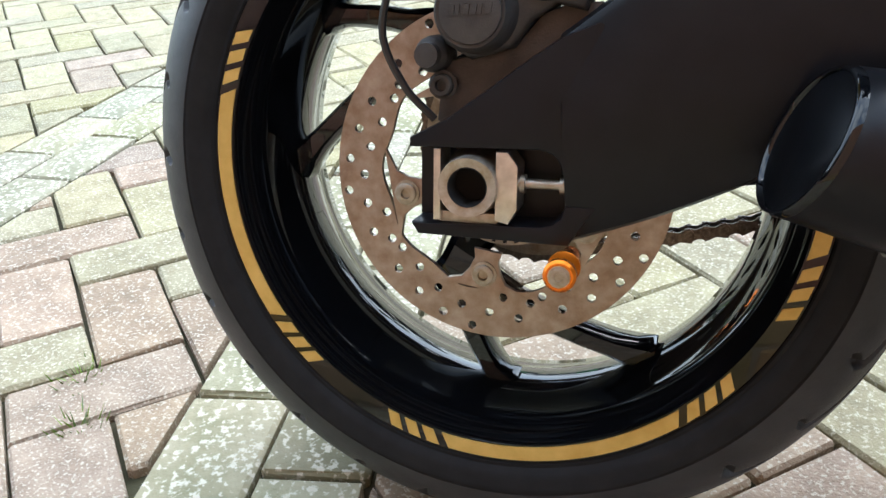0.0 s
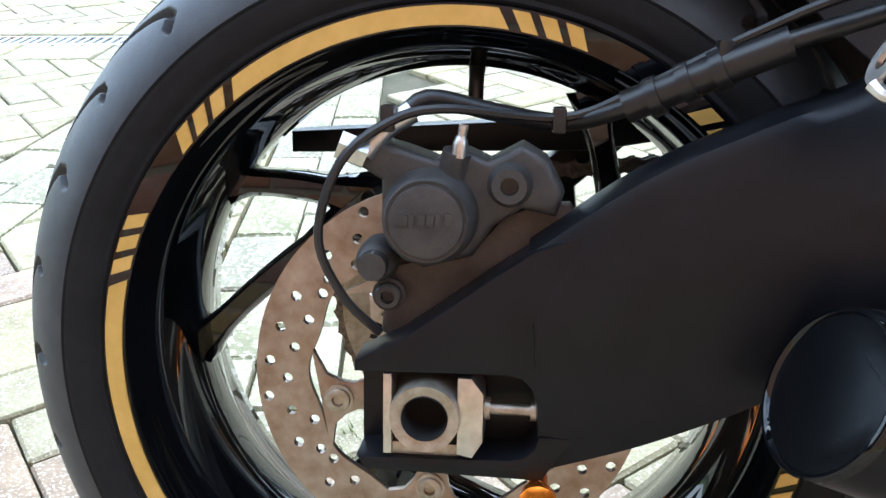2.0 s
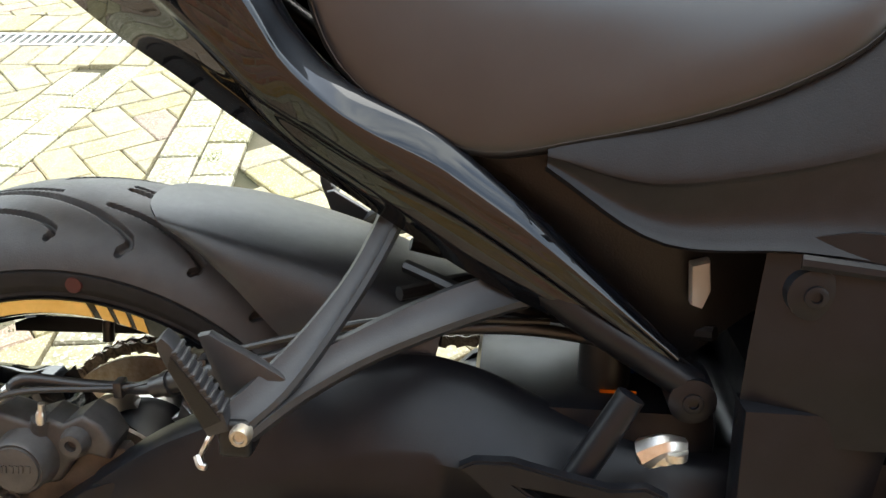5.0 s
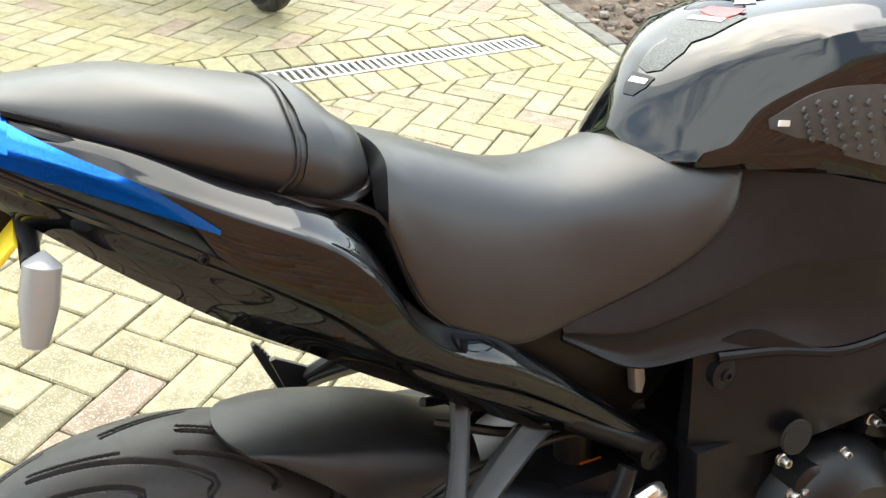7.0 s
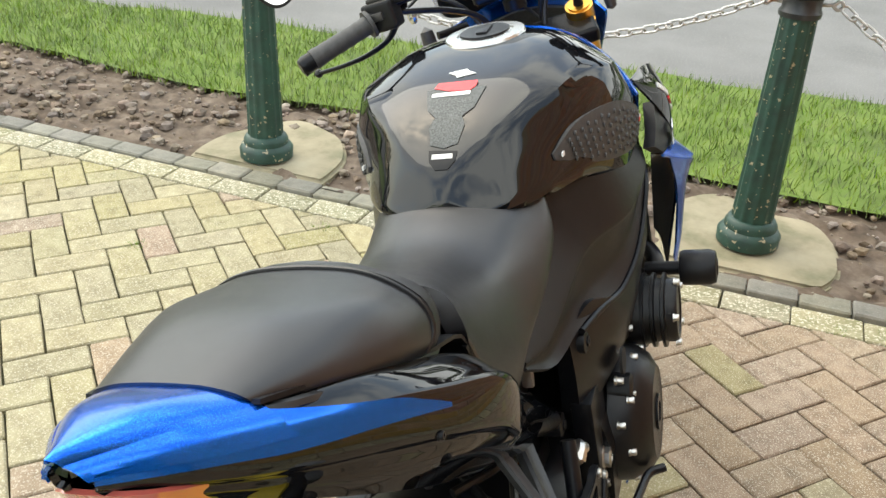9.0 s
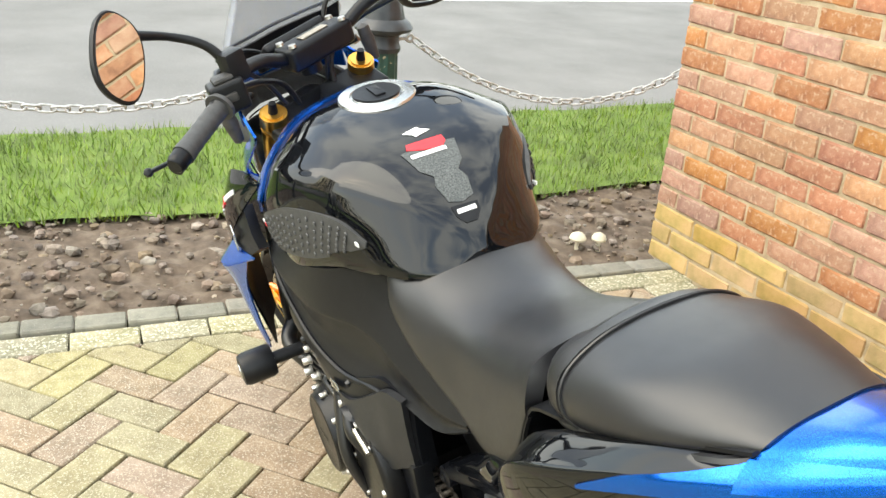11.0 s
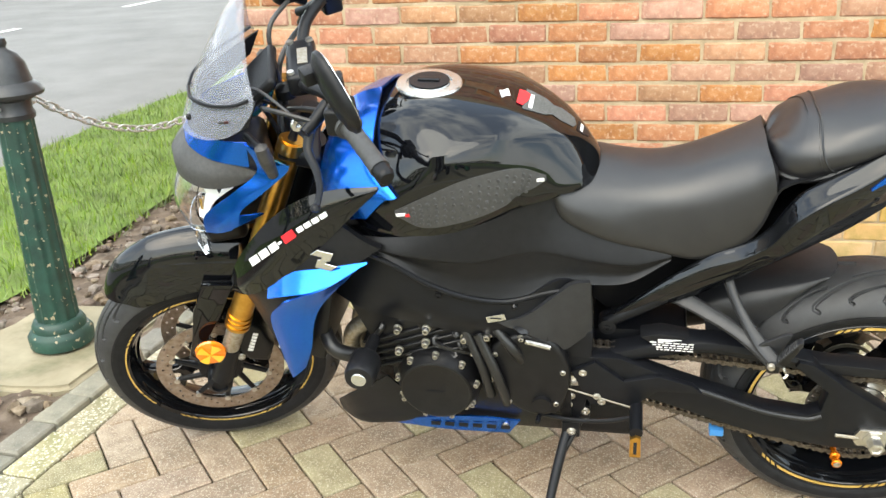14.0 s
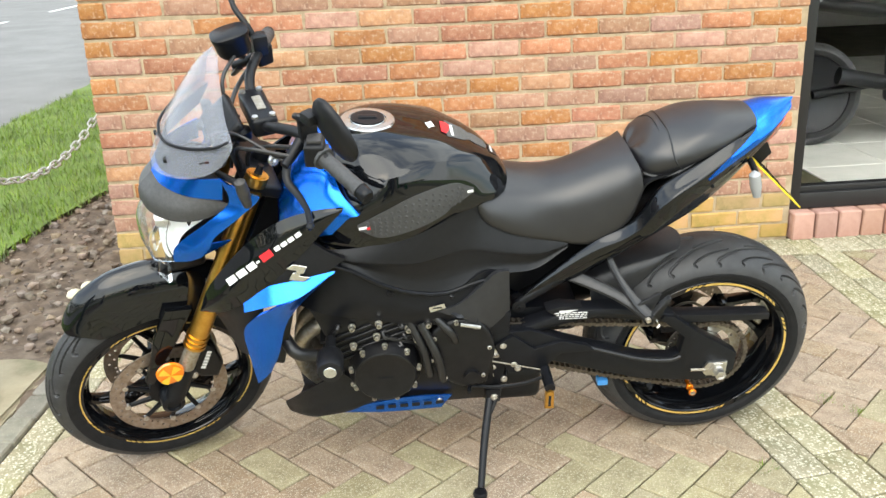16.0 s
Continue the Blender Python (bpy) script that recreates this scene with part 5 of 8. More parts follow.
ex = bp("silencer", slashed(lathe([(0.0405, 0.0), (0.0425, 0.002), (0.0432, 0.012), (0.047, 0.05), (0.052, 0.10), (0.057, 0.16), (0.055, 0.22), (0.045, 0.26), (0.03, 0.29)], 56, "X")), SATIN, "stubby satin black silencer with open end")
bp("silencer_bore", slashed(lathe([(0.0, 0.15), (0.026, 0.15), (0.033, 0.06), (0.0375, 0.006), (0.0392, 0.0)], 56, "X")), ENGINE, "", ex)
bp("silencer_lip", slashed(lathe([(0.0388, 0.003), (0.0388, -0.001), (0.0396, -0.0022), (0.0412, -0.0022), (0.0424, -0.0008), (0.0427, 0.003)], 56, "X")), GLOSS, "thin polished lip", ex)
for a, b in ((0.0, 0.012), (0.018, 0.03)):
    bp("maker_mark", moved(box(a, b, -0.001, 0.001, -0.003, 0.003), Matrix.Translation((0.236, -0.2475, 0.335)) @ Matrix.Rotation(radians(-20), 4, "Y")), ZINC, "", ex)
bp("silencer_strap", moved(lathe([(0.0470, 0.052), (0.0492, 0.052), (0.0500, 0.066), (0.0478, 0.066)], 56, "X", closed=True), Matrix.Translation((0.192, -0.195, 0.369)) @ Matrix.Rotation(radians(10), 4, "Y") @ Matrix.Rotation(radians(-3), 4, "Z")), SATIN, "", ex)
bp("strap_bracket", moved(plate([(-0.006, -0.030), (0.004, -0.030), (0.008, 0.006), (0.004, 0.014), (-0.004, 0.014), (-0.008, 0.006)], -0.002, 0.001, 0.001), Matrix.Translation((0.256, -0.2475, 0.352)) @ Matrix.Rotation(radians(8), 4, "Y") @ Matrix.Rotation(radians(-12), 4, "X")), ALLOY, "bright slotted bracket", ex)
bp("strap_bolt", bolt((0.2565, -0.2470, 0.360), "Y", 0.0055, -0.005), ALLOY, "", ex)
bp("link_pipe", tube([(0.44, -0.17, 0.295), (0.52, -0.13, 0.26), (0.66, -0.10, 0.24), (0.8, -0.05, 0.21), (0.95, 0.0, 0.22)], 0.03, 16), ZINC, "", ex)
bp("collector_box", box(0.45, 0.62, -0.13, 0.10, 0.17, 0.29, 0.03, 3), MATTE, "", ex)

# ---- frame and engine ----
frame_part = bp("main_frame", skin([[(1.09, 0.13, 0.80), (0.955, 0.205, 0.735), (0.868, 0.207, 0.68), (0.768, 0.203, 0.638), (0.69, 0.192, 0.645), (0.625, 0.17, 0.672), (0.562, 0.145, 0.655)],
                              [(1.10, 0.15, 0.70), (0.97, 0.215, 0.655), (0.87, 0.216, 0.615), (0.77, 0.212, 0.59), (0.69, 0.20, 0.588), (0.62, 0.175, 0.59), (0.557, 0.15, 0.59)],
                              [(1.10, 0.16, 0.61), (1.02, 0.205, 0.60), (0.92, 0.205, 0.575), (0.80, 0.20, 0.545), (0.70, 0.19, 0.53), (0.62, 0.168, 0.515), (0.555, 0.15, 0.52)]], 30, 10, 0.03, mirror=True), SATIN, "satin black twin spar frame")
for s in (1, -1):
    bp("pivot_plate", plate([(0.555, 0.54), (0.66, 0.54), (0.648, 0.44), (0.63, 0.36), (0.61, 0.30), (0.575, 0.30), (0.565, 0.36), (0.558, 0.44)], s * 0.135, s * 0.168, 0.006), SATIN, "", frame_part)
    bp("pivot_nut", lathe([(0.0, s * 0.165), (0.021, s * 0.165), (0.021, s * 0.168), (0.016, s * 0.17), (0.016, s * 0.178), (0.008, s * 0.18), (0.007, s * 0.172), (0.0, s * 0.172)], 6, "Y", None, (0.594, 0, 0.415)), ALLOY, "bright swing arm pivot nut", frame_part)
    for x, z, y in ((0.528, 0.524, 0.132), (0.591, 0.626, 0.168)):
        bp("frame_boss", lathe([(0.0, s * (y - 0.04)), (0.019, s * (y - 0.04)), (0.018, s * (y - 0.004)), (0.012, s * (y - 0.002)), (0.0, s * (y - 0.002))], 24, "Y", None, (x, 0, z)), SATIN, "", frame_part)
        bp("frame_bolt", bolt((x, s * (y - 0.003), z), "Y", 0.008, s * 0.004), SATIN, "", frame_part)
    for x, z, y in ((0.60, 0.36, 0.168), (0.625, 0.325, 0.168), (0.86, 0.655, 0.214)):
        bp("frame_bolt", bolt((x, s * y, z), "Y", 0.007, s * 0.004), SATIN if z > 0.5 else ALLOY, "", frame_part)
    # near-black disc on the spar paints in the shade of a round hole
    bp("frame_hole", lathe([(0.0, s * 0.198), (0.021, s * 0.198), (0.021, s * 0.2025), (0.0, s * 0.2025)], 28, "Y", None, (0.665, 0, 0.545)), HOLE_SHADE, "", frame_part)
bp("frame_casting", skin([[(0.745, 0.213, 0.592), (0.69, 0.207, 0.606), (0.630, 0.188, 0.646), (0.597, 0.176, 0.668), (0.562, 0.163, 0.664)], [(0.72, 0.214, 0.580), (0.66, 0.207, 0.560), (0.620, 0.190, 0.560), (0.592, 0.180, 0.590), (0.560, 0.164, 0.60)], [(0.70, 0.210, 0.572), (0.65, 0.200, 0.530), (0.615, 0.186, 0.506), (0.588, 0.176, 0.520), (0.558, 0.162, 0.540)]], 18, 10, 0.012), SHEEN, "dark grey cast frame junction", frame_part)
badge = bp("frame_badge", plate([(0.726, 0.602), (0.730, 0.616), (0.768, 0.606), (0.764, 0.592)], 0.2135, 0.2155), SILVER, "small silver badge on the frame")
bp("badge_bars", box(0.736, 0.758, 0.2156, 0.2162, 0.603, 0.606), ENGINE, "", badge)
bp("subframe_tube", tube([(0.53, 0.115, 0.53), (0.42, 0.115, 0.60), (0.30, 0.105, 0.69), (0.15, 0.09, 0.80)], 0.014, 12), SATIN, "", frame_part)
bp("subframe_tube", tube([(0.53, -0.115, 0.53), (0.42, -0.115, 0.60), (0.30, -0.105, 0.69), (0.15, -0.09, 0.80)], 0.014, 12), SATIN, "", frame_part)
bp("rear_shock", lathe([(0.0, 0), (0.025, 0), (0.03, 0.03), (0.03, 0.16), (0.022, 0.18), (0.022, 0.24), (0.0, 0.24)], 24, "Z", None, (0.50, 0.0, 0.40)), SATIN, "", frame_part)
bm = bmesh.new()
for k in range(8):
    lathe([(0.030, 0), (0.034, 0.004), (0.030, 0.008)], 24, "Z", bm, (0.50, 0.0, 0.44 + k * 0.014), closed=True)
bp("shock_spring", bm, BLUE, "", frame_part)
bp("reservoir", lathe([(0.0, 0), (0.02, 0), (0.022, 0.008), (0.022, 0.055), (0.018, 0.06), (0.0, 0.06)], 20, "Z", None, (0.47, -0.05, 0.485)), CABLE, "", frame_part)
bp("warning_label", box(0.465, 0.495, -0.0735, -0.072, 0.488, 0.503), ORANGE, "orange warning label", frame_part)
bp("fluid_bottle", plate([(0.526, 0.588), (0.523, 0.620), (0.537, 0.624), (0.540, 0.60), (0.535, 0.585)], -0.095, -0.078, 0.004), principled("cloudy_bottle_plastic", (0.32, 0.33, 0.33), 0.4), "white fluid reservoir", frame_part)
for k, (y0, y1) in enumerate(((-0.02, 0.03), (0.02, -0.03), (0.05, 0.06))):
    bp("loom_cable", tube([(0.30, y0 - 0.06, 0.58 + 0.01 * k), (0.38, y1 - 0.05, 0.575), (0.47, y0 - 0.05, 0.545), (0.55, y1 - 0.05, 0.56)], 0.006, 8), CABLE, "", frame_part)

engine = bp("engine", loft([[(x0, s * w, z) for s, w, z in ((1, 0.15, 0.24), (1, 0.175, 0.30), (1, 0.18, 0.42), (1, 0.16, 0.50), (-1, 0.16, 0.50), (-1, 0.18, 0.42), (-1, 0.175, 0.30), (-1, 0.15, 0.24))] for x0 in (0.60, 0.64, 0.80, 0.96, 0.99)]), ENGINE, "black four cylinder engine with bright bolts")
cyl = box(0.80, 1.02, -0.19, 0.19, 0.45, 0.66, 0.02)
bp("cylinder_block", moved(cyl, Matrix.Translation((0.92, 0, 0.5)) @ Matrix.Rotation(radians(20), 4, "Y") @ Matrix.Translation((-0.92, 0, -0.5))), ENGINE, "", engine)
for k in range(5):
    bp("cylinder_fin", moved(box(0.81, 1.035, -0.197, 0.197, 0.47 + k * 0.018, 0.476 + k * 0.018, 0.002, 1), Matrix.Translation((0.92, 0, 0.5)) @ Matrix.Rotation(radians(20), 4, "Y") @ Matrix.Translation((-0.92, 0, -0.5))), ENGINE, "", engine)
cov = bp("generator_cover", lathe([(0.0, 0.17), (0.095, 0.17), (0.093, 0.195), (0.082, 0.215), (0.078, 0.226), (0.074, 0.228), (0.07, 0.226), (0.0, 0.229)], 56, "Y", None, (0.885, 0, 0.405)), ENGINE, "round black generator cover", engine)
bp("cover_bars", box(0.865, 0.905, 0.229, 0.2298, 0.402, 0.408), SATIN, "", cov)
for a in range(0, 360, 40):
    bp("cover_bolt", bolt((0.885 + 0.087 * math.cos(radians(a + 12)), 0.205, 0.405 + 0.087 * math.sin(radians(a + 12))), "Y", 0.0062, 0.014), ALLOY, "", cov)
spc = bp("sprocket_cover", plate([(0.62, 0.34), (0.60, 0.45), (0.63, 0.53), (0.69, 0.555), (0.76, 0.52), (0.775, 0.45), (0.74, 0.37), (0.68, 0.33)], 0.165, 0.205, 0.012, 3, round_=48), ENGINE, "", engine)
for x, z in ((0.63, 0.37), (0.615, 0.46), (0.65, 0.53), (0.70, 0.545), (0.755, 0.50), (0.765, 0.43), (0.73, 0.37)):
    bp("cover_bolt", bolt((x, 0.2, z), "Y", 0.006, 0.009), ALLOY, "", spc)
bp("cover_rib", tube([(0.64, 0.21, 0.53), (0.69, 0.212, 0.545)], 0.005, 8), ALLOY, "", spc)
for p, q in (((0.79, 0.20, 0.55), (0.735, 0.20, 0.36)), ((0.82, 0.19, 0.56), (0.77, 0.20, 0.38)), ((0.76, 0.19, 0.57), (0.70, 0.195, 0.48))):
    bp("engine_hose", tube([p, ((p[0] + q[0]) / 2 - 0.012, p[1] + 0.022, (p[2] + q[2]) / 2), q], 0.011, 10), CABLE, "", engine)
rr = random.Random(21)
for k in range(14):
    x, z = rr.uniform(0.70, 1.0), rr.uniform(0.47, 0.62)
    bp("engine_hose", tube([(x, 0.15, z), (x + rr.uniform(-0.05, 0.05), 0.20, z + rr.uniform(-0.04, 0.04)), (x + rr.uniform(-0.08, 0.08), 0.16, z + rr.uniform(-0.09, 0.02))], rr.uniform(0.004, 0.008), 8), CABLE, "", engine)
for x, z, y in ((0.893, 0.57, 0.235), (0.90, 0.525, 0.225), (0.96, 0.50, 0.225), (0.96, 0.55, 0.215), (0.82, 0.53, 0.21), (0.80, 0.50, 0.215), (0.97, 0.36, 0.2), (0.83, 0.33, 0.2), (0.77, 0.545, 0.215), (0.93, 0.60, 0.21)):
    bp("engine_bolt", bolt((x, y - 0.02, z), "Y", 0.0075, 0.016), ALLOY, "", engine)
bp("spark_boss", lathe([(0.0, 0.18), (0.024, 0.18), (0.022, 0.20), (0.012, 0.205), (0.0, 0.205)], 24, "Y", None, (0.895, 0, 0.57)), ENGINE, "", engine)
bp("gear_lever_boss", lathe([(0.0, 0.17), (0.022, 0.17), (0.02, 0.215), (0.0, 0.215)], 20, "Y", None, (0.66, 0, 0.37)), ENGINE, "", engine)
# right side covers
cl = bp("clutch_cover", lathe([(0.0, -0.17), (0.115, -0.17), (0.112, -0.20), (0.098, -0.222), (0.082, -0.232), (0.076, -0.236), (0.070, -0.234), (0.0, -0.236)], 64, "Y", None, (0.74, 0, 0.395)), ENGINE, "round black clutch cover", engine)
bp("cover_ring", lathe([(0.018, -0.236), (0.03, -0.236), (0.03, -0.239), (0.018, -0.239)], 32, "Y", None, (0.74, 0, 0.395), closed=True), SATIN, "", cl)
for a in range(0, 360, 45):
    bp("cover_bolt", bolt((0.74 + 0.107 * math.cos(radians(a)), -0.20, 0.395 + 0.107 * math.sin(radians(a))), "Y", 0.006, -0.012), ALLOY, "", cl)
st = bp("starter_cover", lathe([(0.0, -0.17), (0.066, -0.17), (0.064, -0.20), (0.056, -0.235), (0.056, -0.262), (0.052, -0.268), (0.044, -0.268), (0.042, -0.265), (0.0, -0.266)], 40, "Y", None, (0.895, 0, 0.50)), ENGINE, "black ribbed cover with small logo bars", engine)
for y in (-0.205, -0.222, -0.24):
    bp("cover_rib", lathe([(0.056, y), (0.066, y - 0.002), (0.066, y - 0.007), (0.056, y - 0.009)], 40, "Y", None, (0.895, 0, 0.50), closed=True), ENGINE, "", st)
for a in (20, 92, 164, 236, 308):
    bp("cover_bolt", bolt((0.895 + 0.056 * math.cos(radians(a)), -0.262, 0.50 + 0.056 * math.sin(radians(a))), "Y", 0.006, -0.010), ALLOY, "", st)
bp("oil_cap", lathe([(0.0, -0.17), (0.027, -0.17), (0.026, -0.205), (0.02, -0.209), (0.0, -0.209)], 24, "Y", None, (0.69, 0, 0.475)), ENGINE, "", engine)
bp("oil_cap_grip", box(0.672, 0.708, -0.214, -0.207, 0.471, 0.479, 0.002), ALLOY, "", engine)
for x, z in ((0.80, 0.52), (0.84, 0.44), (0.66, 0.51), (0.64, 0.44), (0.90, 0.40), (0.86, 0.35), (0.92, 0.565)):
    bp("engine_bolt", bolt((x, -0.185, z), "Y", 0.006, -0.014), ALLOY, "", engine)
for y in (-0.12, -0.04, 0.04, 0.12):
    bp("exhaust_header", tube([(1.02, y, 0.52), (1.09, y, 0.47), (1.10, y * 0.8, 0.36), (1.02, y * 0.6, 0.25), (0.9, y * 0.4, 0.215)], 0.02, 12), ZINC, "", engine)

# radiator and its side panels
rad = bp("radiator", moved(box(-0.018, 0.018, -0.20, 0.20, -0.16, 0.16, 0.006), Matrix.Translation((1.115, 0, 0.61)) @ Matrix.Rotation(radians(-14), 4, "Y")), ENGINE, "black radiator between the side panels")
bm = bmesh.new()
for k in range(26):
    join(bm, moved(box(0.018, 0.021, -0.19, 0.19, -0.15 + k * 0.012, -0.147 + k * 0.012), Matrix.Translation((1.115, 0, 0.61)) @ Matrix.Rotation(radians(-14), 4, "Y")))
bp("radiator_fins", bm, ENGINE, "", rad)["kind"] = "stuff"
for s in (1, -1):
    M = lambda pts: [(x, s * y, z) for x, y, z in pts]
    SHROUD = [M([(1.318, 0.192, 0.632), (1.287, 0.214, 0.705), (1.228, 0.226, 0.782), (1.168, 0.232, 0.842), (1.10, 0.232, 0.886), (1.03, 0.224, 0.903), (0.955, 0.214, 0.904)]),
              M([(1.318, 0.200, 0.634), (1.265, 0.237, 0.688), (1.20, 0.250, 0.750), (1.14, 0.256, 0.805), (1.08, 0.250, 0.848), (1.015, 0.235, 0.880), (0.955, 0.218, 0.900)]),
              M([(1.312, 0.200, 0.630), (1.255, 0.240, 0.655), (1.192, 0.256, 0.690), (1.137, 0.259, 0.735), (1.08, 0.256, 0.784), (1.03, 0.244, 0.830), (0.955, 0.218, 0.897)])]
    sh = bp("black_shroud", skin(SHROUD, 36, 12, 0.005), GLOSS, "gloss black tank side panel with model lettering")
    bp("black_lower_panel", skin([M([(1.308, 0.198, 0.635), (1.24, 0.238, 0.662), (1.17, 0.254, 0.700)]), M([(1.28, 0.20, 0.62), (1.225, 0.238, 0.63), (1.16, 0.262, 0.655)]), M([(1.24, 0.20, 0.50), (1.21, 0.215, 0.49), (1.19, 0.225, 0.44)])], 12, 8, 0.005), MATTE, "", sh)
    bl = bp("blue_shroud", skin([M([(1.205, 0.236, 0.700), (1.146, 0.256, 0.730), (1.07, 0.258, 0.744), (0.985, 0.252, 0.758)]), M([(1.20, 0.272, 0.672), (1.14, 0.292, 0.698), (1.08, 0.288, 0.712), (0.985, 0.255, 0.755)])], 16, 5, 0.004), BLUE, "metallic blue angular side panel")
    bp("blue_lower", skin([M([(1.160, 0.2875, 0.674), (1.12, 0.2935, 0.696), (1.07, 0.2875, 0.713), (1.005, 0.262, 0.744)]), M([(1.210, 0.258, 0.612), (1.175, 0.272, 0.622), (1.135, 0.272, 0.628), (1.100, 0.262, 0.640)]), M([(1.210, 0.247, 0.518), (1.185, 0.257, 0.518), (1.155, 0.257, 0.520), (1.138, 0.251, 0.525)]), M([(1.203, 0.237, 0.425), (1.193, 0.242, 0.436), (1.180, 0.243, 0.448), (1.165, 0.240, 0.462)])], 14, 14, 0.004), BLUE, "", bl)
    lg = bp("logo_panel", skin([M([(1.165, 0.252, 0.73), (1.105, 0.25, 0.80), (1.04, 0.238, 0.838)]), M([(1.15, 0.258, 0.722), (1.07, 0.258, 0.765), (0.99, 0.243, 0.80)]), M([(1.13, 0.258, 0.718), (1.03, 0.255, 0.742), (0.958, 0.242, 0.782)])], 14, 8, 0.02), MATTE, "matte black panel with silver badge")
    bm = bmesh.new()
    for k in (0, 1):
        o = [(-0.026, 0.012), (0.004, 0.026), (0.022, 0.018), (0.0, 0.007), (0.01, 0.001), (-0.012, -0.004)]
        o = [((-1 if k else 1) * a, (-1 if k else 1) * b) for a, b in o]
        join(bm, plate([(a, b) for a, b in o], 0, 0.003, 0.0006, 1))
    bp("silver_badge", moved(bm, Matrix.Translation((1.067, s * 0.262 if s > 0 else -0.265, 0.766)) @ Matrix.Rotation(radians(14), 4, "Y") @ Matrix.Rotation(radians(-5 * s), 4, "Z")), SILVER, "", lg)
    # model lettering as plain bars in white and red, laid on the panel
    G = np.array(rails_grid(SHROUD, 60, 24)).reshape(-1, 3)
    line = spline([(1.232, 0, 0.738), (1.175, 0, 0.782), (1.118, 0, 0.824), (1.048, 0, 0.864)], 101)
    for a, b, w, mat_ in ((0, 12, 0.007, WHITE), (15, 27, 0.007, WHITE), (30, 41, 0.007, WHITE), (43, 47, 0.002, WHITE), (50, 64, 0.008, RED), (68, 74, 0.0045, WHITE), (76, 82, 0.0045, WHITE), (84, 90, 0.0045, WHITE), (92, 98, 0.0045, WHITE)):
        t = Vector(line[b]) - Vector(line[a])
        up = Vector((-t.z, 0, t.x)).normalized() * -w
        bm = bmesh.new()
        vs = []
        for q in (Vector(line[a]) - up, Vector(line[b]) - up, Vector(line[b]) + up, Vector(line[a]) + up):
            near = G[np.argsort((G[:, 0] - q.x) ** 2 + (G[:, 2] - q.z) ** 2)[:3]]
            vs.append(bm.verts.new((q.x, near[:, 1].mean() + s * 0.0028, q.z)))
        r = bmesh.ops.extrude_face_region(bm, geom=[bm.faces.new(vs)])
        bmesh.ops.translate(bm, verts=[q for q in r["geom"] if isinstance(q, bmesh.types.BMVert)], vec=(0, -s * 0.003, 0))
        bp("lettering_bar", bm, mat_, "", sh)
    crash = bp("crash_bobbin", lathe([(0.0, s * 0.20), (0.013, s * 0.20), (0.013, s * 0.262), (0.030, s * 0.264), (0.033, s * 0.272), (0.033, s * 0.318), (0.029, s * 0.328), (0.02, s * 0.330), (0.0, s * 0.330)], 40, "Y", None, (1.015, 0, 0.52)), MATTE, "black nylon crash bobbin")
    bp("bobbin_badge", lathe([(0.0, s * 0.330), (0.016, s * 0.330), (0.015, s * 0.3315), (0.0, s * 0.3315)], 28, "Y", None, (1.015, 0, 0.52)), SILVER if s > 0 else MATTE, "", crash)
    bp("radiator_hose", tube([(1.14, s * 0.17, 0.53), (1.10, s * 0.21, 0.49), (1.03, s * 0.19, 0.46)], 0.017, 12), CABLE, "", rad)

# belly pan
for s in (1, -1):
    M = lambda pts: [(x, s * y, z) for x, y, z in pts]
    pan = bp("belly_pan", skin([M([(1.163, 0.105, 0.240), (1.115, 0.165, 0.315), (1.06, 0.185, 0.362), (1.0, 0.195, 0.41)]), M([(1.160, 0.108, 0.225), (1.10, 0.165, 0.262), (1.02, 0.182, 0.300), (0.94, 0.188, 0.335)]), M([(1.145, 0.108, 0.208), (1.08, 0.155, 0.225), (0.98, 0.168, 0.245), (0.88, 0.17, 0.275)]), M([(1.12, 0.0, 0.20), (1.05, 0.0, 0.20), (0.96, 0.0, 0.205), (0.86, 0.0, 0.21)])], 18, 16, 0.004), MATTE, "matte black and blue belly pan")
    bp("blue_strip", skin([M([(1.055, 0.178, 0.258), (0.963, 0.186, 0.275), (0.843, 0.188, 0.295), (0.712, 0.185, 0.290)]), M([(1.055, 0.174, 0.250), (0.96, 0.178, 0.246), (0.88, 0.178, 0.240), (0.74, 0.172, 0.236)])], 18, 6, 0.004), BLUE, "", pan)
    for k in range(6):
        x = 0.94 - k * 0.032
        bp("strip_bar", moved(box(-0.0105, 0.0105, -0.0012, 0.0012, -0.0045, 0.0045), Matrix.Translation((x - 0.035, s * 0.187, 0.266 + k * 0.0006)) @ Matrix.Rotation(s * radians(14), 4, "X")), ENGINE, "", pan)
    bp("pan_bolt", bolt((0.745, s * 0.182, 0.272), "Y", 0.006, s * 0.004), ALLOY, "", pan)

# side stand
stand = bp("side_stand", tube([(0.598, 0.15, 0.30), (0.63, 0.25, 0.194), (0.652, 0.340, 0.096)], [0.012, 0.011, 0.0095], 12), SATIN, "black side stand resting on the paving")
bp("stand_foot", moved(lathe([(0.0, -0.008), (0.024, -0.008), (0.026, 0.0), (0.022, 0.008), (0.0, 0.01)], 20, "Z"), Matrix.Translation((0.656, 0.356, 0.0905)) @ Matrix.Rotation(math.atan(0.235), 4, "X") @ Matrix.Diagonal((0.75, 0.85, 1, 1))), SATIN, "", stand)
bp("stand_bracket", box(0.56, 0.64, 0.13, 0.165, 0.29, 0.33, 0.006), SATIN, "", stand)
bp("stand_bracket", box(0.58, 0.62, 0.15, 0.19, 0.255, 0.30, 0.006), SATIN, "", stand)
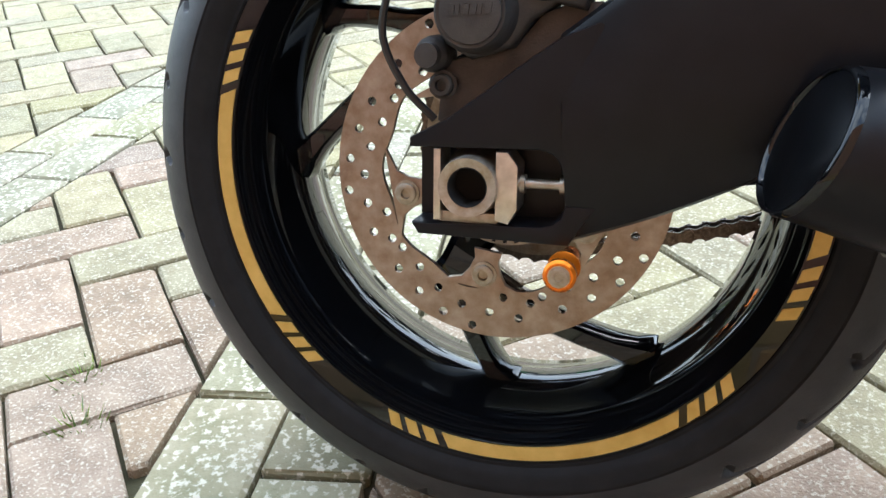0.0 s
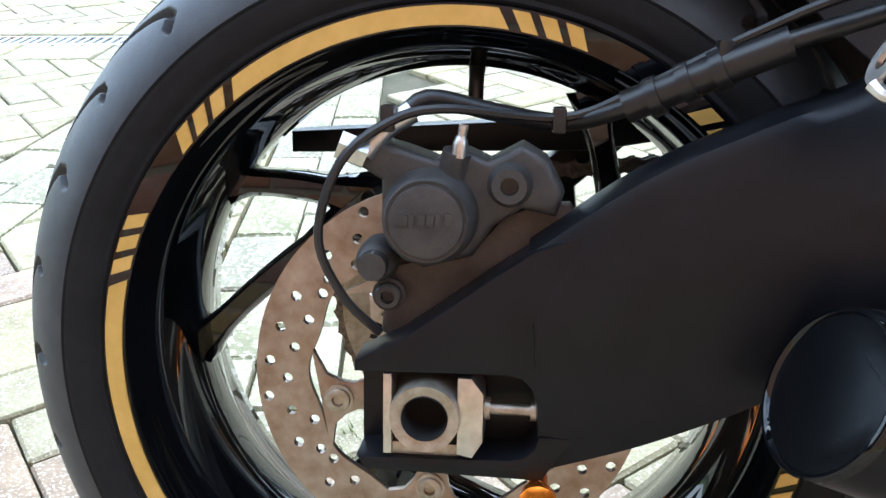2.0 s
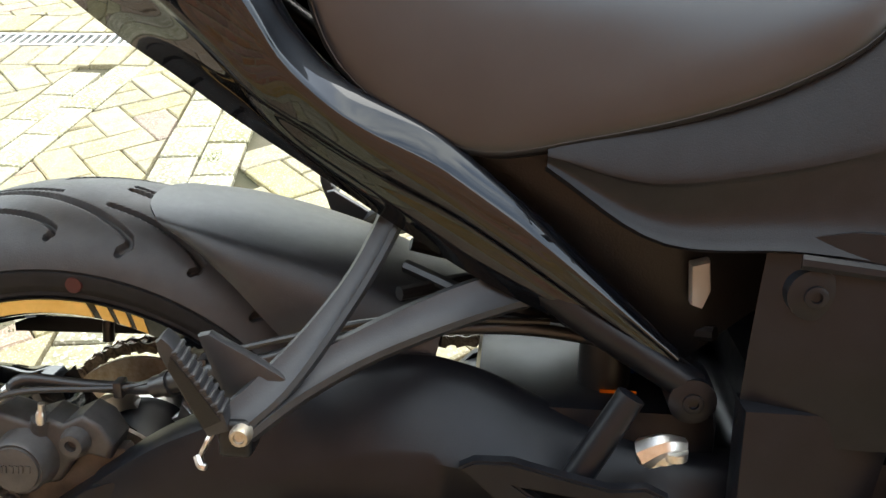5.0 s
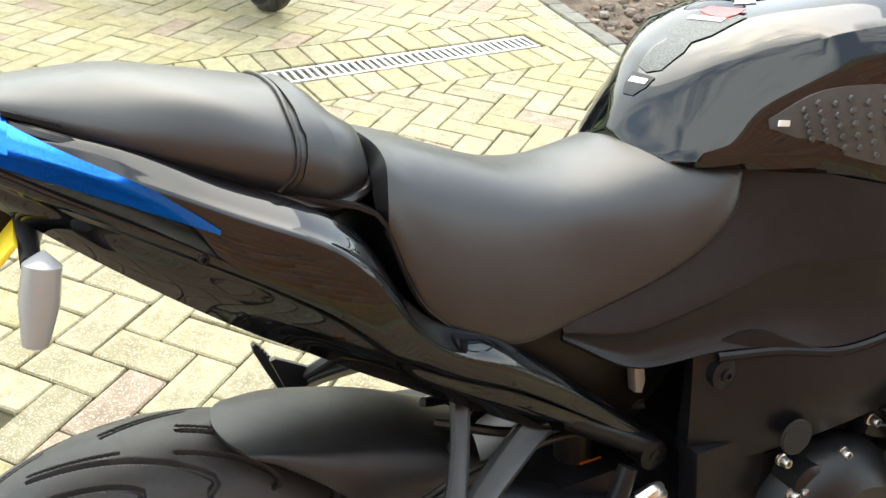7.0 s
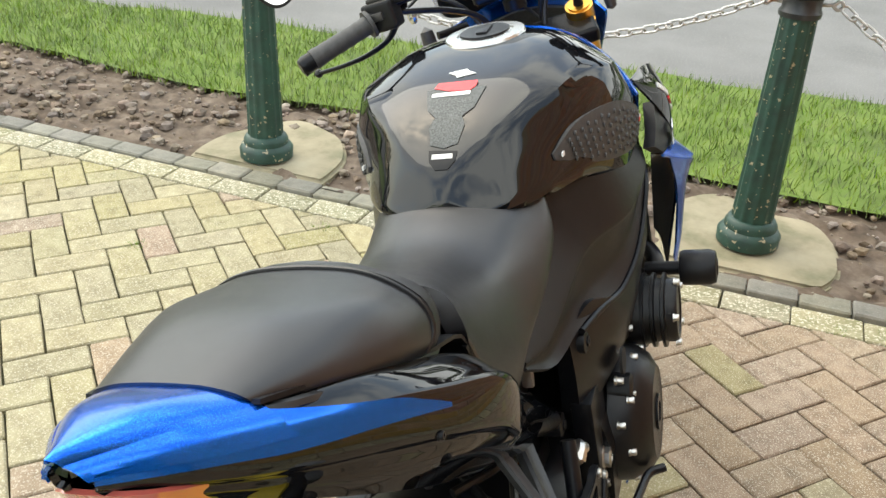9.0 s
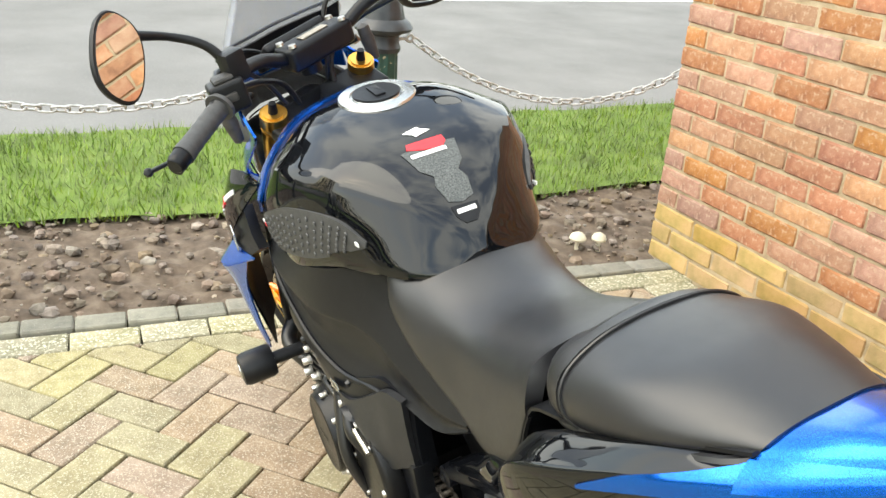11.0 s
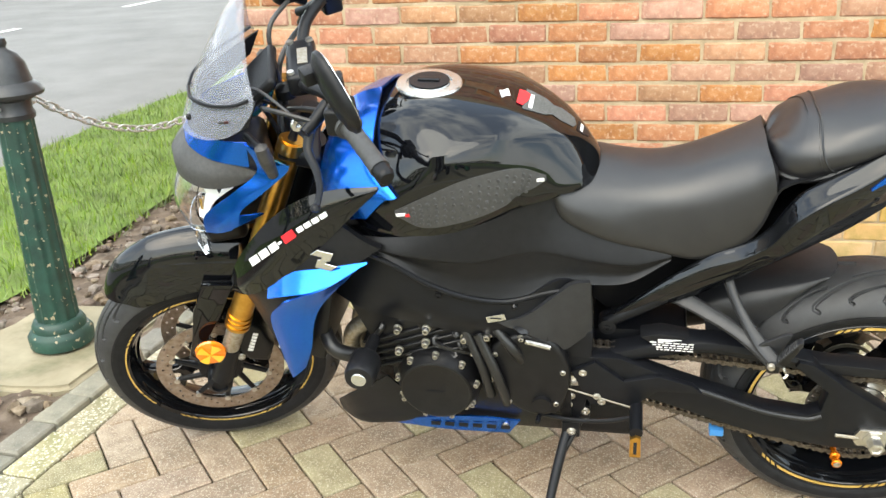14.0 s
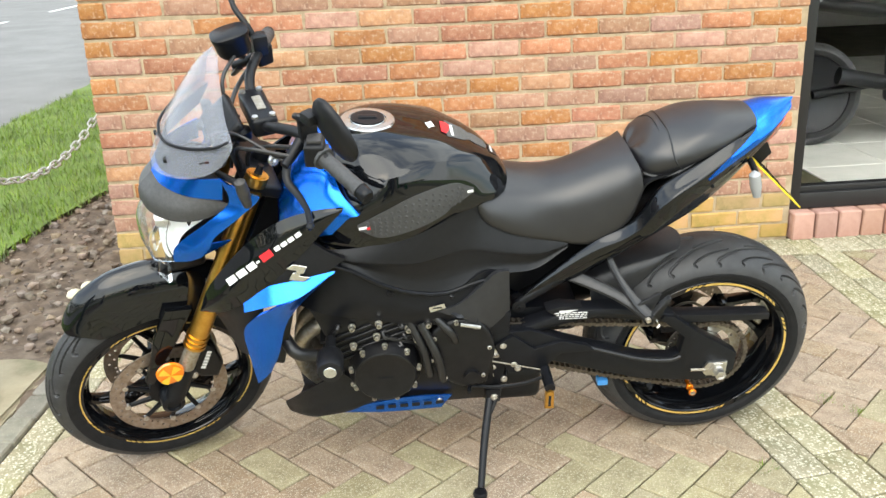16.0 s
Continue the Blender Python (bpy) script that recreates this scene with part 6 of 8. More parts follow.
for x, z in ((0.57, 0.315), (0.63, 0.315), (0.598, 0.275), (0.605, 0.335)):
    bp("stand_bolt", bolt((x, 0.19 if z < 0.3 else 0.165, z), "Y", 0.0085, 0.006), ALLOY, "", stand)
bp("stand_spring", tube([(0.575, 0.175, 0.30), (0.625, 0.225, 0.21)], 0.005, 8), ENGINE, "", stand)

# ---- tank, seat, tail ----
def tank_section(x, top, a, b, c, d):
    """One cross-section: flat top, a crease at b, then the flank."""
    mix = lambda p, q, u: (p[0] + (q[0] - p[0]) * u, p[1] + (q[1] - p[1]) * u)
    half_ = [(0.0, top), a, mix(b, a, 0.07), mix(b, c, 0.08), c, d, (d[0] - 0.03, d[1] - 0.012), (0.0, d[1] - 0.02)]
    pts = half_ + [(-y, z) for y, z in half_[1:-1][::-1]]
    return [(x, y, z) for y, z in closed_spline(pts, 56)]


secs = [tank_section(*q) for q in (
    (0.551, 0.868, (0.006, 0.868), (0.012, 0.866), (0.040, 0.857), (0.054, 0.848)),
    (0.566, 0.893, (0.010, 0.893), (0.020, 0.890), (0.060, 0.868), (0.086, 0.850)),
    (0.586, 0.916, (0.020, 0.916), (0.040, 0.912), (0.082, 0.884), (0.110, 0.850)),
    (0.62, 0.943, (0.036, 0.943), (0.072, 0.938), (0.110, 0.898), (0.134, 0.850)),
    (0.66, 0.966, (0.054, 0.965), (0.104, 0.957), (0.139, 0.905), (0.152, 0.846)),
    (0.72, 0.990, (0.080, 0.988), (0.150, 0.972), (0.178, 0.912), (0.181, 0.838)),
    (0.79, 1.006, (0.108, 1.001), (0.188, 0.972), (0.208, 0.910), (0.206, 0.818)),
    (0.85, 1.015, (0.115, 1.008), (0.203, 0.962), (0.221, 0.900), (0.214, 0.802)),
    (0.90, 1.016, (0.110, 1.008), (0.185, 0.962), (0.222, 0.890), (0.213, 0.792)),
    (0.94, 1.010, (0.100, 1.001), (0.158, 0.962), (0.214, 0.880), (0.209, 0.788)),
    (1.00, 0.985, (0.090, 0.975), (0.140, 0.935), (0.192, 0.862), (0.190, 0.785)),
    (1.05, 0.950, (0.075, 0.940), (0.122, 0.900), (0.160, 0.845), (0.166, 0.788)))]
tank = bp("fuel_tank", loft(secs, 64), GLOSS, "gloss black fuel tank with grip pads and stickers")
cap = bp("filler_cap", lathe([(0.0, 0.0), (0.064, 0.0), (0.066, 0.004), (0.064, 0.008), (0.046, 0.009), (0.044, 0.006), (0.040, 0.006), (0.038, 0.009), (0.0, 0.0095)], 56, "Z"), SILVER, "silver ringed filler cap")
cap.matrix_basis = Matrix.Translation((0.888, 0, 1.012)) @ Matrix.Rotation(radians(-3), 4, "Y")
part("cap_lid", lathe([(0.0, 0.0095), (0.041, 0.0095), (0.040, 0.0125), (0.0, 0.013)], 48, "Z"), SATIN, cap)
part("cap_key_cover", box(-0.022, 0.022, -0.009, 0.009, 0.012, 0.016, 0.002), SATIN, cap)


def on_tank(x, y, lift=0.0):
    """Height of the tank's top at (x, y)."""
    best = None
    for s0, s1 in zip(TANK_S, TANK_S[1:]):
        if s0[0][0] <= x <= s1[0][0]:
            u = (x - s0[0][0]) / (s1[0][0] - s0[0][0])
            zs = []
            for s in (s0, s1):
                h = sorted([(p[1], p[2]) for p in s if p[2] > 0.5 * (s[0][2] + min(q[2] for q in s))])
                zs.append(np.interp(y, [p[0] for p in h], [p[1] for p in h]))
            best = zs[0] * (1 - u) + zs[1] * u
    return best + lift


cols = [spline([s[j] for s in secs], 64) for j in range(56)]
TANK_S = [[cols[j][i] for j in range(56)] for i in range(64)]


def flank(x, z):
    """Half width of the tank's flank at (x, z)."""
    best = 0.0
    for s0, s1 in zip(TANK_S, TANK_S[1:]):
        if s0[0][0] <= x <= s1[0][0]:
            u = (x - s0[0][0]) / (s1[0][0] - s0[0][0])
            ws = []
            for sec in (s0, s1):
                top = max(p[1] for p in sec)
                side_ = sorted([(p[2], p[1]) for p in sec if p[1] > top * 0.5])
                ws.append(np.interp(z, [p[0] for p in side_], [p[1] for p in side_]))
            best = ws[0] * (1 - u) + ws[1] * u
    return best


def tank_sticker(name, outline, material, lift=0.0012, parent=None, label=""):
    """A thin sheet laid over the tank's top inside an outline of (x, y)."""
    bm = bmesh.new()
    top = bm.faces.new([bm.verts.new((x, y, 0)) for x, y in outline])
    bmesh.ops.triangulate(bm, faces=[top])
    for _ in range(3):
        bmesh.ops.subdivide_edges(bm, edges=bm.edges[:], cuts=1, use_grid_fill=True)
    bmesh.ops.triangulate(bm, faces=bm.faces[:])
    for v in bm.verts:
        v.co.z = on_tank(v.co.x, v.co.y, lift)
    bmesh.ops.solidify(bm, geom=bm.faces[:], thickness=0.0008)
    return bp(name, bm, material, label, parent or tank)


tank_sticker("pad", [(0.70, -0.045), (0.705, 0.0), (0.70, 0.045), (0.66, 0.035), (0.645, 0.02), (0.63, 0.026), (0.605, 0.02), (0.600, 0.0), (0.605, -0.02), (0.63, -0.026), (0.645, -0.02), (0.66, -0.035)], CARBON, 0.002, None, "grey carbon look tank pad")
tank_sticker("pad_foot", [(0.596, -0.021), (0.598, 0.021), (0.585, 0.019), (0.576, 0.009), (0.576, -0.009), (0.585, -0.019)], SATIN, 0.002)
tank_sticker("pad_bars", [(0.592, -0.015), (0.592, 0.015), (0.587, 0.015), (0.587, -0.015)], WHITE, 0.0032)
tank_sticker("red_sticker", [(0.713, -0.03), (0.713, 0.03), (0.702, 0.034), (0.694, 0.012), (0.690, -0.02), (0.700, -0.03)], RED, 0.0032)
tank_sticker("white_bar", [(0.690, -0.024), (0.690, 0.034), (0.683, 0.034), (0.683, -0.024)], WHITE, 0.0034)
tank_sticker("white_mark", [(0.750, -0.006), (0.742, 0.022), (0.734, 0.010), (0.738, 0.0), (0.731, -0.014)], WHITE, 0.0015)
tank_sticker("white_mark", [(0.727, 0.006), (0.735, -0.022), (0.743, -0.010), (0.739, 0.0), (0.746, 0.014)], WHITE, 0.0015)
for s in (1, -1):
    rails_ = [[(0.925, s * 0.2215, 0.858), (0.872, s * 0.2225, 0.886), (0.79, s * 0.2075, 0.918), (0.70, s * 0.170, 0.922), (0.648, s * 0.136, 0.893)],
              [(0.925, s * 0.2215, 0.853), (0.87, s * 0.2265, 0.853), (0.79, s * 0.211, 0.878), (0.71, s * 0.180, 0.888), (0.648, s * 0.138, 0.889)],
              [(0.92, s * 0.2205, 0.846), (0.875, s * 0.2235, 0.822), (0.81, s * 0.2115, 0.828), (0.735, s * 0.1865, 0.846), (0.648, s * 0.139, 0.884)]]
    rails_ = [[(x, s * max(abs(y), flank(x, z) + 0.0035), z) for x, y, z in r] for r in rails_]
    kp = bp("knee_pad", skin(rails_, 26, 9, 0.010), PADRUB, "black studded rubber knee pad")
    bm = bmesh.new()
    g = rails_grid(rails_, 40, 19)
    for i in range(4, 35, 2):
        for j in range(3, 16, 3):
            jj = j + (1 if (i // 2) % 2 else 0)
            p = g[i][jj]
            lathe([(0.0042, 0.0), (0.0032, s * 0.0022), (0.0, s * 0.0026)], 8, "Y", bm, tuple(p))
    bp("pad_studs", bm, PADRUB, "", kp)["kind"] = "stuff"
    for u, mm in ((2, WHITE), (4, RED), (37, WHITE)):
        p = g[u][9]
        bp("pad_tag", moved(box(-0.010 if mm is WHITE else -0.004, 0.010 if mm is WHITE else 0.004, -0.001, 0.001, -0.003, 0.003), Matrix.Translation((p[0], p[1] + s * 0.002, p[2])) @ Matrix.Rotation(radians(8), 4, "Y")), mm, "", kp)
    M = lambda pts: [(x, s * y, z) for x, y, z in pts]
    bp("blue_tank_front", skin([M([(0.985, 0.0, 1.010), (0.975, 0.09, 0.998), (0.972, 0.150, 0.965), (0.955, 0.195, 0.925), (0.918, 0.226, 0.888)]), M([(1.03, 0.0, 0.998), (1.018, 0.105, 0.98), (0.995, 0.168, 0.943), (0.972, 0.207, 0.905), (0.926, 0.228, 0.885)]), M([(1.075, 0.0, 0.965), (1.075, 0.10, 0.945), (1.06, 0.160, 0.905), (1.025, 0.205, 0.868), (0.945, 0.225, 0.878)]), M([(1.10, 0.0, 0.90), (1.108, 0.10, 0.880), (1.10, 0.145, 0.858), (1.055, 0.192, 0.822), (0.985, 0.218, 0.835)])], 24, 12, 0.005), BLUE, "metallic blue panel at the tank's front", tank)
    top_rail = [(1.03, 0.192, 0.782), (0.943, 0.212, 0.790), (0.823, 0.210, 0.806), (0.738, 0.186, 0.824), (0.650, 0.128, 0.846), (0.624, 0.118, 0.814), (0.56, 0.119, 0.768), (0.48, 0.118, 0.738), (0.41, 0.122, 0.714)]
    low_rail = [(1.02, 0.206, 0.765), (0.943, 0.222, 0.738), (0.878, 0.221, 0.695), (0.803, 0.214, 0.66), (0.725, 0.198, 0.642), (0.65, 0.178, 0.652), (0.58, 0.16, 0.655), (0.49, 0.142, 0.652), (0.41, 0.126, 0.698)]
    between = lambda u, out: [(a[0] + (b[0] - a[0]) * u, a[1] + (b[1] - a[1]) * u + out * (0.25 if k in (0, 8) else 1), a[2] + (b[2] - a[2]) * u) for k, (a, b) in enumerate(zip(top_rail, low_rail))]
    bp("side_cover", skin([M(top_rail), M(between(0.25, 0.006)), M(between(0.50, 0.010)), M(between(0.56, 0.007)), M(between(0.80, -0.005)), M(between(0.93, -0.003)), M(low_rail)], 44, 30, 0.005), MATTE, "matte black side cover under the tank")
    bp("frame_lip", tube(M([(x, y + 0.002, z - 0.006) for x, y, z in low_rail[:7]]), 0.0055, 8, 40), SATIN, "", frame_part)

SEAT_LOW = [(0.637, 0.122, 0.832), (0.612, 0.134, 0.792), (0.54, 0.134, 0.752), (0.44, 0.126, 0.722), (0.35, 0.129, 0.712), (0.266, 0.131, 0.765), (0.232, 0.125, 0.85)]
SEAT_R = [[(x + 0.004, y - 0.016, z - 0.010) for x, y, z in SEAT_LOW], SEAT_LOW,
          [(0.628, 0.118, 0.845), (0.592, 0.128, 0.815), (0.52, 0.126, 0.785), (0.435, 0.120, 0.764), (0.35, 0.124, 0.770), (0.272, 0.126, 0.815), (0.236, 0.119, 0.880)],
          [(0.612, 0.094, 0.856), (0.562, 0.096, 0.842), (0.49, 0.098, 0.826), (0.42, 0.100, 0.822), (0.345, 0.104, 0.838), (0.278, 0.107, 0.870), (0.242, 0.102, 0.903)],
          [(0.585, 0.050, 0.863), (0.53, 0.052, 0.854), (0.465, 0.054, 0.846), (0.405, 0.058, 0.852), (0.34, 0.064, 0.874), (0.285, 0.066, 0.897), (0.246, 0.063, 0.912)],
          [(0.562, 0, 0.866), (0.515, 0, 0.858), (0.46, 0, 0.851), (0.40, 0, 0.859), (0.34, 0, 0.881), (0.288, 0, 0.902), (0.246, 0, 0.915)]]
SEAT_R += [[(x, -y, z) for x, y, z in r] for r in SEAT_R[:-1][::-1]]
seat = bp("rider_seat", skin(SEAT_R, 40, 55, 0.02), VINYL, "black vinyl rider seat")
for s in (1, -1):
    bp("seat_piping", tube([(x, s * (y - 0.004), z - 0.002) for x, y, z in SEAT_LOW], 0.0035, 6, 36), CABLE, "", seat)
PIL = [[(0.240, 0.012, 0.893), (0.236, 0.045, 0.890), (0.226, 0.092, 0.884), (0.178, 0.113, 0.882), (0.109, 0.117, 0.910), (0.028, 0.102, 0.945), (-0.048, 0.068, 0.976)],
       [(0.243, 0.012, 0.899), (0.239, 0.048, 0.904), (0.224, 0.096, 0.901), (0.175, 0.120, 0.903), (0.103, 0.122, 0.924), (0.028, 0.105, 0.953), (-0.050, 0.068, 0.981)],
       [(0.244, 0.012, 0.903), (0.234, 0.048, 0.925), (0.212, 0.094, 0.928), (0.164, 0.117, 0.930), (0.096, 0.117, 0.947), (0.028, 0.100, 0.966), (-0.052, 0.064, 0.986)],
       [(0.243, 0.010, 0.905), (0.215, 0.043, 0.940), (0.191, 0.080, 0.949), (0.148, 0.098, 0.956), (0.091, 0.097, 0.975), (0.028, 0.082, 0.983), (-0.053, 0.054, 0.991)],
       [(0.243, 0.006, 0.906), (0.200, 0.029, 0.957), (0.176, 0.050, 0.966), (0.140, 0.060, 0.974), (0.086, 0.058, 0.986), (0.028, 0.050, 0.996), (-0.054, 0.033, 0.996)],
       [(0.243, 0.000, 0.907), (0.197, 0.000, 0.962), (0.171, 0.000, 0.971), (0.137, 0.000, 0.979), (0.086, 0.000, 0.990), (0.028, 0.000, 0.999), (-0.055, 0.000, 0.998)]]
PIL = [[(x - 0.006, y * 0.86, z - 0.022) for x, y, z in PIL[0]]] + PIL
PIL = PIL + [[(x, -y, z) for x, y, z in r] for r in PIL[:-1][::-1]]
pil = bp("pillion_seat", skin(PIL, 44, 41, 0.010), VINYL, "black vinyl pillion seat with a strap")
g = np.array(rails_grid(PIL, 120, 41))
lift_ = np.array([(0, 0.0022 * (20 - j) / 20, 0.0026) for j in range(41)])
strap = [[tuple(g[int(a + b * (abs(j - 20) / 20) ** 1.3)][j] + lift_[j]) for j in range(41)] for a, b in ((31, 23), (35, 24.5), (39, 26))]
bp("seat_strap", skin(strap, 41, 7, 0.003), VINYL, "", pil)
bp("pillion_piping", tube([tuple(g[int(41 + 27 * (abs(j - 20) / 20) ** 1.3)][j] + lift_[j] * 0.6) for j in range(1, 40, 3)], 0.0022, 6, 60), CABLE, "", pil)
bp("pillion_base", tube([(x, -y * 0.97, z - 0.006) for x, y, z in PIL[1]] + [(x, y * 0.97, z - 0.006) for x, y, z in PIL[1]][::-1], 0.006, 8, 60), CABLE, "", pil)

TU = [(-0.150, 0.012, 1.003), (-0.10, 0.046, 0.992), (-0.052, 0.070, 0.974), (0.03, 0.104, 0.948), (0.10, 0.121, 0.914), (0.158, 0.134, 0.886), (0.194, 0.139, 0.860), (0.216, 0.140, 0.828), (0.236, 0.138, 0.790), (0.27, 0.135, 0.754), (0.33, 0.131, 0.722), (0.37, 0.128, 0.692), (0.42, 0.126, 0.650), (0.515, 0.118, 0.562)]
TM = [(-0.152, 0.016, 0.995), (-0.10, 0.064, 0.972), (-0.050, 0.094, 0.950), (0.03, 0.132, 0.920), (0.10, 0.160, 0.888), (0.158, 0.178, 0.860), (0.194, 0.180, 0.830), (0.218, 0.175, 0.796), (0.240, 0.167, 0.760), (0.28, 0.156, 0.724), (0.335, 0.148, 0.692), (0.375, 0.142, 0.664), (0.425, 0.136, 0.626), (0.515, 0.122, 0.552)]
TS = [(-0.150, 0.018, 0.984), (-0.096, 0.066, 0.948), (-0.044, 0.096, 0.918), (0.036, 0.134, 0.876), (0.10, 0.162, 0.842), (0.155, 0.176, 0.806), (0.19, 0.176, 0.774), (0.215, 0.170, 0.746), (0.245, 0.156, 0.722), (0.287, 0.150, 0.696), (0.34, 0.145, 0.668), (0.38, 0.140, 0.642), (0.43, 0.134, 0.606), (0.515, 0.122, 0.544)]
TL = [(-0.142, 0.014, 0.968), (-0.09, 0.055, 0.926), (-0.03, 0.084, 0.878), (0.04, 0.112, 0.826), (0.10, 0.126, 0.784), (0.15, 0.130, 0.752), (0.19, 0.130, 0.724), (0.23, 0.129, 0.698), (0.27, 0.128, 0.672), (0.31, 0.126, 0.646), (0.35, 0.124, 0.620), (0.39, 0.122, 0.598), (0.44, 0.120, 0.574), (0.52, 0.115, 0.53)]
for s in (1, -1):
    M = lambda pts: [(x, s * y, z) for x, y, z in pts]
    half_ = lambda a, b, u, o: [(p[0] + (q[0] - p[0]) * u, p[1] + (q[1] - p[1]) * u + o, p[2] + (q[2] - p[2]) * u) for p, q in zip(a, b)]
    rails_ = [M([(x, y - 0.012, z - 0.004) for x, y, z in TU]), M(TU), M(half_(TU, TM, 0.6, 0.004)), M(TM), M(half_(TM, TS, 0.85, -0.001)), M(half_(TS, TL, 0.06, -0.005)), M(half_(TS, TL, 0.5, 0.0)), M(TL)]
    tail = bp("tail_panel", skin(rails_, 64, 36, 0.005), GLOSS, "gloss black tail side panel")
    T = np.array(rails_grid(rails_, 120, 60))
    nrm = np.cross(np.gradient(T, axis=0), np.gradient(T, axis=1))
    nrm /= np.linalg.norm(nrm, axis=2, keepdims=True) + 1e-9
    nrm *= np.sign((nrm[:, :, 1] * s).sum())
    # the blue flash runs from the tail's tip to a point on the flank
    first_, last_ = [], []
    tip = int(np.argmin(np.abs(T[:, 26, 0] - 0.088)))
    for i in range(0, tip + 1, 2):
        u = i / tip
        x = T[i, 20, 0]
        a = 9 + (26 - 9) * min(1, max(0.0, (x + 0.055) / 0.143)) ** 0.8
        b = 30 + (27 - 30) * u
        row = []
        for w in (0.0, 0.5, 1.0):
            j = a + (b - a) * w
            j0 = int(j)
            row.append(T[i, j0] + (T[i, j0 + 1] - T[i, j0]) * (j - j0) + nrm[i, j0] * 0.0022)
        first_.append(row)
    bp("blue_tail_panel", skin([[tuple(r[k]) for r in first_] for k in range(3)], 40, 8, 0.002), BLUE, "metallic blue tail panel", tail)
    bp("tail_bolt", bolt((0.136, s * 0.160, 0.838), "Y", 0.0075, s * 0.006), ALLOY if s > 0 else SATIN, "", tail)
    bp("tail_bolt", bolt((0.07, s * 0.146, 0.862), "Y", 0.004, s * 0.005), SATIN, "", tail)
for s in (1, -1):
    bp("blue_tail_edge", skin([[(-0.046, s * 0.073, 0.976), (-0.10, s * 0.050, 0.996), (-0.158, s * 0.006, 1.009)], [(-0.048, s * 0.087, 0.966), (-0.10, s * 0.061, 0.987), (-0.157, s * 0.012, 1.004)], [(-0.050, s * 0.097, 0.952), (-0.10, s * 0.069, 0.974), (-0.156, s * 0.018, 0.996)]], 16, 7, 0.003), BLUE, "metallic blue edge of the tail tip")
bp("blue_tail_top", skin([[(-0.046, 0.072, 0.975), (-0.10, 0.049, 0.995), (-0.158, 0.006, 1.008)], [(-0.047, 0.060, 0.984), (-0.10, 0.040, 1.004), (-0.160, 0.004, 1.013)], [(-0.048, 0.030, 0.992), (-0.10, 0.022, 1.011), (-0.163, 0.0, 1.018)], [(-0.048, -0.030, 0.992), (-0.10, -0.022, 1.011), (-0.163, -0.0, 1.018)], [(-0.047, -0.060, 0.984), (-0.10, -0.040, 1.004), (-0.160, -0.004, 1.013)], [(-0.046, -0.072, 0.975), (-0.10, -0.049, 0.995), (-0.158, -0.006, 1.008)]], 16, 18, 0.004), BLUE, "metallic blue tail tip")
base = [[(0.50, s * 0.112, 0.735), (0.42, s * 0.116, 0.712), (0.34, s * 0.122, 0.706), (0.275, s * 0.127, 0.752), (0.240, s * 0.127, 0.815), (0.222, s * 0.122, 0.862), (0.15, s * 0.117, 0.890), (0.05, s * 0.106, 0.940), (-0.05, s * 0.075, 0.978)] for s in (1, 0, -1)]
bp("seat_base", skin(base, 30, 8, 0.004), MATTE, "matte black seat base")
# added black sheets stand in for the shade of the open hollow
for s in (1, -1):
    bp("inner_panel", plate([(0.53, 0.535), (0.60, 0.60), (0.60, 0.70), (0.55, 0.745), (0.44, 0.715), (0.33, 0.715), (0.27, 0.75), (0.30, 0.68), (0.42, 0.59)], s * 0.068, s * 0.076, 0.002), ENGINE, "black sheet standing in for the dark hollow under the seat")
bp("under_tail", skin([TL, [(x, 0.0, z - 0.01) for x, y, z in TL], [(x, -y, z) for x, y, z in TL]], 30, 10, 0.004), MATTE, "matte black tail underside")
bp("tail_lamp", skin([[(-0.09, 0.062, 0.945), (-0.138, 0.035, 0.972), (-0.148, 0.0, 0.978), (-0.138, -0.035, 0.972), (-0.09, -0.062, 0.945)], [(-0.08, 0.056, 0.915), (-0.125, 0.032, 0.935), (-0.133, 0.0, 0.938), (-0.125, -0.032, 0.935), (-0.08, -0.056, 0.915)]], 16, 6, 0.004), LENS_RED, "clear red tail lamp lens")
holder = bp("number_plate_holder", plate([(-0.03, 0.90), (-0.09, 0.945), (-0.125, 0.88), (-0.10, 0.85), (-0.06, 0.87)], -0.03, 0.03, 0.004), MATTE, "black plate holder with yellow plate")
npl = bp("number_plate", moved(box(-0.002, 0.002, -0.105, 0.105, -0.092, 0.092, 0.001), Matrix.Translation((-0.124, 0, 0.822)) @ Matrix.Rotation(radians(46), 4, "Y")), PLATE_Y, "yellow rear plate with dark bars", holder)
for i in range(3):
    bp("plate_bar", moved(box(-0.0035, -0.0022, -0.085 + i * 0.06, -0.045 + i * 0.06, 0.01, 0.065), Matrix.Translation((-0.124, 0, 0.822)) @ Matrix.Rotation(radians(46), 4, "Y")), SATIN, "", npl)
    bp("plate_bar", moved(box(-0.0035, -0.0022, -0.085 + i * 0.06, -0.045 + i * 0.06, -0.065, -0.01), Matrix.Translation((-0.124, 0, 0.822)) @ Matrix.Rotation(radians(46), 4, "Y")), SATIN, "", npl)
for s in (1, -1):
    ind = bp("rear_indicator", tube([(-0.05, s * 0.02, 0.895), (-0.05, s * 0.07, 0.885), (-0.050, s * 0.115, 0.872)], 0.008, 10), MATTE, "black rear indicator with clear lens", holder)
    bp("indicator_lens", moved(lathe([(0.0, -0.04), (0.010, -0.034), (0.015, 0.0), (0.014, 0.03), (0.0, 0.042)], 16, "Z"), Matrix.Translation((-0.050, s * 0.125, 0.845)) @ Matrix.Rotation(radians(15), 4, "Y")), LAMP_GREY, "", ind)

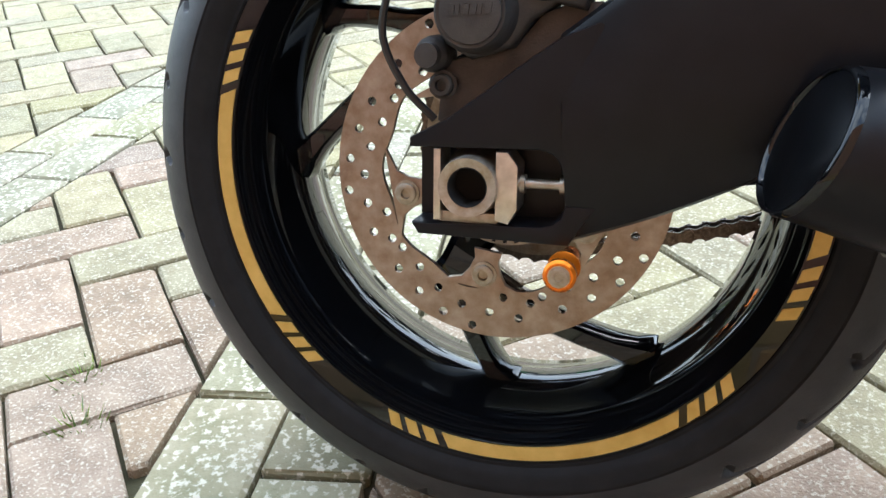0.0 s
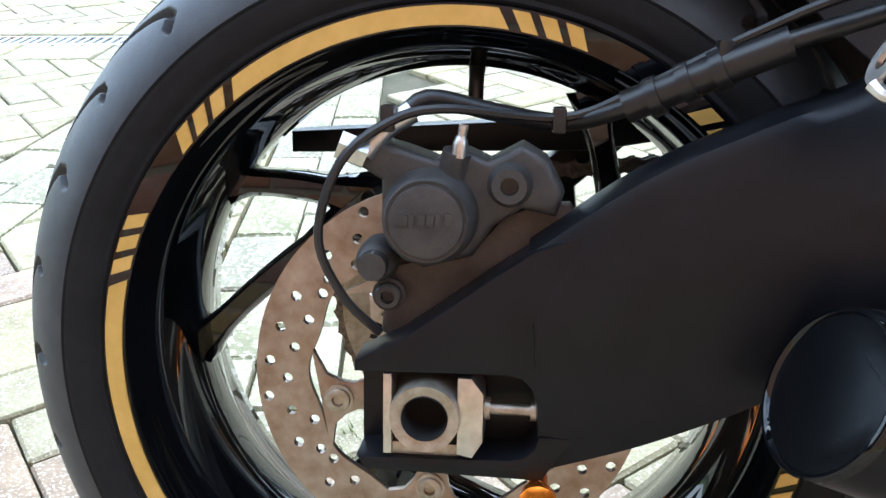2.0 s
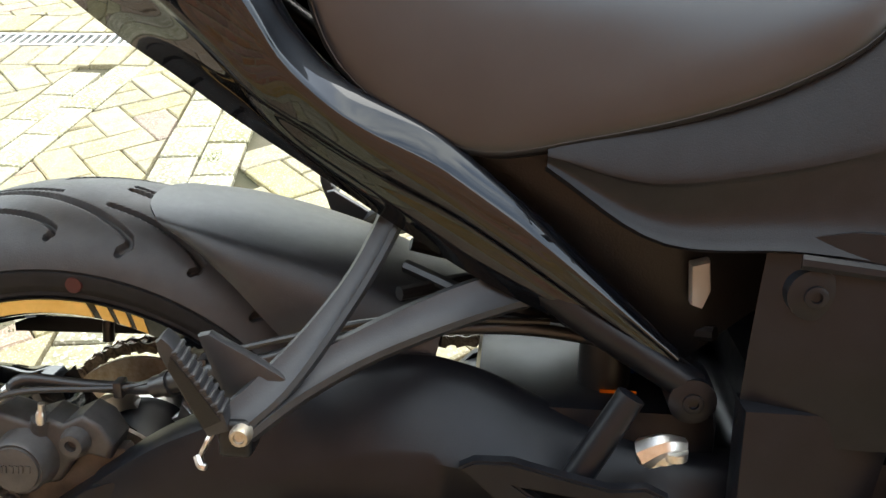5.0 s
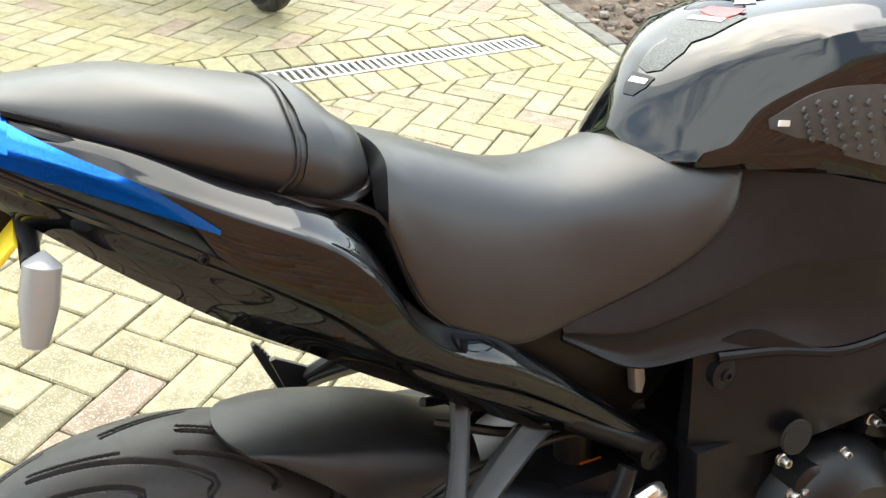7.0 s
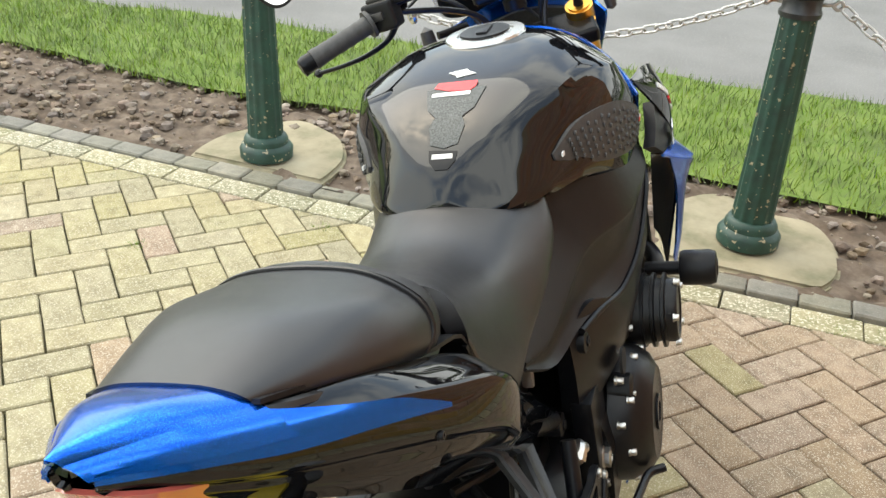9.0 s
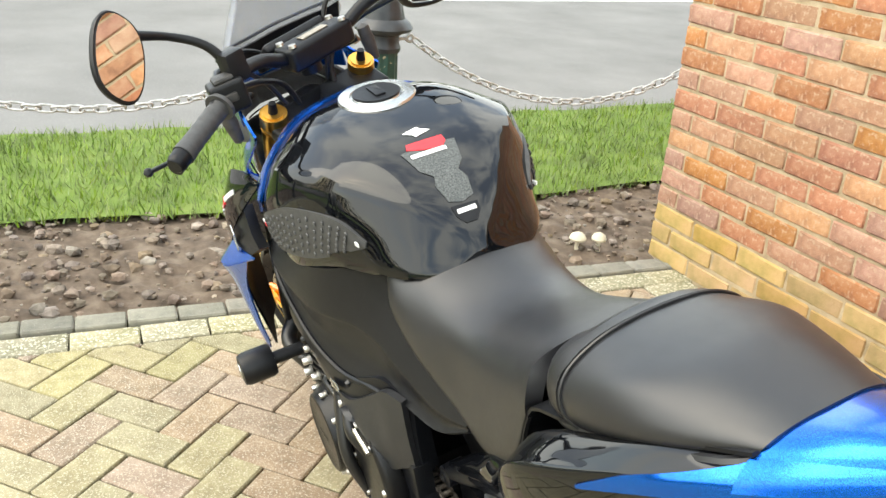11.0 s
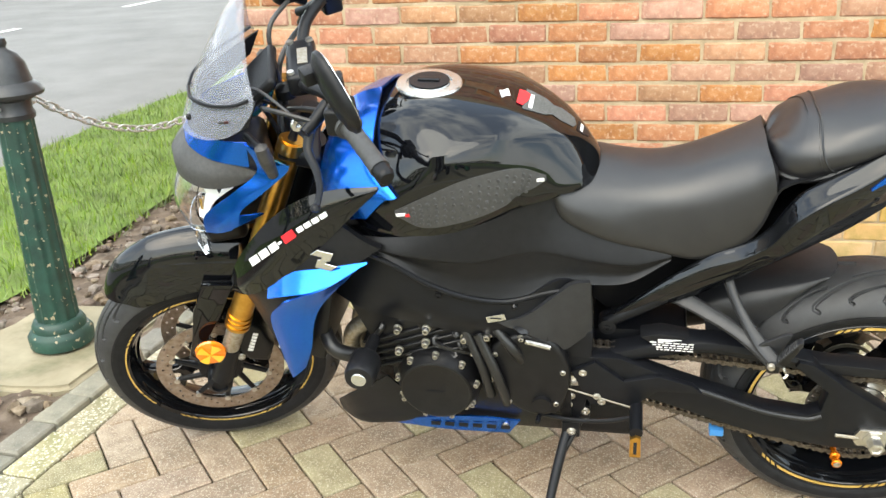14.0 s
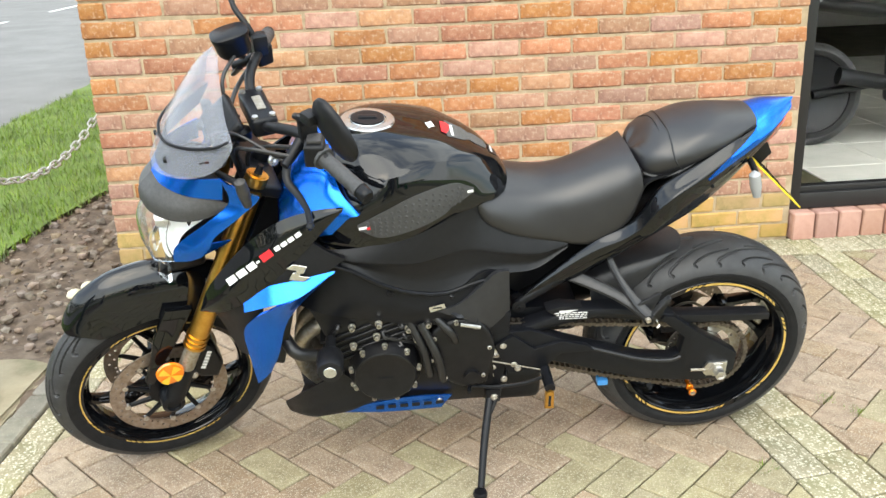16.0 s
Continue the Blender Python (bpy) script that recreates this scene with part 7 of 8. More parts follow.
def square(t, p=2.9):
    """A point of a rounded square outline."""
    c, s = math.cos(t), math.sin(t)
    k = (abs(c) ** p + abs(s) ** p) ** (-1 / p)
    return c * k, s * k


# ---- front end, turned slightly to the left ----
FA = (FX, 0, FZ)
front = sp("front_wheel", rim_mesh(0.050, FA, 0.2315, 0.20), GLOSS, "gloss black cast front wheel with gold rim tape")
sp("tyre", tyre_mesh(0.306, 0.060, FA, 0.2325, TREAD[:2], 12, 900, edge=78), RUBBER, "black road tyre with curved tread grooves", front).data.materials.append(SIDEWALL)
sp("hub", lathe([(0.0, -0.06), (0.03, -0.06), (0.035, -0.04), (0.03, 0.0), (0.035, 0.04), (0.03, 0.06), (0.0, 0.06)], 32, "Y", None, FA), SATIN, "", front)
for a in (95, 215, 335):
    sp("spoke", spoke(FA, a, 0.03, 0.118, 0.018, 0.014, 0.018, 0.014), GLOSS, "", front)
    for turn in (-19, 19):
        sp("spoke", spoke(FA, a, 0.108, 0.206, 0.010, 0.008, 0.013, 0.010, turn), GLOSS, "", front)
stripes(front, FA, 0.2215, 0.2312, (-0.0531, 0.0531), ((-120, -48), (-30, 42), (60, 132), (150, 222)), sp)
for s in (1, -1):
    fd = sp("front_disc", disc_mesh(0.118, 0.155, s * 0.064, FA, turns=12, per=4), STEEL, "worn drilled front brake disc")
    for k in range(10):
        a = radians(36 * k + 10)
        q = a + 0.25
        sp("disc_spider", tube([(FX + 0.05 * math.cos(a), s * 0.060, FZ + 0.05 * math.sin(a)), (FX + 0.119 * math.cos(q), s * 0.062, FZ + 0.119 * math.sin(q))], [0.008, 0.006], 8), SATIN, "", fd)
        sp("disc_button", lathe([(0.0, s * 0.06), (0.0075, s * 0.06), (0.0075, s * 0.070), (0.004, s * 0.071), (0.0, s * 0.068)], 14, "Y", None, (FX + 0.119 * math.cos(q), 0, FZ + 0.119 * math.sin(q))), ALLOY, "", fd)
    sp("disc_carrier", lathe([(0.03, s * 0.055), (0.055, s * 0.055), (0.055, s * 0.066), (0.03, s * 0.066)], 40, "Y", None, FA, closed=True), SATIN, "", fd)
UPF = Vector((-math.sin(radians(25)), 0, math.cos(radians(25))))
for s in (1, -1):
    y = s * 0.114
    base = Vector((FX, y, FZ + 0.0))
    P_ = lambda d: tuple(base + UPF * d)
    fork = sp("fork_leg", tube([P_(0.02), P_(0.13)], [0.026, 0.024], 20), SATIN, "upside down fork with gold tube")
    sp("fork_stanchion", tube([P_(0.10), P_(0.24)], 0.0215, 24), ZINC, "", fork)
    sp("gold_tube", tube([P_(0.205), P_(0.235), P_(0.242), P_(0.25), P_(0.30), P_(0.50), P_(0.70)], 0.0265, 28, 40), GOLD, "gold anodised fork tube", fork)
    for d in (0.206, 0.221, 0.236):
        sp("gold_ring", tube([P_(d), P_(d + 0.009)], 0.0295, 28), GOLD, "", fork)
    sp("fork_cap", tube([P_(0.712), P_(0.737)], [0.0275, 0.0265], 28), GOLD, "", fork)
    sp("fork_cap_top", tube([P_(0.735), P_(0.740)], 0.021, 24), GOLD, "", fork)
    sp("fork_adjuster", tube([P_(0.738), P_(0.762)], [0.010, 0.007], 12), SATIN, "", fork)
    sp("axle_clamp", lathe([(0.0, s * 0.075), (0.03, s * 0.075), (0.032, s * 0.09), (0.03, s * 0.125), (0.020, s * 0.130), (0.018, s * 0.124), (0.010, s * 0.124), (0.0, s * 0.124)], 28, "Y", None, FA), SATIN, "", fork)
    refl = sp("fork_reflector", lathe([(0.0, s * 0.13), (0.034, s * 0.13), (0.036, s * 0.134), (0.034, s * 0.14), (0.0, s * 0.145)], 36, "Y", None, (FX - 0.012, 0, FZ + 0.132)), AMBER, "round amber axle reflector with facet glints painted as yellow sectors", fork)
    if s > 0:
        # all-amber facets: their view-dependent glint is put into the sectors' colour
        for k in range(4):
            bm = bmesh.new()
            c = (FX - 0.012, FZ + 0.132)
            pts = [(c[0], c[1])] + [(c[0] + 0.031 * math.cos(radians(a)), c[1] + 0.031 * math.sin(radians(a))) for a in range(20 + 90 * k, 66 + 90 * k, 5)]
            sp("yellow_sector", plate(pts, 0.1452, 0.1462), AMBER_GLINT, "", refl)
    cal = sp("front_caliper", plate([(FX - 0.085, FZ + 0.055), (FX - 0.06, FZ + 0.115), (FX - 0.075, FZ + 0.175), (FX - 0.11, FZ + 0.185), (FX - 0.135, FZ + 0.15), (FX - 0.15, FZ + 0.085), (FX - 0.13, FZ + 0.04)], s * 0.045, s * 0.112, 0.012, 3), ENGINE, "black radial front caliper with white mark", fork)
    for k in range(6):
        sp("caliper_bar", moved(box(-0.006, 0.006, -0.0008, 0.0008, -0.0035, 0.0035), Matrix.Translation((FX - 0.119 + 0.0045 * k, s * 0.1128, FZ + 0.143 - 0.0098 * k)) @ Matrix.Rotation(radians(-25), 4, "Y")), WHITE, "", cal)
    for dx, dz in ((-0.08, 0.165), (-0.07, 0.075)):
        sp("caliper_bolt", bolt((FX + dx, s * 0.112, FZ + dz), "Y", 0.008, s * 0.006), ALLOY, "", cal)
    # mudguard arm
    sp("mudguard_arm", plate([(FX - 0.038, FZ + 0.315), (FX - 0.104, FZ + 0.30), (FX - 0.052, FZ + 0.208), (FX - 0.005, FZ + 0.14), (FX + 0.035, FZ + 0.07), (FX + 0.053, FZ + 0.085), (FX + 0.025, FZ + 0.16), (FX + 0.005, FZ + 0.23)], s * 0.085, s * 0.104, 0.004), GLOSS, "", fork)
fen = []
for a in np.linspace(52, 124, 22):
    r = np.interp(a, (52, 57.6, 65, 79, 97, 124), (0.338, 0.358, 0.379, 0.397, 0.402, 0.392))
    w = np.interp(a, (52, 55, 62, 75, 124), (0.030, 0.050, 0.066, 0.078, 0.082))
    drop = np.interp(a, (52, 56, 64, 80, 124), (0.012, 0.040, 0.108, 0.125, 0.118))
    fen.append((r, w, drop, math.cos(radians(a)), math.sin(radians(a))))
rails = []
for q in (-1, -0.97, -0.85, -0.5, 0, 0.5, 0.85, 0.97, 1):
    rails.append([(FX + (r - drop * abs(q) ** 2.2) * c, q * w, FZ + (r - drop * abs(q) ** 2.2) * s) for r, w, drop, c, s in fen])
sp("front_mudguard", skin(rails, 30, 19, 0.004), GLOSS, "gloss black front mudguard")
for z, d in ((0.0, 0.70), (0.0, 0.49)):
    c = Vector((FX - 0.012, 0, FZ)) + UPF * d
    b = box(-0.055, 0.03, -0.135, 0.135, -0.016, 0.016, 0.01, 3)
    sp("fork_yoke", moved(b, Matrix.Translation(c) @ Matrix.Rotation(radians(-25), 4, "Y")), SATIN, "satin black fork yoke")
sp("steering_stem", tube([tuple(Vector((FX - 0.05, 0, FZ)) + UPF * 0.45), tuple(Vector((FX - 0.05, 0, FZ)) + UPF * 0.73)], 0.026, 20), SATIN, "")
bp("head_stock", tube([(1.26, 0, 0.70), (1.165, 0, 0.90)], 0.045, 20), SATIN, "")

bars = sp("handlebar", tube([(1.015, -0.395, 1.045), (1.052, -0.30, 1.071), (1.085, -0.20, 1.10), (1.125, -0.13, 1.088), (1.14, -0.07, 1.062), (1.142, 0, 1.058), (1.14, 0.07, 1.062), (1.125, 0.13, 1.088), (1.085, 0.20, 1.10), (1.052, 0.30, 1.071), (1.015, 0.395, 1.045)], 0.0125, 14, 60), MATTE, "black tapered handlebar with rubber grips")
sp("bar_clamp", box(1.112, 1.172, -0.075, 0.075, 1.035, 1.082, 0.012, 3), SATIN, "", bars)
sp("clamp_plate", moved(box(-0.010, 0.010, -0.030, 0.030, -0.001, 0.001), Matrix.Translation((1.138, 0, 1.0835))), ZINC, "", bars)
for y in (-0.06, 0.06):
    for x in (1.122, 1.162):
        sp("clamp_bolt", lathe([(0.0, 0), (0.008, 0), (0.007, 0.005), (0.0, 0.005)], 12, "Z", None, (x, y, 1.082)), ALLOY, "", bars)
for s in (1, -1):
    g0, g1 = np.array((1.064, s * 0.262, 1.077)), np.array((1.021, s * 0.372, 1.056))
    gp_ = [tuple(g0 + (g1 - g0) * u) for u in np.linspace(0, 1, 12)]
    sp("grip", tube(gp_, [0.0185, 0.0165, 0.0172, 0.0165, 0.0172, 0.0165, 0.0172, 0.0165, 0.0172, 0.017, 0.018, 0.0185], 24, 48), PADRUB, "black ribbed rubber grip", bars)
    sp("grip_flange", tube([tuple(g0 - (g1 - g0) * 0.03), tuple(g0 + (g1 - g0) * 0.03)], 0.0255, 24), PADRUB, "", bars)
    sp("bar_end", tube([tuple(g0 + (g1 - g0) * 1.0), tuple(g0 + (g1 - g0) * 1.18), tuple(g0 + (g1 - g0) * 1.22)], [0.0165, 0.0165, 0.012], 24), SATIN, "", bars)
    sw = sp("switch_box", moved(box(-0.022, 0.022, -0.03, 0.03, -0.026, 0.028, 0.008, 3), Matrix.Translation(tuple(g0 - (g1 - g0) * 0.25)) @ Matrix.Rotation(radians(-s * 20), 4, "Z")), MATTE, "black handlebar switch box", bars)
    sp("switch_top", moved(box(-0.016, 0.016, -0.018, 0.018, 0.026, 0.036, 0.005), Matrix.Translation(tuple(g0 - (g1 - g0) * 0.25)) @ Matrix.Rotation(radians(-s * 20), 4, "Z")), RED if s < 0 else GREYCAST, "", sw)
    sp("switch_rocker", moved(box(-0.03, -0.02, -0.012, 0.012, -0.004, 0.010, 0.003), Matrix.Translation(tuple(g0 - (g1 - g0) * 0.25)) @ Matrix.Rotation(radians(-s * 20), 4, "Z")), GREYCAST, "", sw)
    sp("lever_perch", tube([(1.095, s * 0.20, 1.09), (1.125, s * 0.22, 1.07), (1.145, s * 0.235, 1.06)], [0.014, 0.012, 0.010], 12), SATIN, "", bars)
    lv = sp("hand_lever", tube([(1.132, s * 0.215, 1.062), (1.145, s * 0.245, 1.030), (1.134, s * 0.29, 1.016), (1.130, s * 0.34, 1.012), (1.138, s * 0.390, 1.012)], [0.011, 0.009, 0.008, 0.007, 0.007], 10, flat=((0, 0, 1), 0.6)), SATIN, "black hand lever", bars)
    sp("lever_ball", lathe([(0.0, -0.009), (0.006, -0.006), (0.009, 0.0), (0.006, 0.006), (0.0, 0.009)], 14, "Z", None, (1.140, s * 0.394, 1.012)), SATIN, "", lv)
    # the mirror's frame: its back, the long way and the short way across
    MIR_N, MIR_A = Vector((-0.917, -0.349, 0.1865)), Vector((-0.389, 0.704, -0.594))
    MIR_B = MIR_N.cross(MIR_A)
    MIR = Matrix.Translation((1.066, s * 0.379, 1.2205)) @ Matrix.Diagonal((1, s, 1, 1)) @ Matrix((-MIR_N, MIR_A, -MIR_B)).transposed().to_4x4()
    oval = lambda d, k, e=0.0: [(d, (0.068 - e) * square(t, 2.5)[0] * k, (0.047 - e) * square(t, 2.5)[1] * k - 0.012 * math.cos(t) * k) for t in np.linspace(0, 2 * math.pi, 41)[:-1]]
    mir = sp("mirror", moved(loft([oval(-0.003, 0.97), oval(0.0, 1.0), oval(0.006, 0.985), oval(0.013, 0.86), oval(0.018, 0.55), oval(0.020, 0.15)]), MIR), MATTE, "black mirror on a thin stem", bars)
    sp("mirror_glass", moved(loft([oval(-0.0045, 1.0, 0.005), oval(-0.003, 1.0, 0.005)]), MIR), MIRROR, "", mir)
    sp("mirror_stem", tube([(1.082, s * 0.205, 1.115), (1.10, s * 0.225, 1.165), (1.118, s * 0.27, 1.20), (1.112, s * 0.335, 1.232)], [0.010, 0.008, 0.007, 0.009], 10), MATTE, "", mir)
    sp("mirror_hinge", moved(box(-0.014, 0.014, -0.016, 0.016, -0.012, 0.012, 0.005), Matrix.Translation((1.106, s * 0.342, 1.236)) @ Matrix.Rotation(radians(s * 20), 4, "Z")), MATTE, "", mir)
    sp("mirror_clamp", box(1.060, 1.098, s * 0.185, s * 0.222, 1.095, 1.148, 0.006), MATTE, "", mir)
    fi = sp("front_indicator", tube([(1.27, s * 0.10, 0.985), (1.24, s * 0.16, 0.99)], 0.008, 10), MATTE, "black front indicator")
    sp("indicator_body", moved(lathe([(0.0, -0.045), (0.010, -0.04), (0.015, 0.0), (0.013, 0.03), (0.0, 0.04)], 16, "Z"), Matrix.Translation((1.232, s * 0.180, 0.976)) @ Matrix.Rotation(radians(8), 4, "Y")), GREYCAST, "", fi)
sp("brake_fluid_reservoir", moved(loft([[(a, b, z) for a, b in closed_spline([(0.035 * k, 0.028 * k), (-0.035 * k, 0.028 * k), (-0.035 * k, -0.028 * k), (0.035 * k, -0.028 * k)], 24)] for z, k in ((-0.03, 0.8), (-0.02, 0.95), (0.012, 1.0), (0.016, 1.06), (0.026, 1.06), (0.029, 0.95))]), Matrix.Translation((1.15, -0.175, 1.155)) @ Matrix.Rotation(radians(10), 4, "Y")), SATIN, "", bars)
sp("reservoir_stem", tube([(1.15, -0.175, 1.13), (1.125, -0.20, 1.10)], 0.01, 8), SATIN, "", bars)
for k, (pts, r) in enumerate((([(1.15, -0.15, 1.135), (1.20, -0.09, 1.10), (1.20, -0.05, 1.00), (1.22, -0.03, 0.90)], 0.005), ([(1.13, 0.225, 1.075), (1.21, 0.17, 1.08), (1.22, 0.09, 1.02), (1.20, 0.05, 0.90)], 0.005), ([(1.09, 0.215, 1.08), (1.16, 0.12, 1.04), (1.19, 0.06, 0.99), (1.19, 0.04, 0.88)], 0.006), ([(1.09, -0.215, 1.08), (1.17, -0.12, 1.05), (1.20, -0.06, 1.0), (1.18, -0.03, 0.88)], 0.006), ([(1.14, 0.22, 1.06), (1.22, 0.12, 1.09), (1.26, 0.02, 1.03), (1.22, -0.05, 0.95)], 0.0035))):
    sp("control_cable", tube(pts, r, 8), CABLE, "", bars)
sp("ignition_lock", lathe([(0.0, 0), (0.022, 0), (0.022, 0.02), (0.012, 0.024), (0.0, 0.024)], 20, "Z", None, (1.185, 0.0, 1.0)), SATIN, "", bars)
sp("cable_adjuster", moved(lathe([(0.005, -0.004), (0.013, -0.004), (0.014, 0.0), (0.013, 0.004), (0.005, 0.004)], 24, "Y", closed=True), Matrix.Translation((1.158, 0.192, 1.052)) @ Matrix.Rotation(radians(25), 4, "Z")), SILVER, "bright cable adjuster wheel", bars)
sp("lever_screw", lathe([(0.0, 0.0), (0.008, 0.0), (0.007, 0.005), (0.0, 0.006)], 16, "Z", None, (1.125, 0.222, 1.072)), ALLOY, "", bars)

# instruments, lamp unit, screen
DASH_AT = Matrix.Translation((1.228, 0, 1.05)) @ Matrix.Rotation(radians(-52), 4, "Y") @ Matrix.Scale(0.86, 4)
dash = sp("instrument_panel", moved(box(-0.012, 0.014, -0.085, 0.085, -0.05, 0.05, 0.012, 3), DASH_AT), MATTE, "black instrument panel with grey display")
sp("display", moved(box(-0.0135, -0.012, -0.068, 0.068, -0.036, 0.036), DASH_AT), principled("grey_display", (0.10, 0.105, 0.09), 0.15, coat=0.6), "", dash)
for y, mm in ((0.055, GREEN_PAINT), (0.045, ORANGE)):
    sp("warning_lamp", moved(box(-0.0145, -0.0135, y - 0.003, y + 0.003, 0.02, 0.026), DASH_AT), mm, "", dash)
bm = bmesh.new()
for i in range(4):
    join(bm, moved(box(-0.0145, -0.0135, -0.045 + i * 0.02, -0.033 + i * 0.02, -0.015, 0.012), DASH_AT))
sp("display_bars", bm, ENGINE, "", dash)

LAMP_DROP = Matrix.Translation((0, 0, -0.048))
lampu = sp("headlamp", moved(skin([[(1.395, 0.075, 0.922), (1.43, 0.045, 0.93), (1.438, 0.0, 0.932), (1.43, -0.045, 0.93), (1.395, -0.075, 0.922)], [(1.415, 0.092, 0.865), (1.458, 0.055, 0.865), (1.466, 0.0, 0.865), (1.458, -0.055, 0.865), (1.415, -0.092, 0.865)], [(1.405, 0.090, 0.80), (1.448, 0.052, 0.79), (1.456, 0.0, 0.788), (1.448, -0.052, 0.79), (1.405, -0.090, 0.80)]], 20, 12, 0.004), LAMP_DROP), LENS, "clear glass headlamp with bright reflector")
sp("reflector", skin([[(1.322, 0.108, 0.872), (1.385, 0.082, 0.876), (1.412, 0.045, 0.882), (1.420, 0.0, 0.884), (1.412, -0.045, 0.882), (1.385, -0.082, 0.876), (1.322, -0.108, 0.872)], [(1.375, 0.096, 0.832), (1.390, 0.080, 0.826), (1.39, 0.045, 0.82), (1.392, 0.0, 0.82), (1.39, -0.045, 0.82), (1.390, -0.080, 0.826), (1.375, -0.096, 0.832)], [(1.398, 0.092, 0.786), (1.412, 0.078, 0.762), (1.420, 0.04, 0.752), (1.422, 0.0, 0.750), (1.420, -0.04, 0.752), (1.412, -0.078, 0.762), (1.398, -0.092, 0.786)]], 30, 14, 0.003), principled("bright_reflector", (0.90, 0.90, 0.89), 0.3, metal=0.1), "", lampu)
sp("lamp_bulb", moved(lathe([(0.0, 0.0), (0.02, 0.0), (0.022, 0.03), (0.015, 0.05), (0.0, 0.05)], 20, "X", None, (1.375, 0, 0.865)), LAMP_DROP), ALLOY, "", lampu)
for s in (1, -1):
    M = lambda pts: [(x, s * y, z) for x, y, z in pts]
    BROW = M([(1.405, 0.0, 0.962), (1.392, 0.06, 0.957), (1.345, 0.108, 0.945), (1.300, 0.127, 0.938), (1.255, 0.134, 0.914)])
    sp("lamp_brow", skin([BROW, M([(1.440, 0.0, 0.928), (1.425, 0.06, 0.923), (1.375, 0.113, 0.917), (1.315, 0.134, 0.914), (1.255, 0.136, 0.912)]), M([(1.446, 0.0, 0.893), (1.430, 0.06, 0.889), (1.385, 0.112, 0.887), (1.325, 0.132, 0.890), (1.255, 0.135, 0.909)])], 24, 9, 0.006), PADRUB, "grey-black plastic lamp brow", lampu)
    sp("blue_cowl_top", skin([M([(1.382, 0.0, 0.998), (1.368, 0.06, 0.996), (1.325, 0.108, 0.990), (1.268, 0.138, 0.992)]), M([(1.406, 0.0, 0.9635), (1.393, 0.061, 0.9585), (1.346, 0.110, 0.9465), (1.275, 0.138, 0.936)])], 18, 7, 0.004), BLUE, "metallic blue lamp cowl", lampu)
    sp("blue_cowl_side", skin([M([(1.272, 0.139, 0.990), (1.235, 0.152, 0.962), (1.196, 0.165, 0.940)]), M([(1.262, 0.137, 0.925), (1.232, 0.156, 0.918), (1.206, 0.164, 0.925)]), M([(1.318, 0.134, 0.880), (1.286, 0.150, 0.880), (1.258, 0.158, 0.884)]), M([(1.372, 0.118, 0.838), (1.338, 0.140, 0.838), (1.310, 0.152, 0.845)]), M([(1.402, 0.106, 0.803), (1.360, 0.136, 0.806), (1.325, 0.148, 0.816)]), M([(1.408, 0.100, 0.762), (1.375, 0.124, 0.772), (1.345, 0.138, 0.786)])], 14, 26, 0.005), BLUE, "", lampu)
    sp("cowl_fin", skin([M([(1.335, 0.146, 0.826), (1.305, 0.148, 0.826), (1.272, 0.147, 0.823)]), M([(1.345, 0.138, 0.788), (1.315, 0.144, 0.803), (1.272, 0.147, 0.8215)])], 10, 5, 0.004), BLUE, "", lampu)
    sp("side_lamp", moved(skin([M([(1.44, 0.05, 0.79), (1.425, 0.085, 0.785)]), M([(1.448, 0.045, 0.74), (1.43, 0.085, 0.735)])], 5, 6, 0.01), LAMP_DROP), LENS, "", lampu)
sp("lamp_back", moved(box(1.25, 1.37, -0.10, 0.10, 0.80, 0.96, 0.03, 3), LAMP_DROP), MATTE, "", lampu)
sp("lamp_chin", moved(box(1.33, 1.42, -0.07, 0.07, 0.745, 0.80, 0.02, 3), LAMP_DROP), MATTE, "", lampu)
lampu.visible_shadow = False
SCREEN = [[(1.402, 0, 0.985), (1.393, 0.05, 0.986), (1.355, 0.105, 0.995), (1.305, 0.138, 1.010), (1.268, 0.148, 1.030)],
          [(1.364, 0, 1.060), (1.354, 0.055, 1.061), (1.316, 0.105, 1.063), (1.270, 0.136, 1.066), (1.236, 0.146, 1.072)],
          [(1.302, 0, 1.150), (1.293, 0.050, 1.148), (1.270, 0.082, 1.141), (1.250, 0.100, 1.132), (1.235, 0.106, 1.120)],
          [(1.260, 0, 1.203), (1.254, 0.030, 1.203), (1.243, 0.050, 1.199), (1.234, 0.062, 1.190), (1.228, 0.067, 1.180)],
          [(1.220, 0, 1.236), (1.219, 0.014, 1.236), (1.218, 0.025, 1.232), (1.219, 0.032, 1.225), (1.221, 0.036, 1.214)]]
both = lambda r: [(x, -y, z) for x, y, z in r[:0:-1]] + r
scr = sp("fly_screen", skin([both(r) for r in SCREEN], 36, 26, 0.003), SMOKE, "smoked clear plastic fly screen")
scr.visible_shadow = False
inset = lambda r, k: [(x - k, y * 0.965, z) for x, y, z in r]
sp("screen_mount", skin([both(inset(SCREEN[0], 0.012)), both(inset([(1.370, 0, 1.048), (1.358, 0.054, 1.052), (1.318, 0.105, 1.060), (1.272, 0.135, 1.070), (1.240, 0.144, 1.082)], 0.013))], 36, 8, 0.004), MATTE, "", scr)
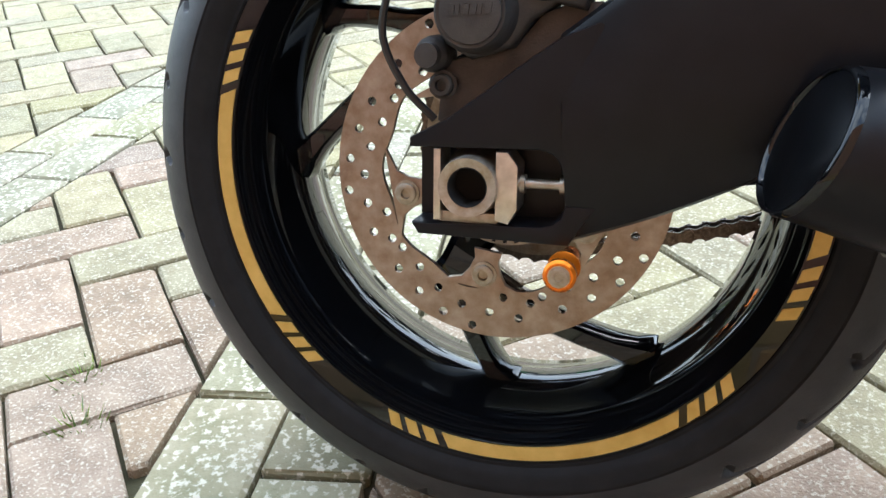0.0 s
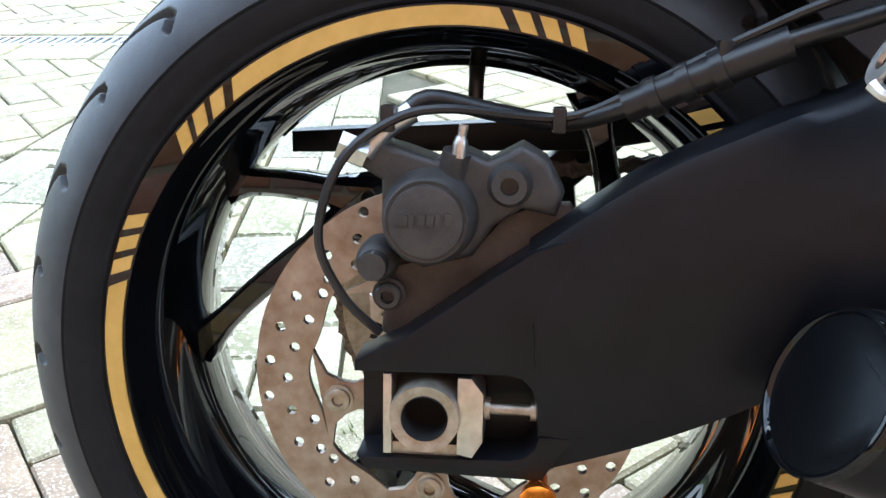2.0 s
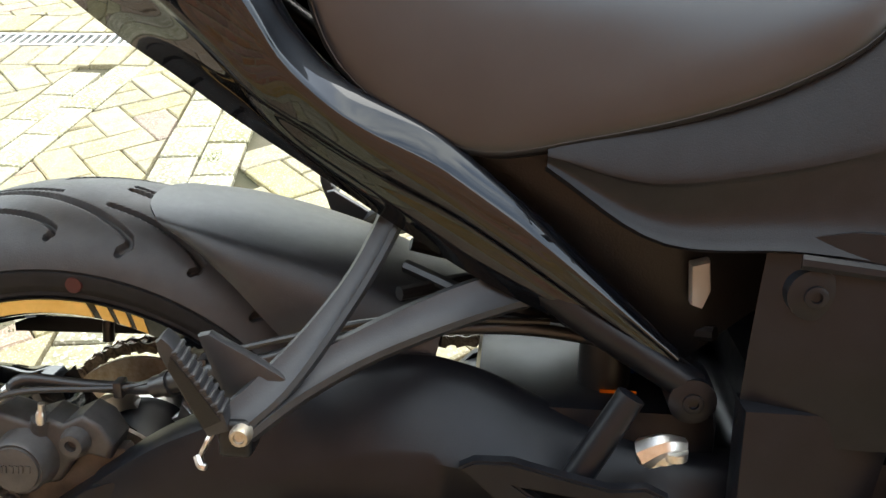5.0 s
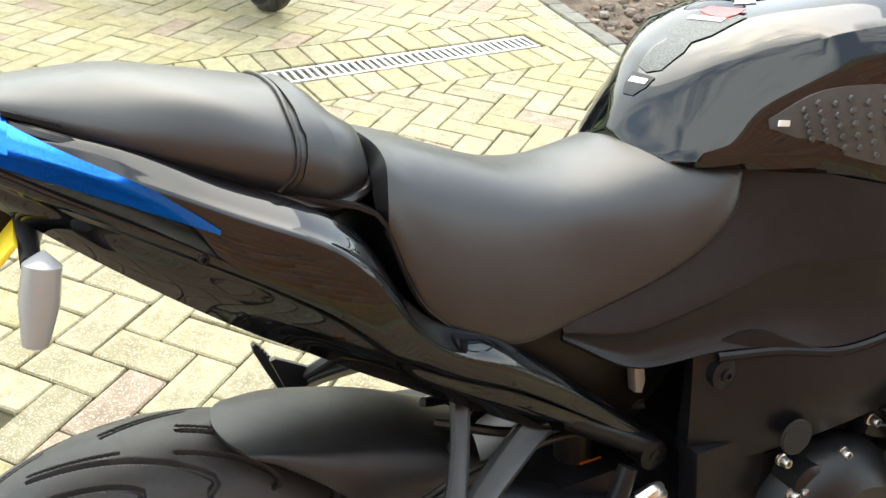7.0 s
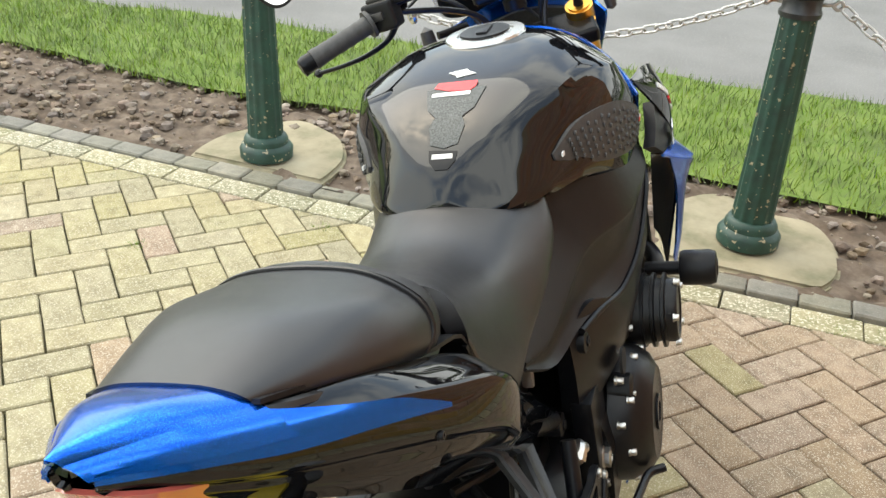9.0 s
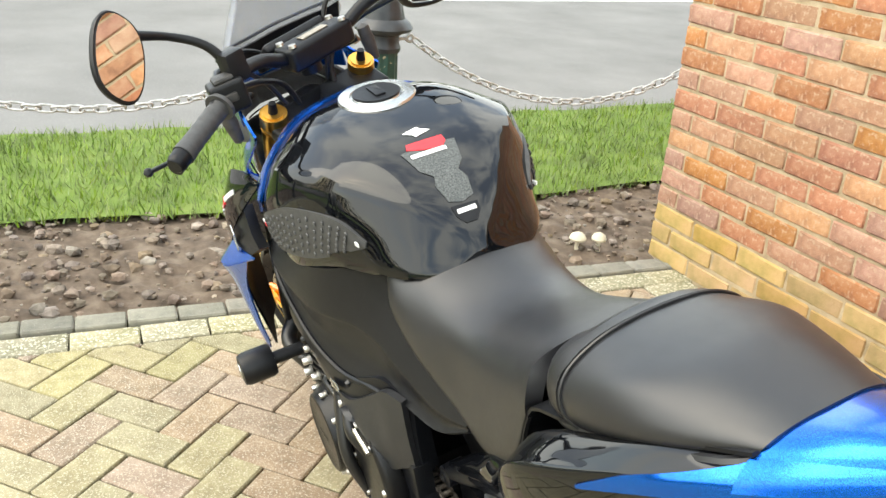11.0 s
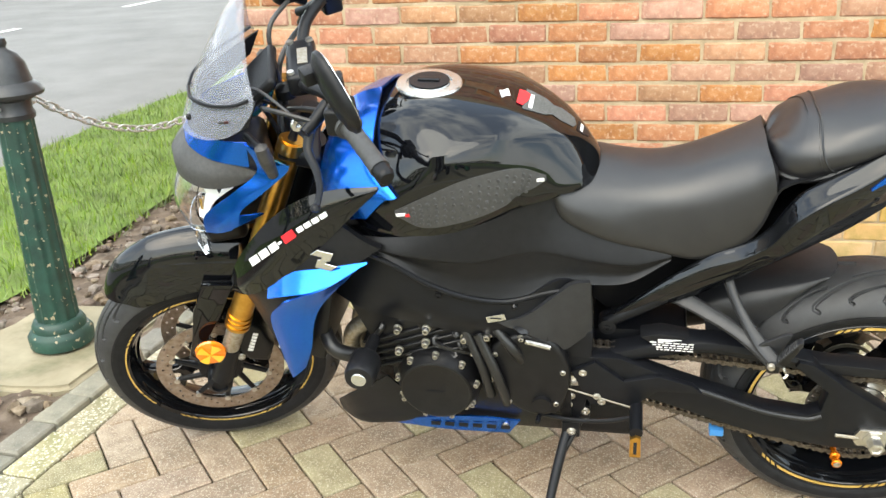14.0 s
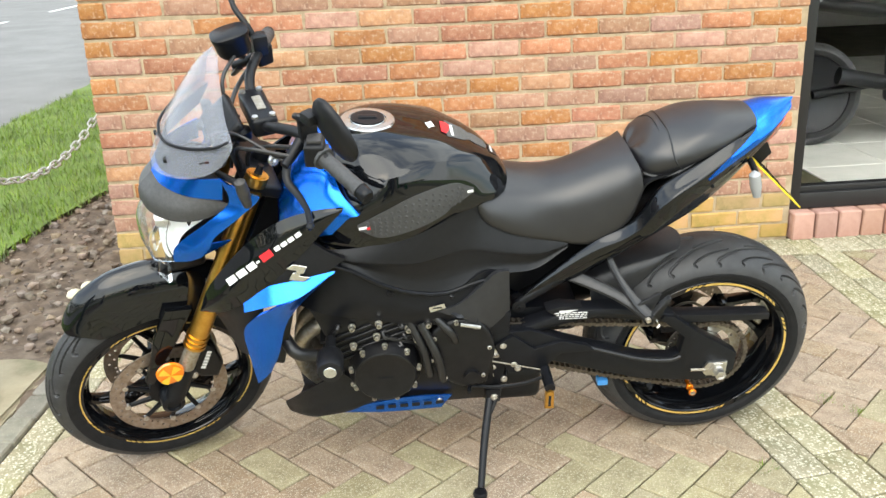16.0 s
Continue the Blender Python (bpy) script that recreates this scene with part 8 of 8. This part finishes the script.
for s in (1, -1):
    sp("screen_rib", tube([(x - 0.002, s * y * 0.99, z + 0.004) for x, y, z in ((1.373, 0.0, 1.050), (1.362, 0.054, 1.054), (1.322, 0.106, 1.062), (1.276, 0.137, 1.072), (1.244, 0.146, 1.084))], 0.0035, 8, 24), SATIN, "", scr)
    sp("screen_sticker", box(1.289, 1.297, s * 0.1345, s * 0.1365, 1.041, 1.046, 0.0), DARKRED, "", scr)
    sp("screen_sticker", box(1.299, 1.309, s * 0.1285, s * 0.1305, 1.039, 1.042, 0.0), GREYCAST, "", scr)
for y in (-0.06, 0.06):
    sp("screen_bolt", lathe([(0.0, 0.0), (0.007, 0.0), (0.006, 0.006), (0.0, 0.007)], 12, "X", None, (1.372, y * 1.0, 1.022)), SATIN, "", scr)

# ---- other parked motorcycles, seen in part ----
KNOBS = [([(0.0, 0.0), (0.0, 0.95)], 0.006), ([(0.0, 0.45), (1.0, 0.45)], 0.004)]


def parked_bike(label, loc, turn, r, rim_mat, knobbly, plate_l):
    b = tagged(new("parked_motorcycle"), label, "motorcycle")
    for wx in (0.0, 1.4):
        at = (wx, 0, r)
        w = part("wheel", lathe([(r - 0.09, -0.03), (r - 0.075, -0.04), (r - 0.07, -0.04), (r - 0.09, -0.02), (r - 0.09, 0.02), (r - 0.07, 0.04), (r - 0.075, 0.04), (r - 0.09, 0.03)], 64, "Y", None, at), rim_mat, b)
        part("tyre", tyre_mesh(r, 0.06, at, r - 0.075, KNOBS if knobbly else TREAD[:1], 40 if knobbly else 14, 320, edge=76), RUBBER, w).data.materials.append(SIDEWALL)
        part("hub", lathe([(0.0, -0.05), (0.05, -0.05), (0.05, 0.05), (0.0, 0.05)], 24, "Y", None, at), ENGINE, w)
        for k in range(24 if knobbly else 8):
            a = 2 * math.pi * k / (24 if knobbly else 8)
            part("spoke", tube([(wx + 0.04 * math.cos(a), 0.02 * (-1) ** k, r + 0.04 * math.sin(a)), (wx + (r - 0.09) * math.cos(a + 0.1), 0, r + (r - 0.09) * math.sin(a + 0.1))], 0.0022 if knobbly else 0.009, 6), ALLOY if knobbly else SATIN, w)
        part("disc", lathe([(0.07, 0.05), (0.11, 0.05), (0.11, 0.054), (0.07, 0.054)], 40, "Y", None, at, closed=True), STEEL, w)
    part("swing_arm", tube([(0, 0.09, r), (0.5, 0.08, r + 0.08)], 0.025, 10), SATIN, b)
    part("swing_arm", tube([(0, -0.09, r), (0.5, -0.08, r + 0.08)], 0.025, 10), SATIN, b)
    part("engine", box(0.5, 0.95, -0.16, 0.16, 0.25, 0.62, 0.04, 3), ENGINE, b)
    part("fork", tube([(1.4, 0.09, r), (1.15, 0.09, 0.95)], 0.025, 12), SATIN, b)
    part("fork", tube([(1.4, -0.09, r), (1.15, -0.09, 0.95)], 0.025, 12), SATIN, b)
    part("tank", loft([[(x, w * math.cos(t), z + h * math.sin(t)) for t in np.linspace(0, 2 * math.pi, 25)[:-1]] for x, w, z, h in ((0.55, 0.05, 0.82, 0.04), (0.7, 0.13, 0.85, 0.1), (0.95, 0.16, 0.87, 0.13), (1.1, 0.1, 0.85, 0.1))], 20), GLOSS, b)
    part("seat", loft([[(x, w * math.cos(t), z + 0.04 * math.sin(t)) for t in np.linspace(0, 2 * math.pi, 25)[:-1]] for x, w, z in ((-0.2, 0.06, 0.88), (0.1, 0.12, 0.83), (0.4, 0.13, 0.79), (0.6, 0.08, 0.82))], 20), VINYL, b)
    part("handlebar", tube([(1.02, -0.38, 1.0), (1.08, -0.15, 1.04), (1.08, 0.15, 1.04), (1.02, 0.38, 1.0)], 0.012, 10), MATTE, b)
    part("silencer", tube([(0.5, -0.18, 0.35), (0.1, -0.2, 0.42)], [0.04, 0.05], 20), SATIN, b)
    part("mudguard", tube([(-0.2, 0, 0.85), (-0.32, 0, 0.66), (-0.38, 0, 0.5)], [0.03, 0.04, 0.05], 10, flat=((1, 0, 0), 0.2)), MATTE, b)
    if plate_l:
        pl = part("learner_plate", box(-0.42, -0.415, -0.09, 0.09, 0.22, 0.4, 0.002), WHITE, b, "white learner plate with red letter")
        part("letter_bar", box(-0.4225, -0.4205, 0.03, 0.055, 0.25, 0.37), RED, pl)
        part("letter_bar", box(-0.4225, -0.4205, -0.05, 0.03, 0.25, 0.275), RED, pl)
    b.matrix_basis = Matrix.Translation(loc) @ Matrix.Rotation(radians(turn), 4, "Z") @ Matrix.Rotation(radians(-8), 4, "X")
    return b


parked_bike("parked black motorcycle with a learner plate", (1.02, 3.42, 0), 100, 0.30, GLOSS, False, True)
parked_bike("parked trail motorcycle with spoked wheels and knobbly tyres", (0.25, 4.22, 0), 78, 0.31, ALLOY, True, False)
parked_bike("parked motorcycle with green rim tape", (-1.5, 5.0, 0), 72, 0.30, principled("green_rim", (0.02, 0.3, 0.08), 0.4), False, False)
parked_bike("dark motorcycle standing on the shop's tiles", (-1.75, -2.75, 0.106), 172, 0.31, SATIN, False, False)
stone_m = noisy(principled("pale_mushroom_flesh", (0.6, 0.55, 0.42), 0.7), [(0.5, 0.44, 0.32), (0.68, 0.63, 0.5)], 20, bump=0.3, bump_scale=80)
for x, y, z, r in ((2.13, -1.26, 0.0, 0.03), (2.16, -1.18, 0.0, 0.034)):
    mu = tagged(new("mushroom"), "pale mushroom growing in the soil by the wall", "mushroom", group="mushrooms")
    part("stalk", lathe([(0.0, -0.01), (0.010, -0.01), (0.009, 0.03), (0.012, 0.045), (0.0, 0.046)], 16, "Z"), stone_m, mu)
    part("mushroom_cap", lathe([(0.0, 0.04), (r * 0.9, 0.042), (r, 0.05), (r * 0.8, 0.064), (r * 0.4, 0.072), (0.0, 0.073)], 28, "Z"), stone_m, mu)
    mu.location = (x, y, z)

# ---- bricks of the wall, blocks of the paving ----
full = [piece_mesh("brick", 0.215, 0.10, 0.065, 0.005, BRICK, 0.0028, s) for s in range(9)]
half = [piece_mesh("brick", 0.1025, 0.10, 0.065, 0.005, BRICK, 0.0028, 20 + s) for s in range(4)]
low_full = [piece_mesh("brick", 0.215, 0.10, 0.065, 0.005, BRICK_LOW, 0.0028, 40 + s) for s in range(5)]
low_half = [piece_mesh("brick", 0.1025, 0.10, 0.065, 0.005, BRICK_LOW, 0.0028, 60 + s) for s in range(3)]
rng = random.Random(3)
upper = []
for row in range(34):
    z = 0.0385 + row * 0.075
    x = WX1 if row % 2 == 0 else WX1
    first = True
    k = 0
    while x - 0.09 > WX0:
        wide = 0.1025 if (first and row % 2) else 0.215
        if x - wide < WX0 + 0.003:
            wide = max(0.06, x - WX0 - 0.003)
        first = False
        m = Matrix.Translation((x - wide / 2, WY - 0.05 + rng.uniform(-0.003, 0.003), z + rng.uniform(-0.002, 0.002))) @ Matrix.Rotation(rng.uniform(-0.006, 0.006), 4, "Y") @ Matrix.Rotation(rng.uniform(-0.012, 0.012), 4, "Z")
        src = (low_full if wide > 0.15 else low_half) if row < 3 else (full if wide > 0.15 else half)
        base = 0.215 if wide > 0.15 else 0.1025
        if row < 20:
            ob = new("brick", src[rng.randrange(len(src))])
            ob.parent = wall
            ob.matrix_basis = m @ Matrix.Diagonal((wide / base, 1, 1, 1))
        else:
            upper.append((m @ Matrix.Diagonal((wide / base, 1, 1, 1)), src[rng.randrange(len(src))]))
        x -= wide + 0.010
vs, fs = [], []
for m, me in upper:
    i = len(vs)
    vs += [tuple(m @ v.co) for v in me.vertices]
    fs += [tuple(q + i for q in f.vertices) for f in me.polygons]
me = bpy.data.meshes.new("upper_bricks")
me.from_pydata(vs, [], fs)
me.materials.append(noisy(principled("orange_red_brick_upper", (0.42, 0.16, 0.08), 0.85), [(0.27, 0.115, 0.062), (0.41, 0.18, 0.095), (0.47, 0.255, 0.15)], 16, bump=0.9, bump_scale=70, per_object=0.2, island=True))
ob = new("upper_bricks", me)
ob.parent = wall
ob["kind"] = "stuff"

sill = tagged(new("window_sill_bricks"), "row of smooth red sill bricks under the shop window", "sill", kind="structure")
sm = [piece_mesh("sill_brick", 0.1025, 0.20, 0.13, 0.006, SILLBRICK, 0.0015, 80 + s) for s in range(4)]
for k in range(26):
    ob = new("sill_brick", sm[k % 4])
    ob.parent = sill
    ob.location = (WX0 - 0.055 - k * 0.1125, WY - 0.065, 0.062)

pavement = tagged(new("pavement"), "herringbone block paving with mossy joints", "paving", kind="structure")
pv = [piece_mesh("paver", 0.196, 0.096, 0.05, 0.004, PAVER if s < 8 else PAVER_BUFF, 0.0014, 100 + s) for s in range(16)]
pb = [piece_mesh("pebble_paver", 0.196, 0.106, 0.05, 0.004, PEBBLE, 0.0018, 120 + s) for s in range(5)]
kb = [piece_mesh("kerb_block", 0.146, 0.085, 0.06, 0.005, KERB_M, 0.002, 140 + s) for s in range(4)]
HER = Matrix.Translation((1.4493, 1.0581, 0)) @ Matrix.Rotation(radians(-47.83), 4, "Z") @ Matrix.Diagonal((1.0427, 1.0427, 1, 1))
BANDS = [(-0.285, 0.3, -0.13), (-1.03, 0.0, 0.03)]


def band_x(b, y):
    return b[0] + b[2] * (y - b[1])


def drain_y(x):
    return 2.53 + 0.07 * x


def borders(x):
    """Edge lines round the herringbone fields near x: a point, and the way out of the field."""
    out = [((along_kerb(0) - 0.15, 0.0), (1.0, -0.098)), ((0.0, WY + 0.212), (0.0, -1.0))]
    for bnd in BANDS:
        s = -1 if x > bnd[0] else 1
        out.append(((bnd[0] - s * 0.118, bnd[1]), (s * 1.0, -s * bnd[2])))
    return out


def field_cuts(p, size=0.115):
    """None outside the paved fields, else the edge lines that cut a block at p."""
    if p.x < -4.2 or p.y > 6.4:
        return None
    cuts = []
    for (ex, ey), (nx, ny) in borders(p.x):
        d = ((p.x - ex) * nx + (p.y - ey) * ny) / math.hypot(nx, ny)
        if d > size:
            return None
        if d > -size:
            cuts.append(((ex, ey), (nx, ny)))
    side = -1 if p.y > drain_y(p.x) else 1
    d = (p.y - drain_y(p.x)) * side + 0.29
    if d > size:
        return None
    if d > -size:
        cuts.append(((0.0, 2.53 - side * 0.29), (-0.07 * side, side * 1.0)))
    return cuts


near, far, edge = [], [], []
for a in range(-70, 71):
    for b in range(-70, 71):
        # the two blocks of a herringbone cell
        for turn in (0, 90):
            if turn == 0:
                cx, cy = 0.1 * a - 0.1 * b + 0.1, 0.1 * a + 0.1 * b + 0.05
            else:
                cx, cy = 0.1 * a - 0.1 * b + 0.05, 0.1 * a + 0.1 * b + 0.2
            if (b % 2):
                continue
            p = HER @ Vector((cx, cy, 0))
            cuts = field_cuts(p)
            if cuts is None:
                continue
            r = random.Random(a * 1000 + b * 2 + turn)
            m = Matrix.Translation((p.x, p.y, -0.026 + r.uniform(-0.0025, 0.0015))) @ Matrix.Rotation(radians(-47.83 + turn) + r.uniform(-0.012, 0.012), 4, "Z") @ Matrix.Rotation(r.uniform(-0.008, 0.008), 4, "X") @ Matrix.Rotation(r.uniform(-0.006, 0.006), 4, "Y") @ Matrix.Diagonal((1.04, 1.04, 1, 1))
            pinkish = r.random() < min(0.9, max(0.06, 0.75 - 0.75 * (p.y - 0.1)))
            ahead = -0.9 < p.x < 1.75 and -0.15 < p.y < 1.75
            if cuts:
                edge.append((m, r.randrange(8), cuts, pinkish))
            else:
                (near if ahead else far).append((m, r.randrange(8) + (0 if pinkish else 8)))
near.sort(key=lambda q: (q[0].translation - Vector((0.5, 0.5, 0))).length)
far += near[300:]
for m, k in near[:300]:
    ob = new("paver", pv[k])
    ob.parent = pavement
    ob.matrix_basis = m


def joined(name, items, meshes, material, parent):
    vs, fs = [], []
    for m, k in items:
        i = len(vs)
        me = meshes[k % len(meshes)]
        vs += [tuple(m @ v.co) for v in me.vertices]
        fs += [tuple(q + i for q in f.vertices) for f in me.polygons]
    me = bpy.data.meshes.new(name)
    me.from_pydata(vs, [], fs)
    me.materials.append(material)
    ob = new(name, me)
    ob.parent = parent
    ob["kind"] = "stuff"


joined("outer_buff_pavers", [q for q in far if q[1] > 7], pv, PAVER_STUFF, pavement)
joined("outer_pink_pavers", [q for q in far if q[1] < 8], pv, PAVER_PINK_STUFF, pavement)
whole = {True: bmesh.new(), False: bmesh.new()}
for m, k, cuts, pinkish in edge:
    b = bmesh.new()
    b.from_mesh(pv[k])
    bmesh.ops.transform(b, matrix=m, verts=b.verts)
    for (ex, ey), (nx, ny) in cuts:
        if not b.verts:
            break
        r = bmesh.ops.bisect_plane(b, geom=b.verts[:] + b.edges[:] + b.faces[:], plane_co=(ex, ey, 0), plane_no=(nx, ny, 0), clear_outer=True)
        rim = [e for e in r["geom_cut"] if isinstance(e, bmesh.types.BMEdge)]
        if rim:
            bmesh.ops.holes_fill(b, edges=rim)
    if b.verts:
        join(whole[pinkish], b)
    else:
        b.free()
for pinkish in (True, False):
    ob = link("cut_pavers", whole[pinkish], PAVER_PINK_STUFF if pinkish else PAVER_STUFF, pavement, smooth=False)
    ob["kind"] = "stuff"
rng = random.Random(11)
for bnd in BANDS:
    y = WY + 0.23
    k = 0
    while y < 6.4:
        for side in (-1, 1):
            yy = y + (0.1 if side > 0 else 0.0)
            if abs(yy - drain_y(bnd[0])) > 0.3:
                ob = new("pebble_paver", pb[rng.randrange(5)])
                ob.parent = pavement
                ob.matrix_basis = Matrix.Translation((band_x(bnd, yy) + side * 0.056, yy, (-0.025 if abs(yy - drain_y(bnd[0])) > 0.39 else -0.032) + rng.uniform(-0.002, 0.002))) @ Matrix.Rotation(radians(90) - bnd[2] + rng.uniform(-0.01, 0.01), 4, "Z")
        y += 0.2
for k in range(34):
    ob = new("pebble_paver", pb[rng.randrange(5)])
    ob.parent = pavement
    ob.matrix_basis = Matrix.Translation((1.85 - k * 0.112, WY + 0.105, -0.024 + rng.uniform(-0.002, 0.002))) @ Matrix.Rotation(radians(90) + rng.uniform(-0.01, 0.01), 4, "Z")
for k in range(34):
    y = -1.4 + k * 0.2
    ob = new("pebble_paver", pb[rng.randrange(5)])
    ob.parent = pavement
    ob.matrix_basis = Matrix.Translation((along_kerb(y) - 0.09, y, -0.023 + rng.uniform(-0.002, 0.002))) @ Matrix.Rotation(radians(90 - 5.6) + rng.uniform(-0.01, 0.01), 4, "Z")
for k in range(46):
    y = -1.5 + k * 0.15
    ob = new("kerb_block", kb[rng.randrange(4)])
    ob.parent = pavement
    ob.matrix_basis = Matrix.Translation((along_kerb(y) + 0.01, y, -0.016 + rng.uniform(-0.004, 0.004))) @ Matrix.Rotation(radians(90 - 5.6) + rng.uniform(-0.02, 0.02), 4, "Z")
# rows of blocks along the drain
row_items = []
for side in (-1, 1):
    for k in range(64):
        x = 2.186 - k * 0.103
        row_items.append((Matrix.Translation((x, drain_y(x) + side * 0.185, -0.026 + rng.uniform(-0.002, 0.002))) @ Matrix.Rotation(radians(94) + rng.uniform(-0.01, 0.01), 4, "Z"), k))
for k, x in enumerate((2.062, 2.166)):
    row_items.append((Matrix.Translation((x, drain_y(x), -0.026)) @ Matrix.Rotation(radians(94), 4, "Z"), k))
joined("drain_border_blocks", row_items, pv, PAVER_STUFF, pavement)
drain = tagged(new("drain_grate"), "long galvanised drain grate with rusty patches in the paving", "drain", kind="structure")
bar_bm, rail_bm = box(0, 0.013, -0.055, 0.055, -0.018, -0.006), box(-0.995, 0, -0.008, 0.008, -0.02, -0.004)
bar_mesh, rail_mesh = bpy.data.meshes.new("grate_bar"), bpy.data.meshes.new("grate_rail")
for b, me in ((bar_bm, bar_mesh), (rail_bm, rail_mesh)):
    b.to_mesh(me)
    b.free()
    me.materials.append(GRATE)
for k in range(0, 6):
    x1 = 2.0 - k * 1.0
    for s in (-1, 1):
        ob = new("grate_rail", rail_mesh)
        ob.parent = drain
        ob.location = (x1, s * 0.06, 0)
    for j in range(31):
        ob = new("grate_bar", bar_mesh)
        ob.parent = drain
        ob.location = (x1 - 0.98 + j * 0.0322, 0, 0)
# solid dark block stands in for the shaded depth under the grate
part("channel", box(-4, 2.12, -0.066, 0.066, -0.09, -0.03), HOLE_SHADE, drain)
drain.matrix_basis = Matrix.Translation((0, 2.53, 0)) @ Matrix.Rotation(math.atan(0.07), 4, "Z")

# tufts of moss and weed in the joints
vs, fs = [], []
for cx, cy in ((-0.47, 0.02), (-0.52, 0.1), (-0.55, 0.75), (1.86, -0.62), (1.9, -0.75), (1.7, -0.9), (1.93, 1.0), (0.9, 0.75), (-0.13, 0.35), (-0.2, -0.3), (1.6, 1.5), (0.1, 1.6), (-0.4, 1.5)):
    for k in range(60):
        a, r = rng.uniform(0, 6.28), 0.03 * rng.random()
        x, y = cx + math.cos(a) * r, cy + math.sin(a) * r
        h, b = rng.uniform(0.006, 0.022), rng.uniform(0, 6.28)
        i = len(vs)
        vs += [(x, y, -0.012), (x + 0.004 * math.cos(b), y + 0.004 * math.sin(b), -0.012), (x + 0.012 * math.cos(a), y + 0.012 * math.sin(a), h - 0.008)]
        fs.append((i, i + 1, i + 2))
me = bpy.data.meshes.new("joint_weeds")
me.from_pydata(vs, [], fs)
me.materials.append(BLADE)
tagged(new("joint_weeds", me), "small green weeds and moss in paving joints", "weeds", kind="stuff")
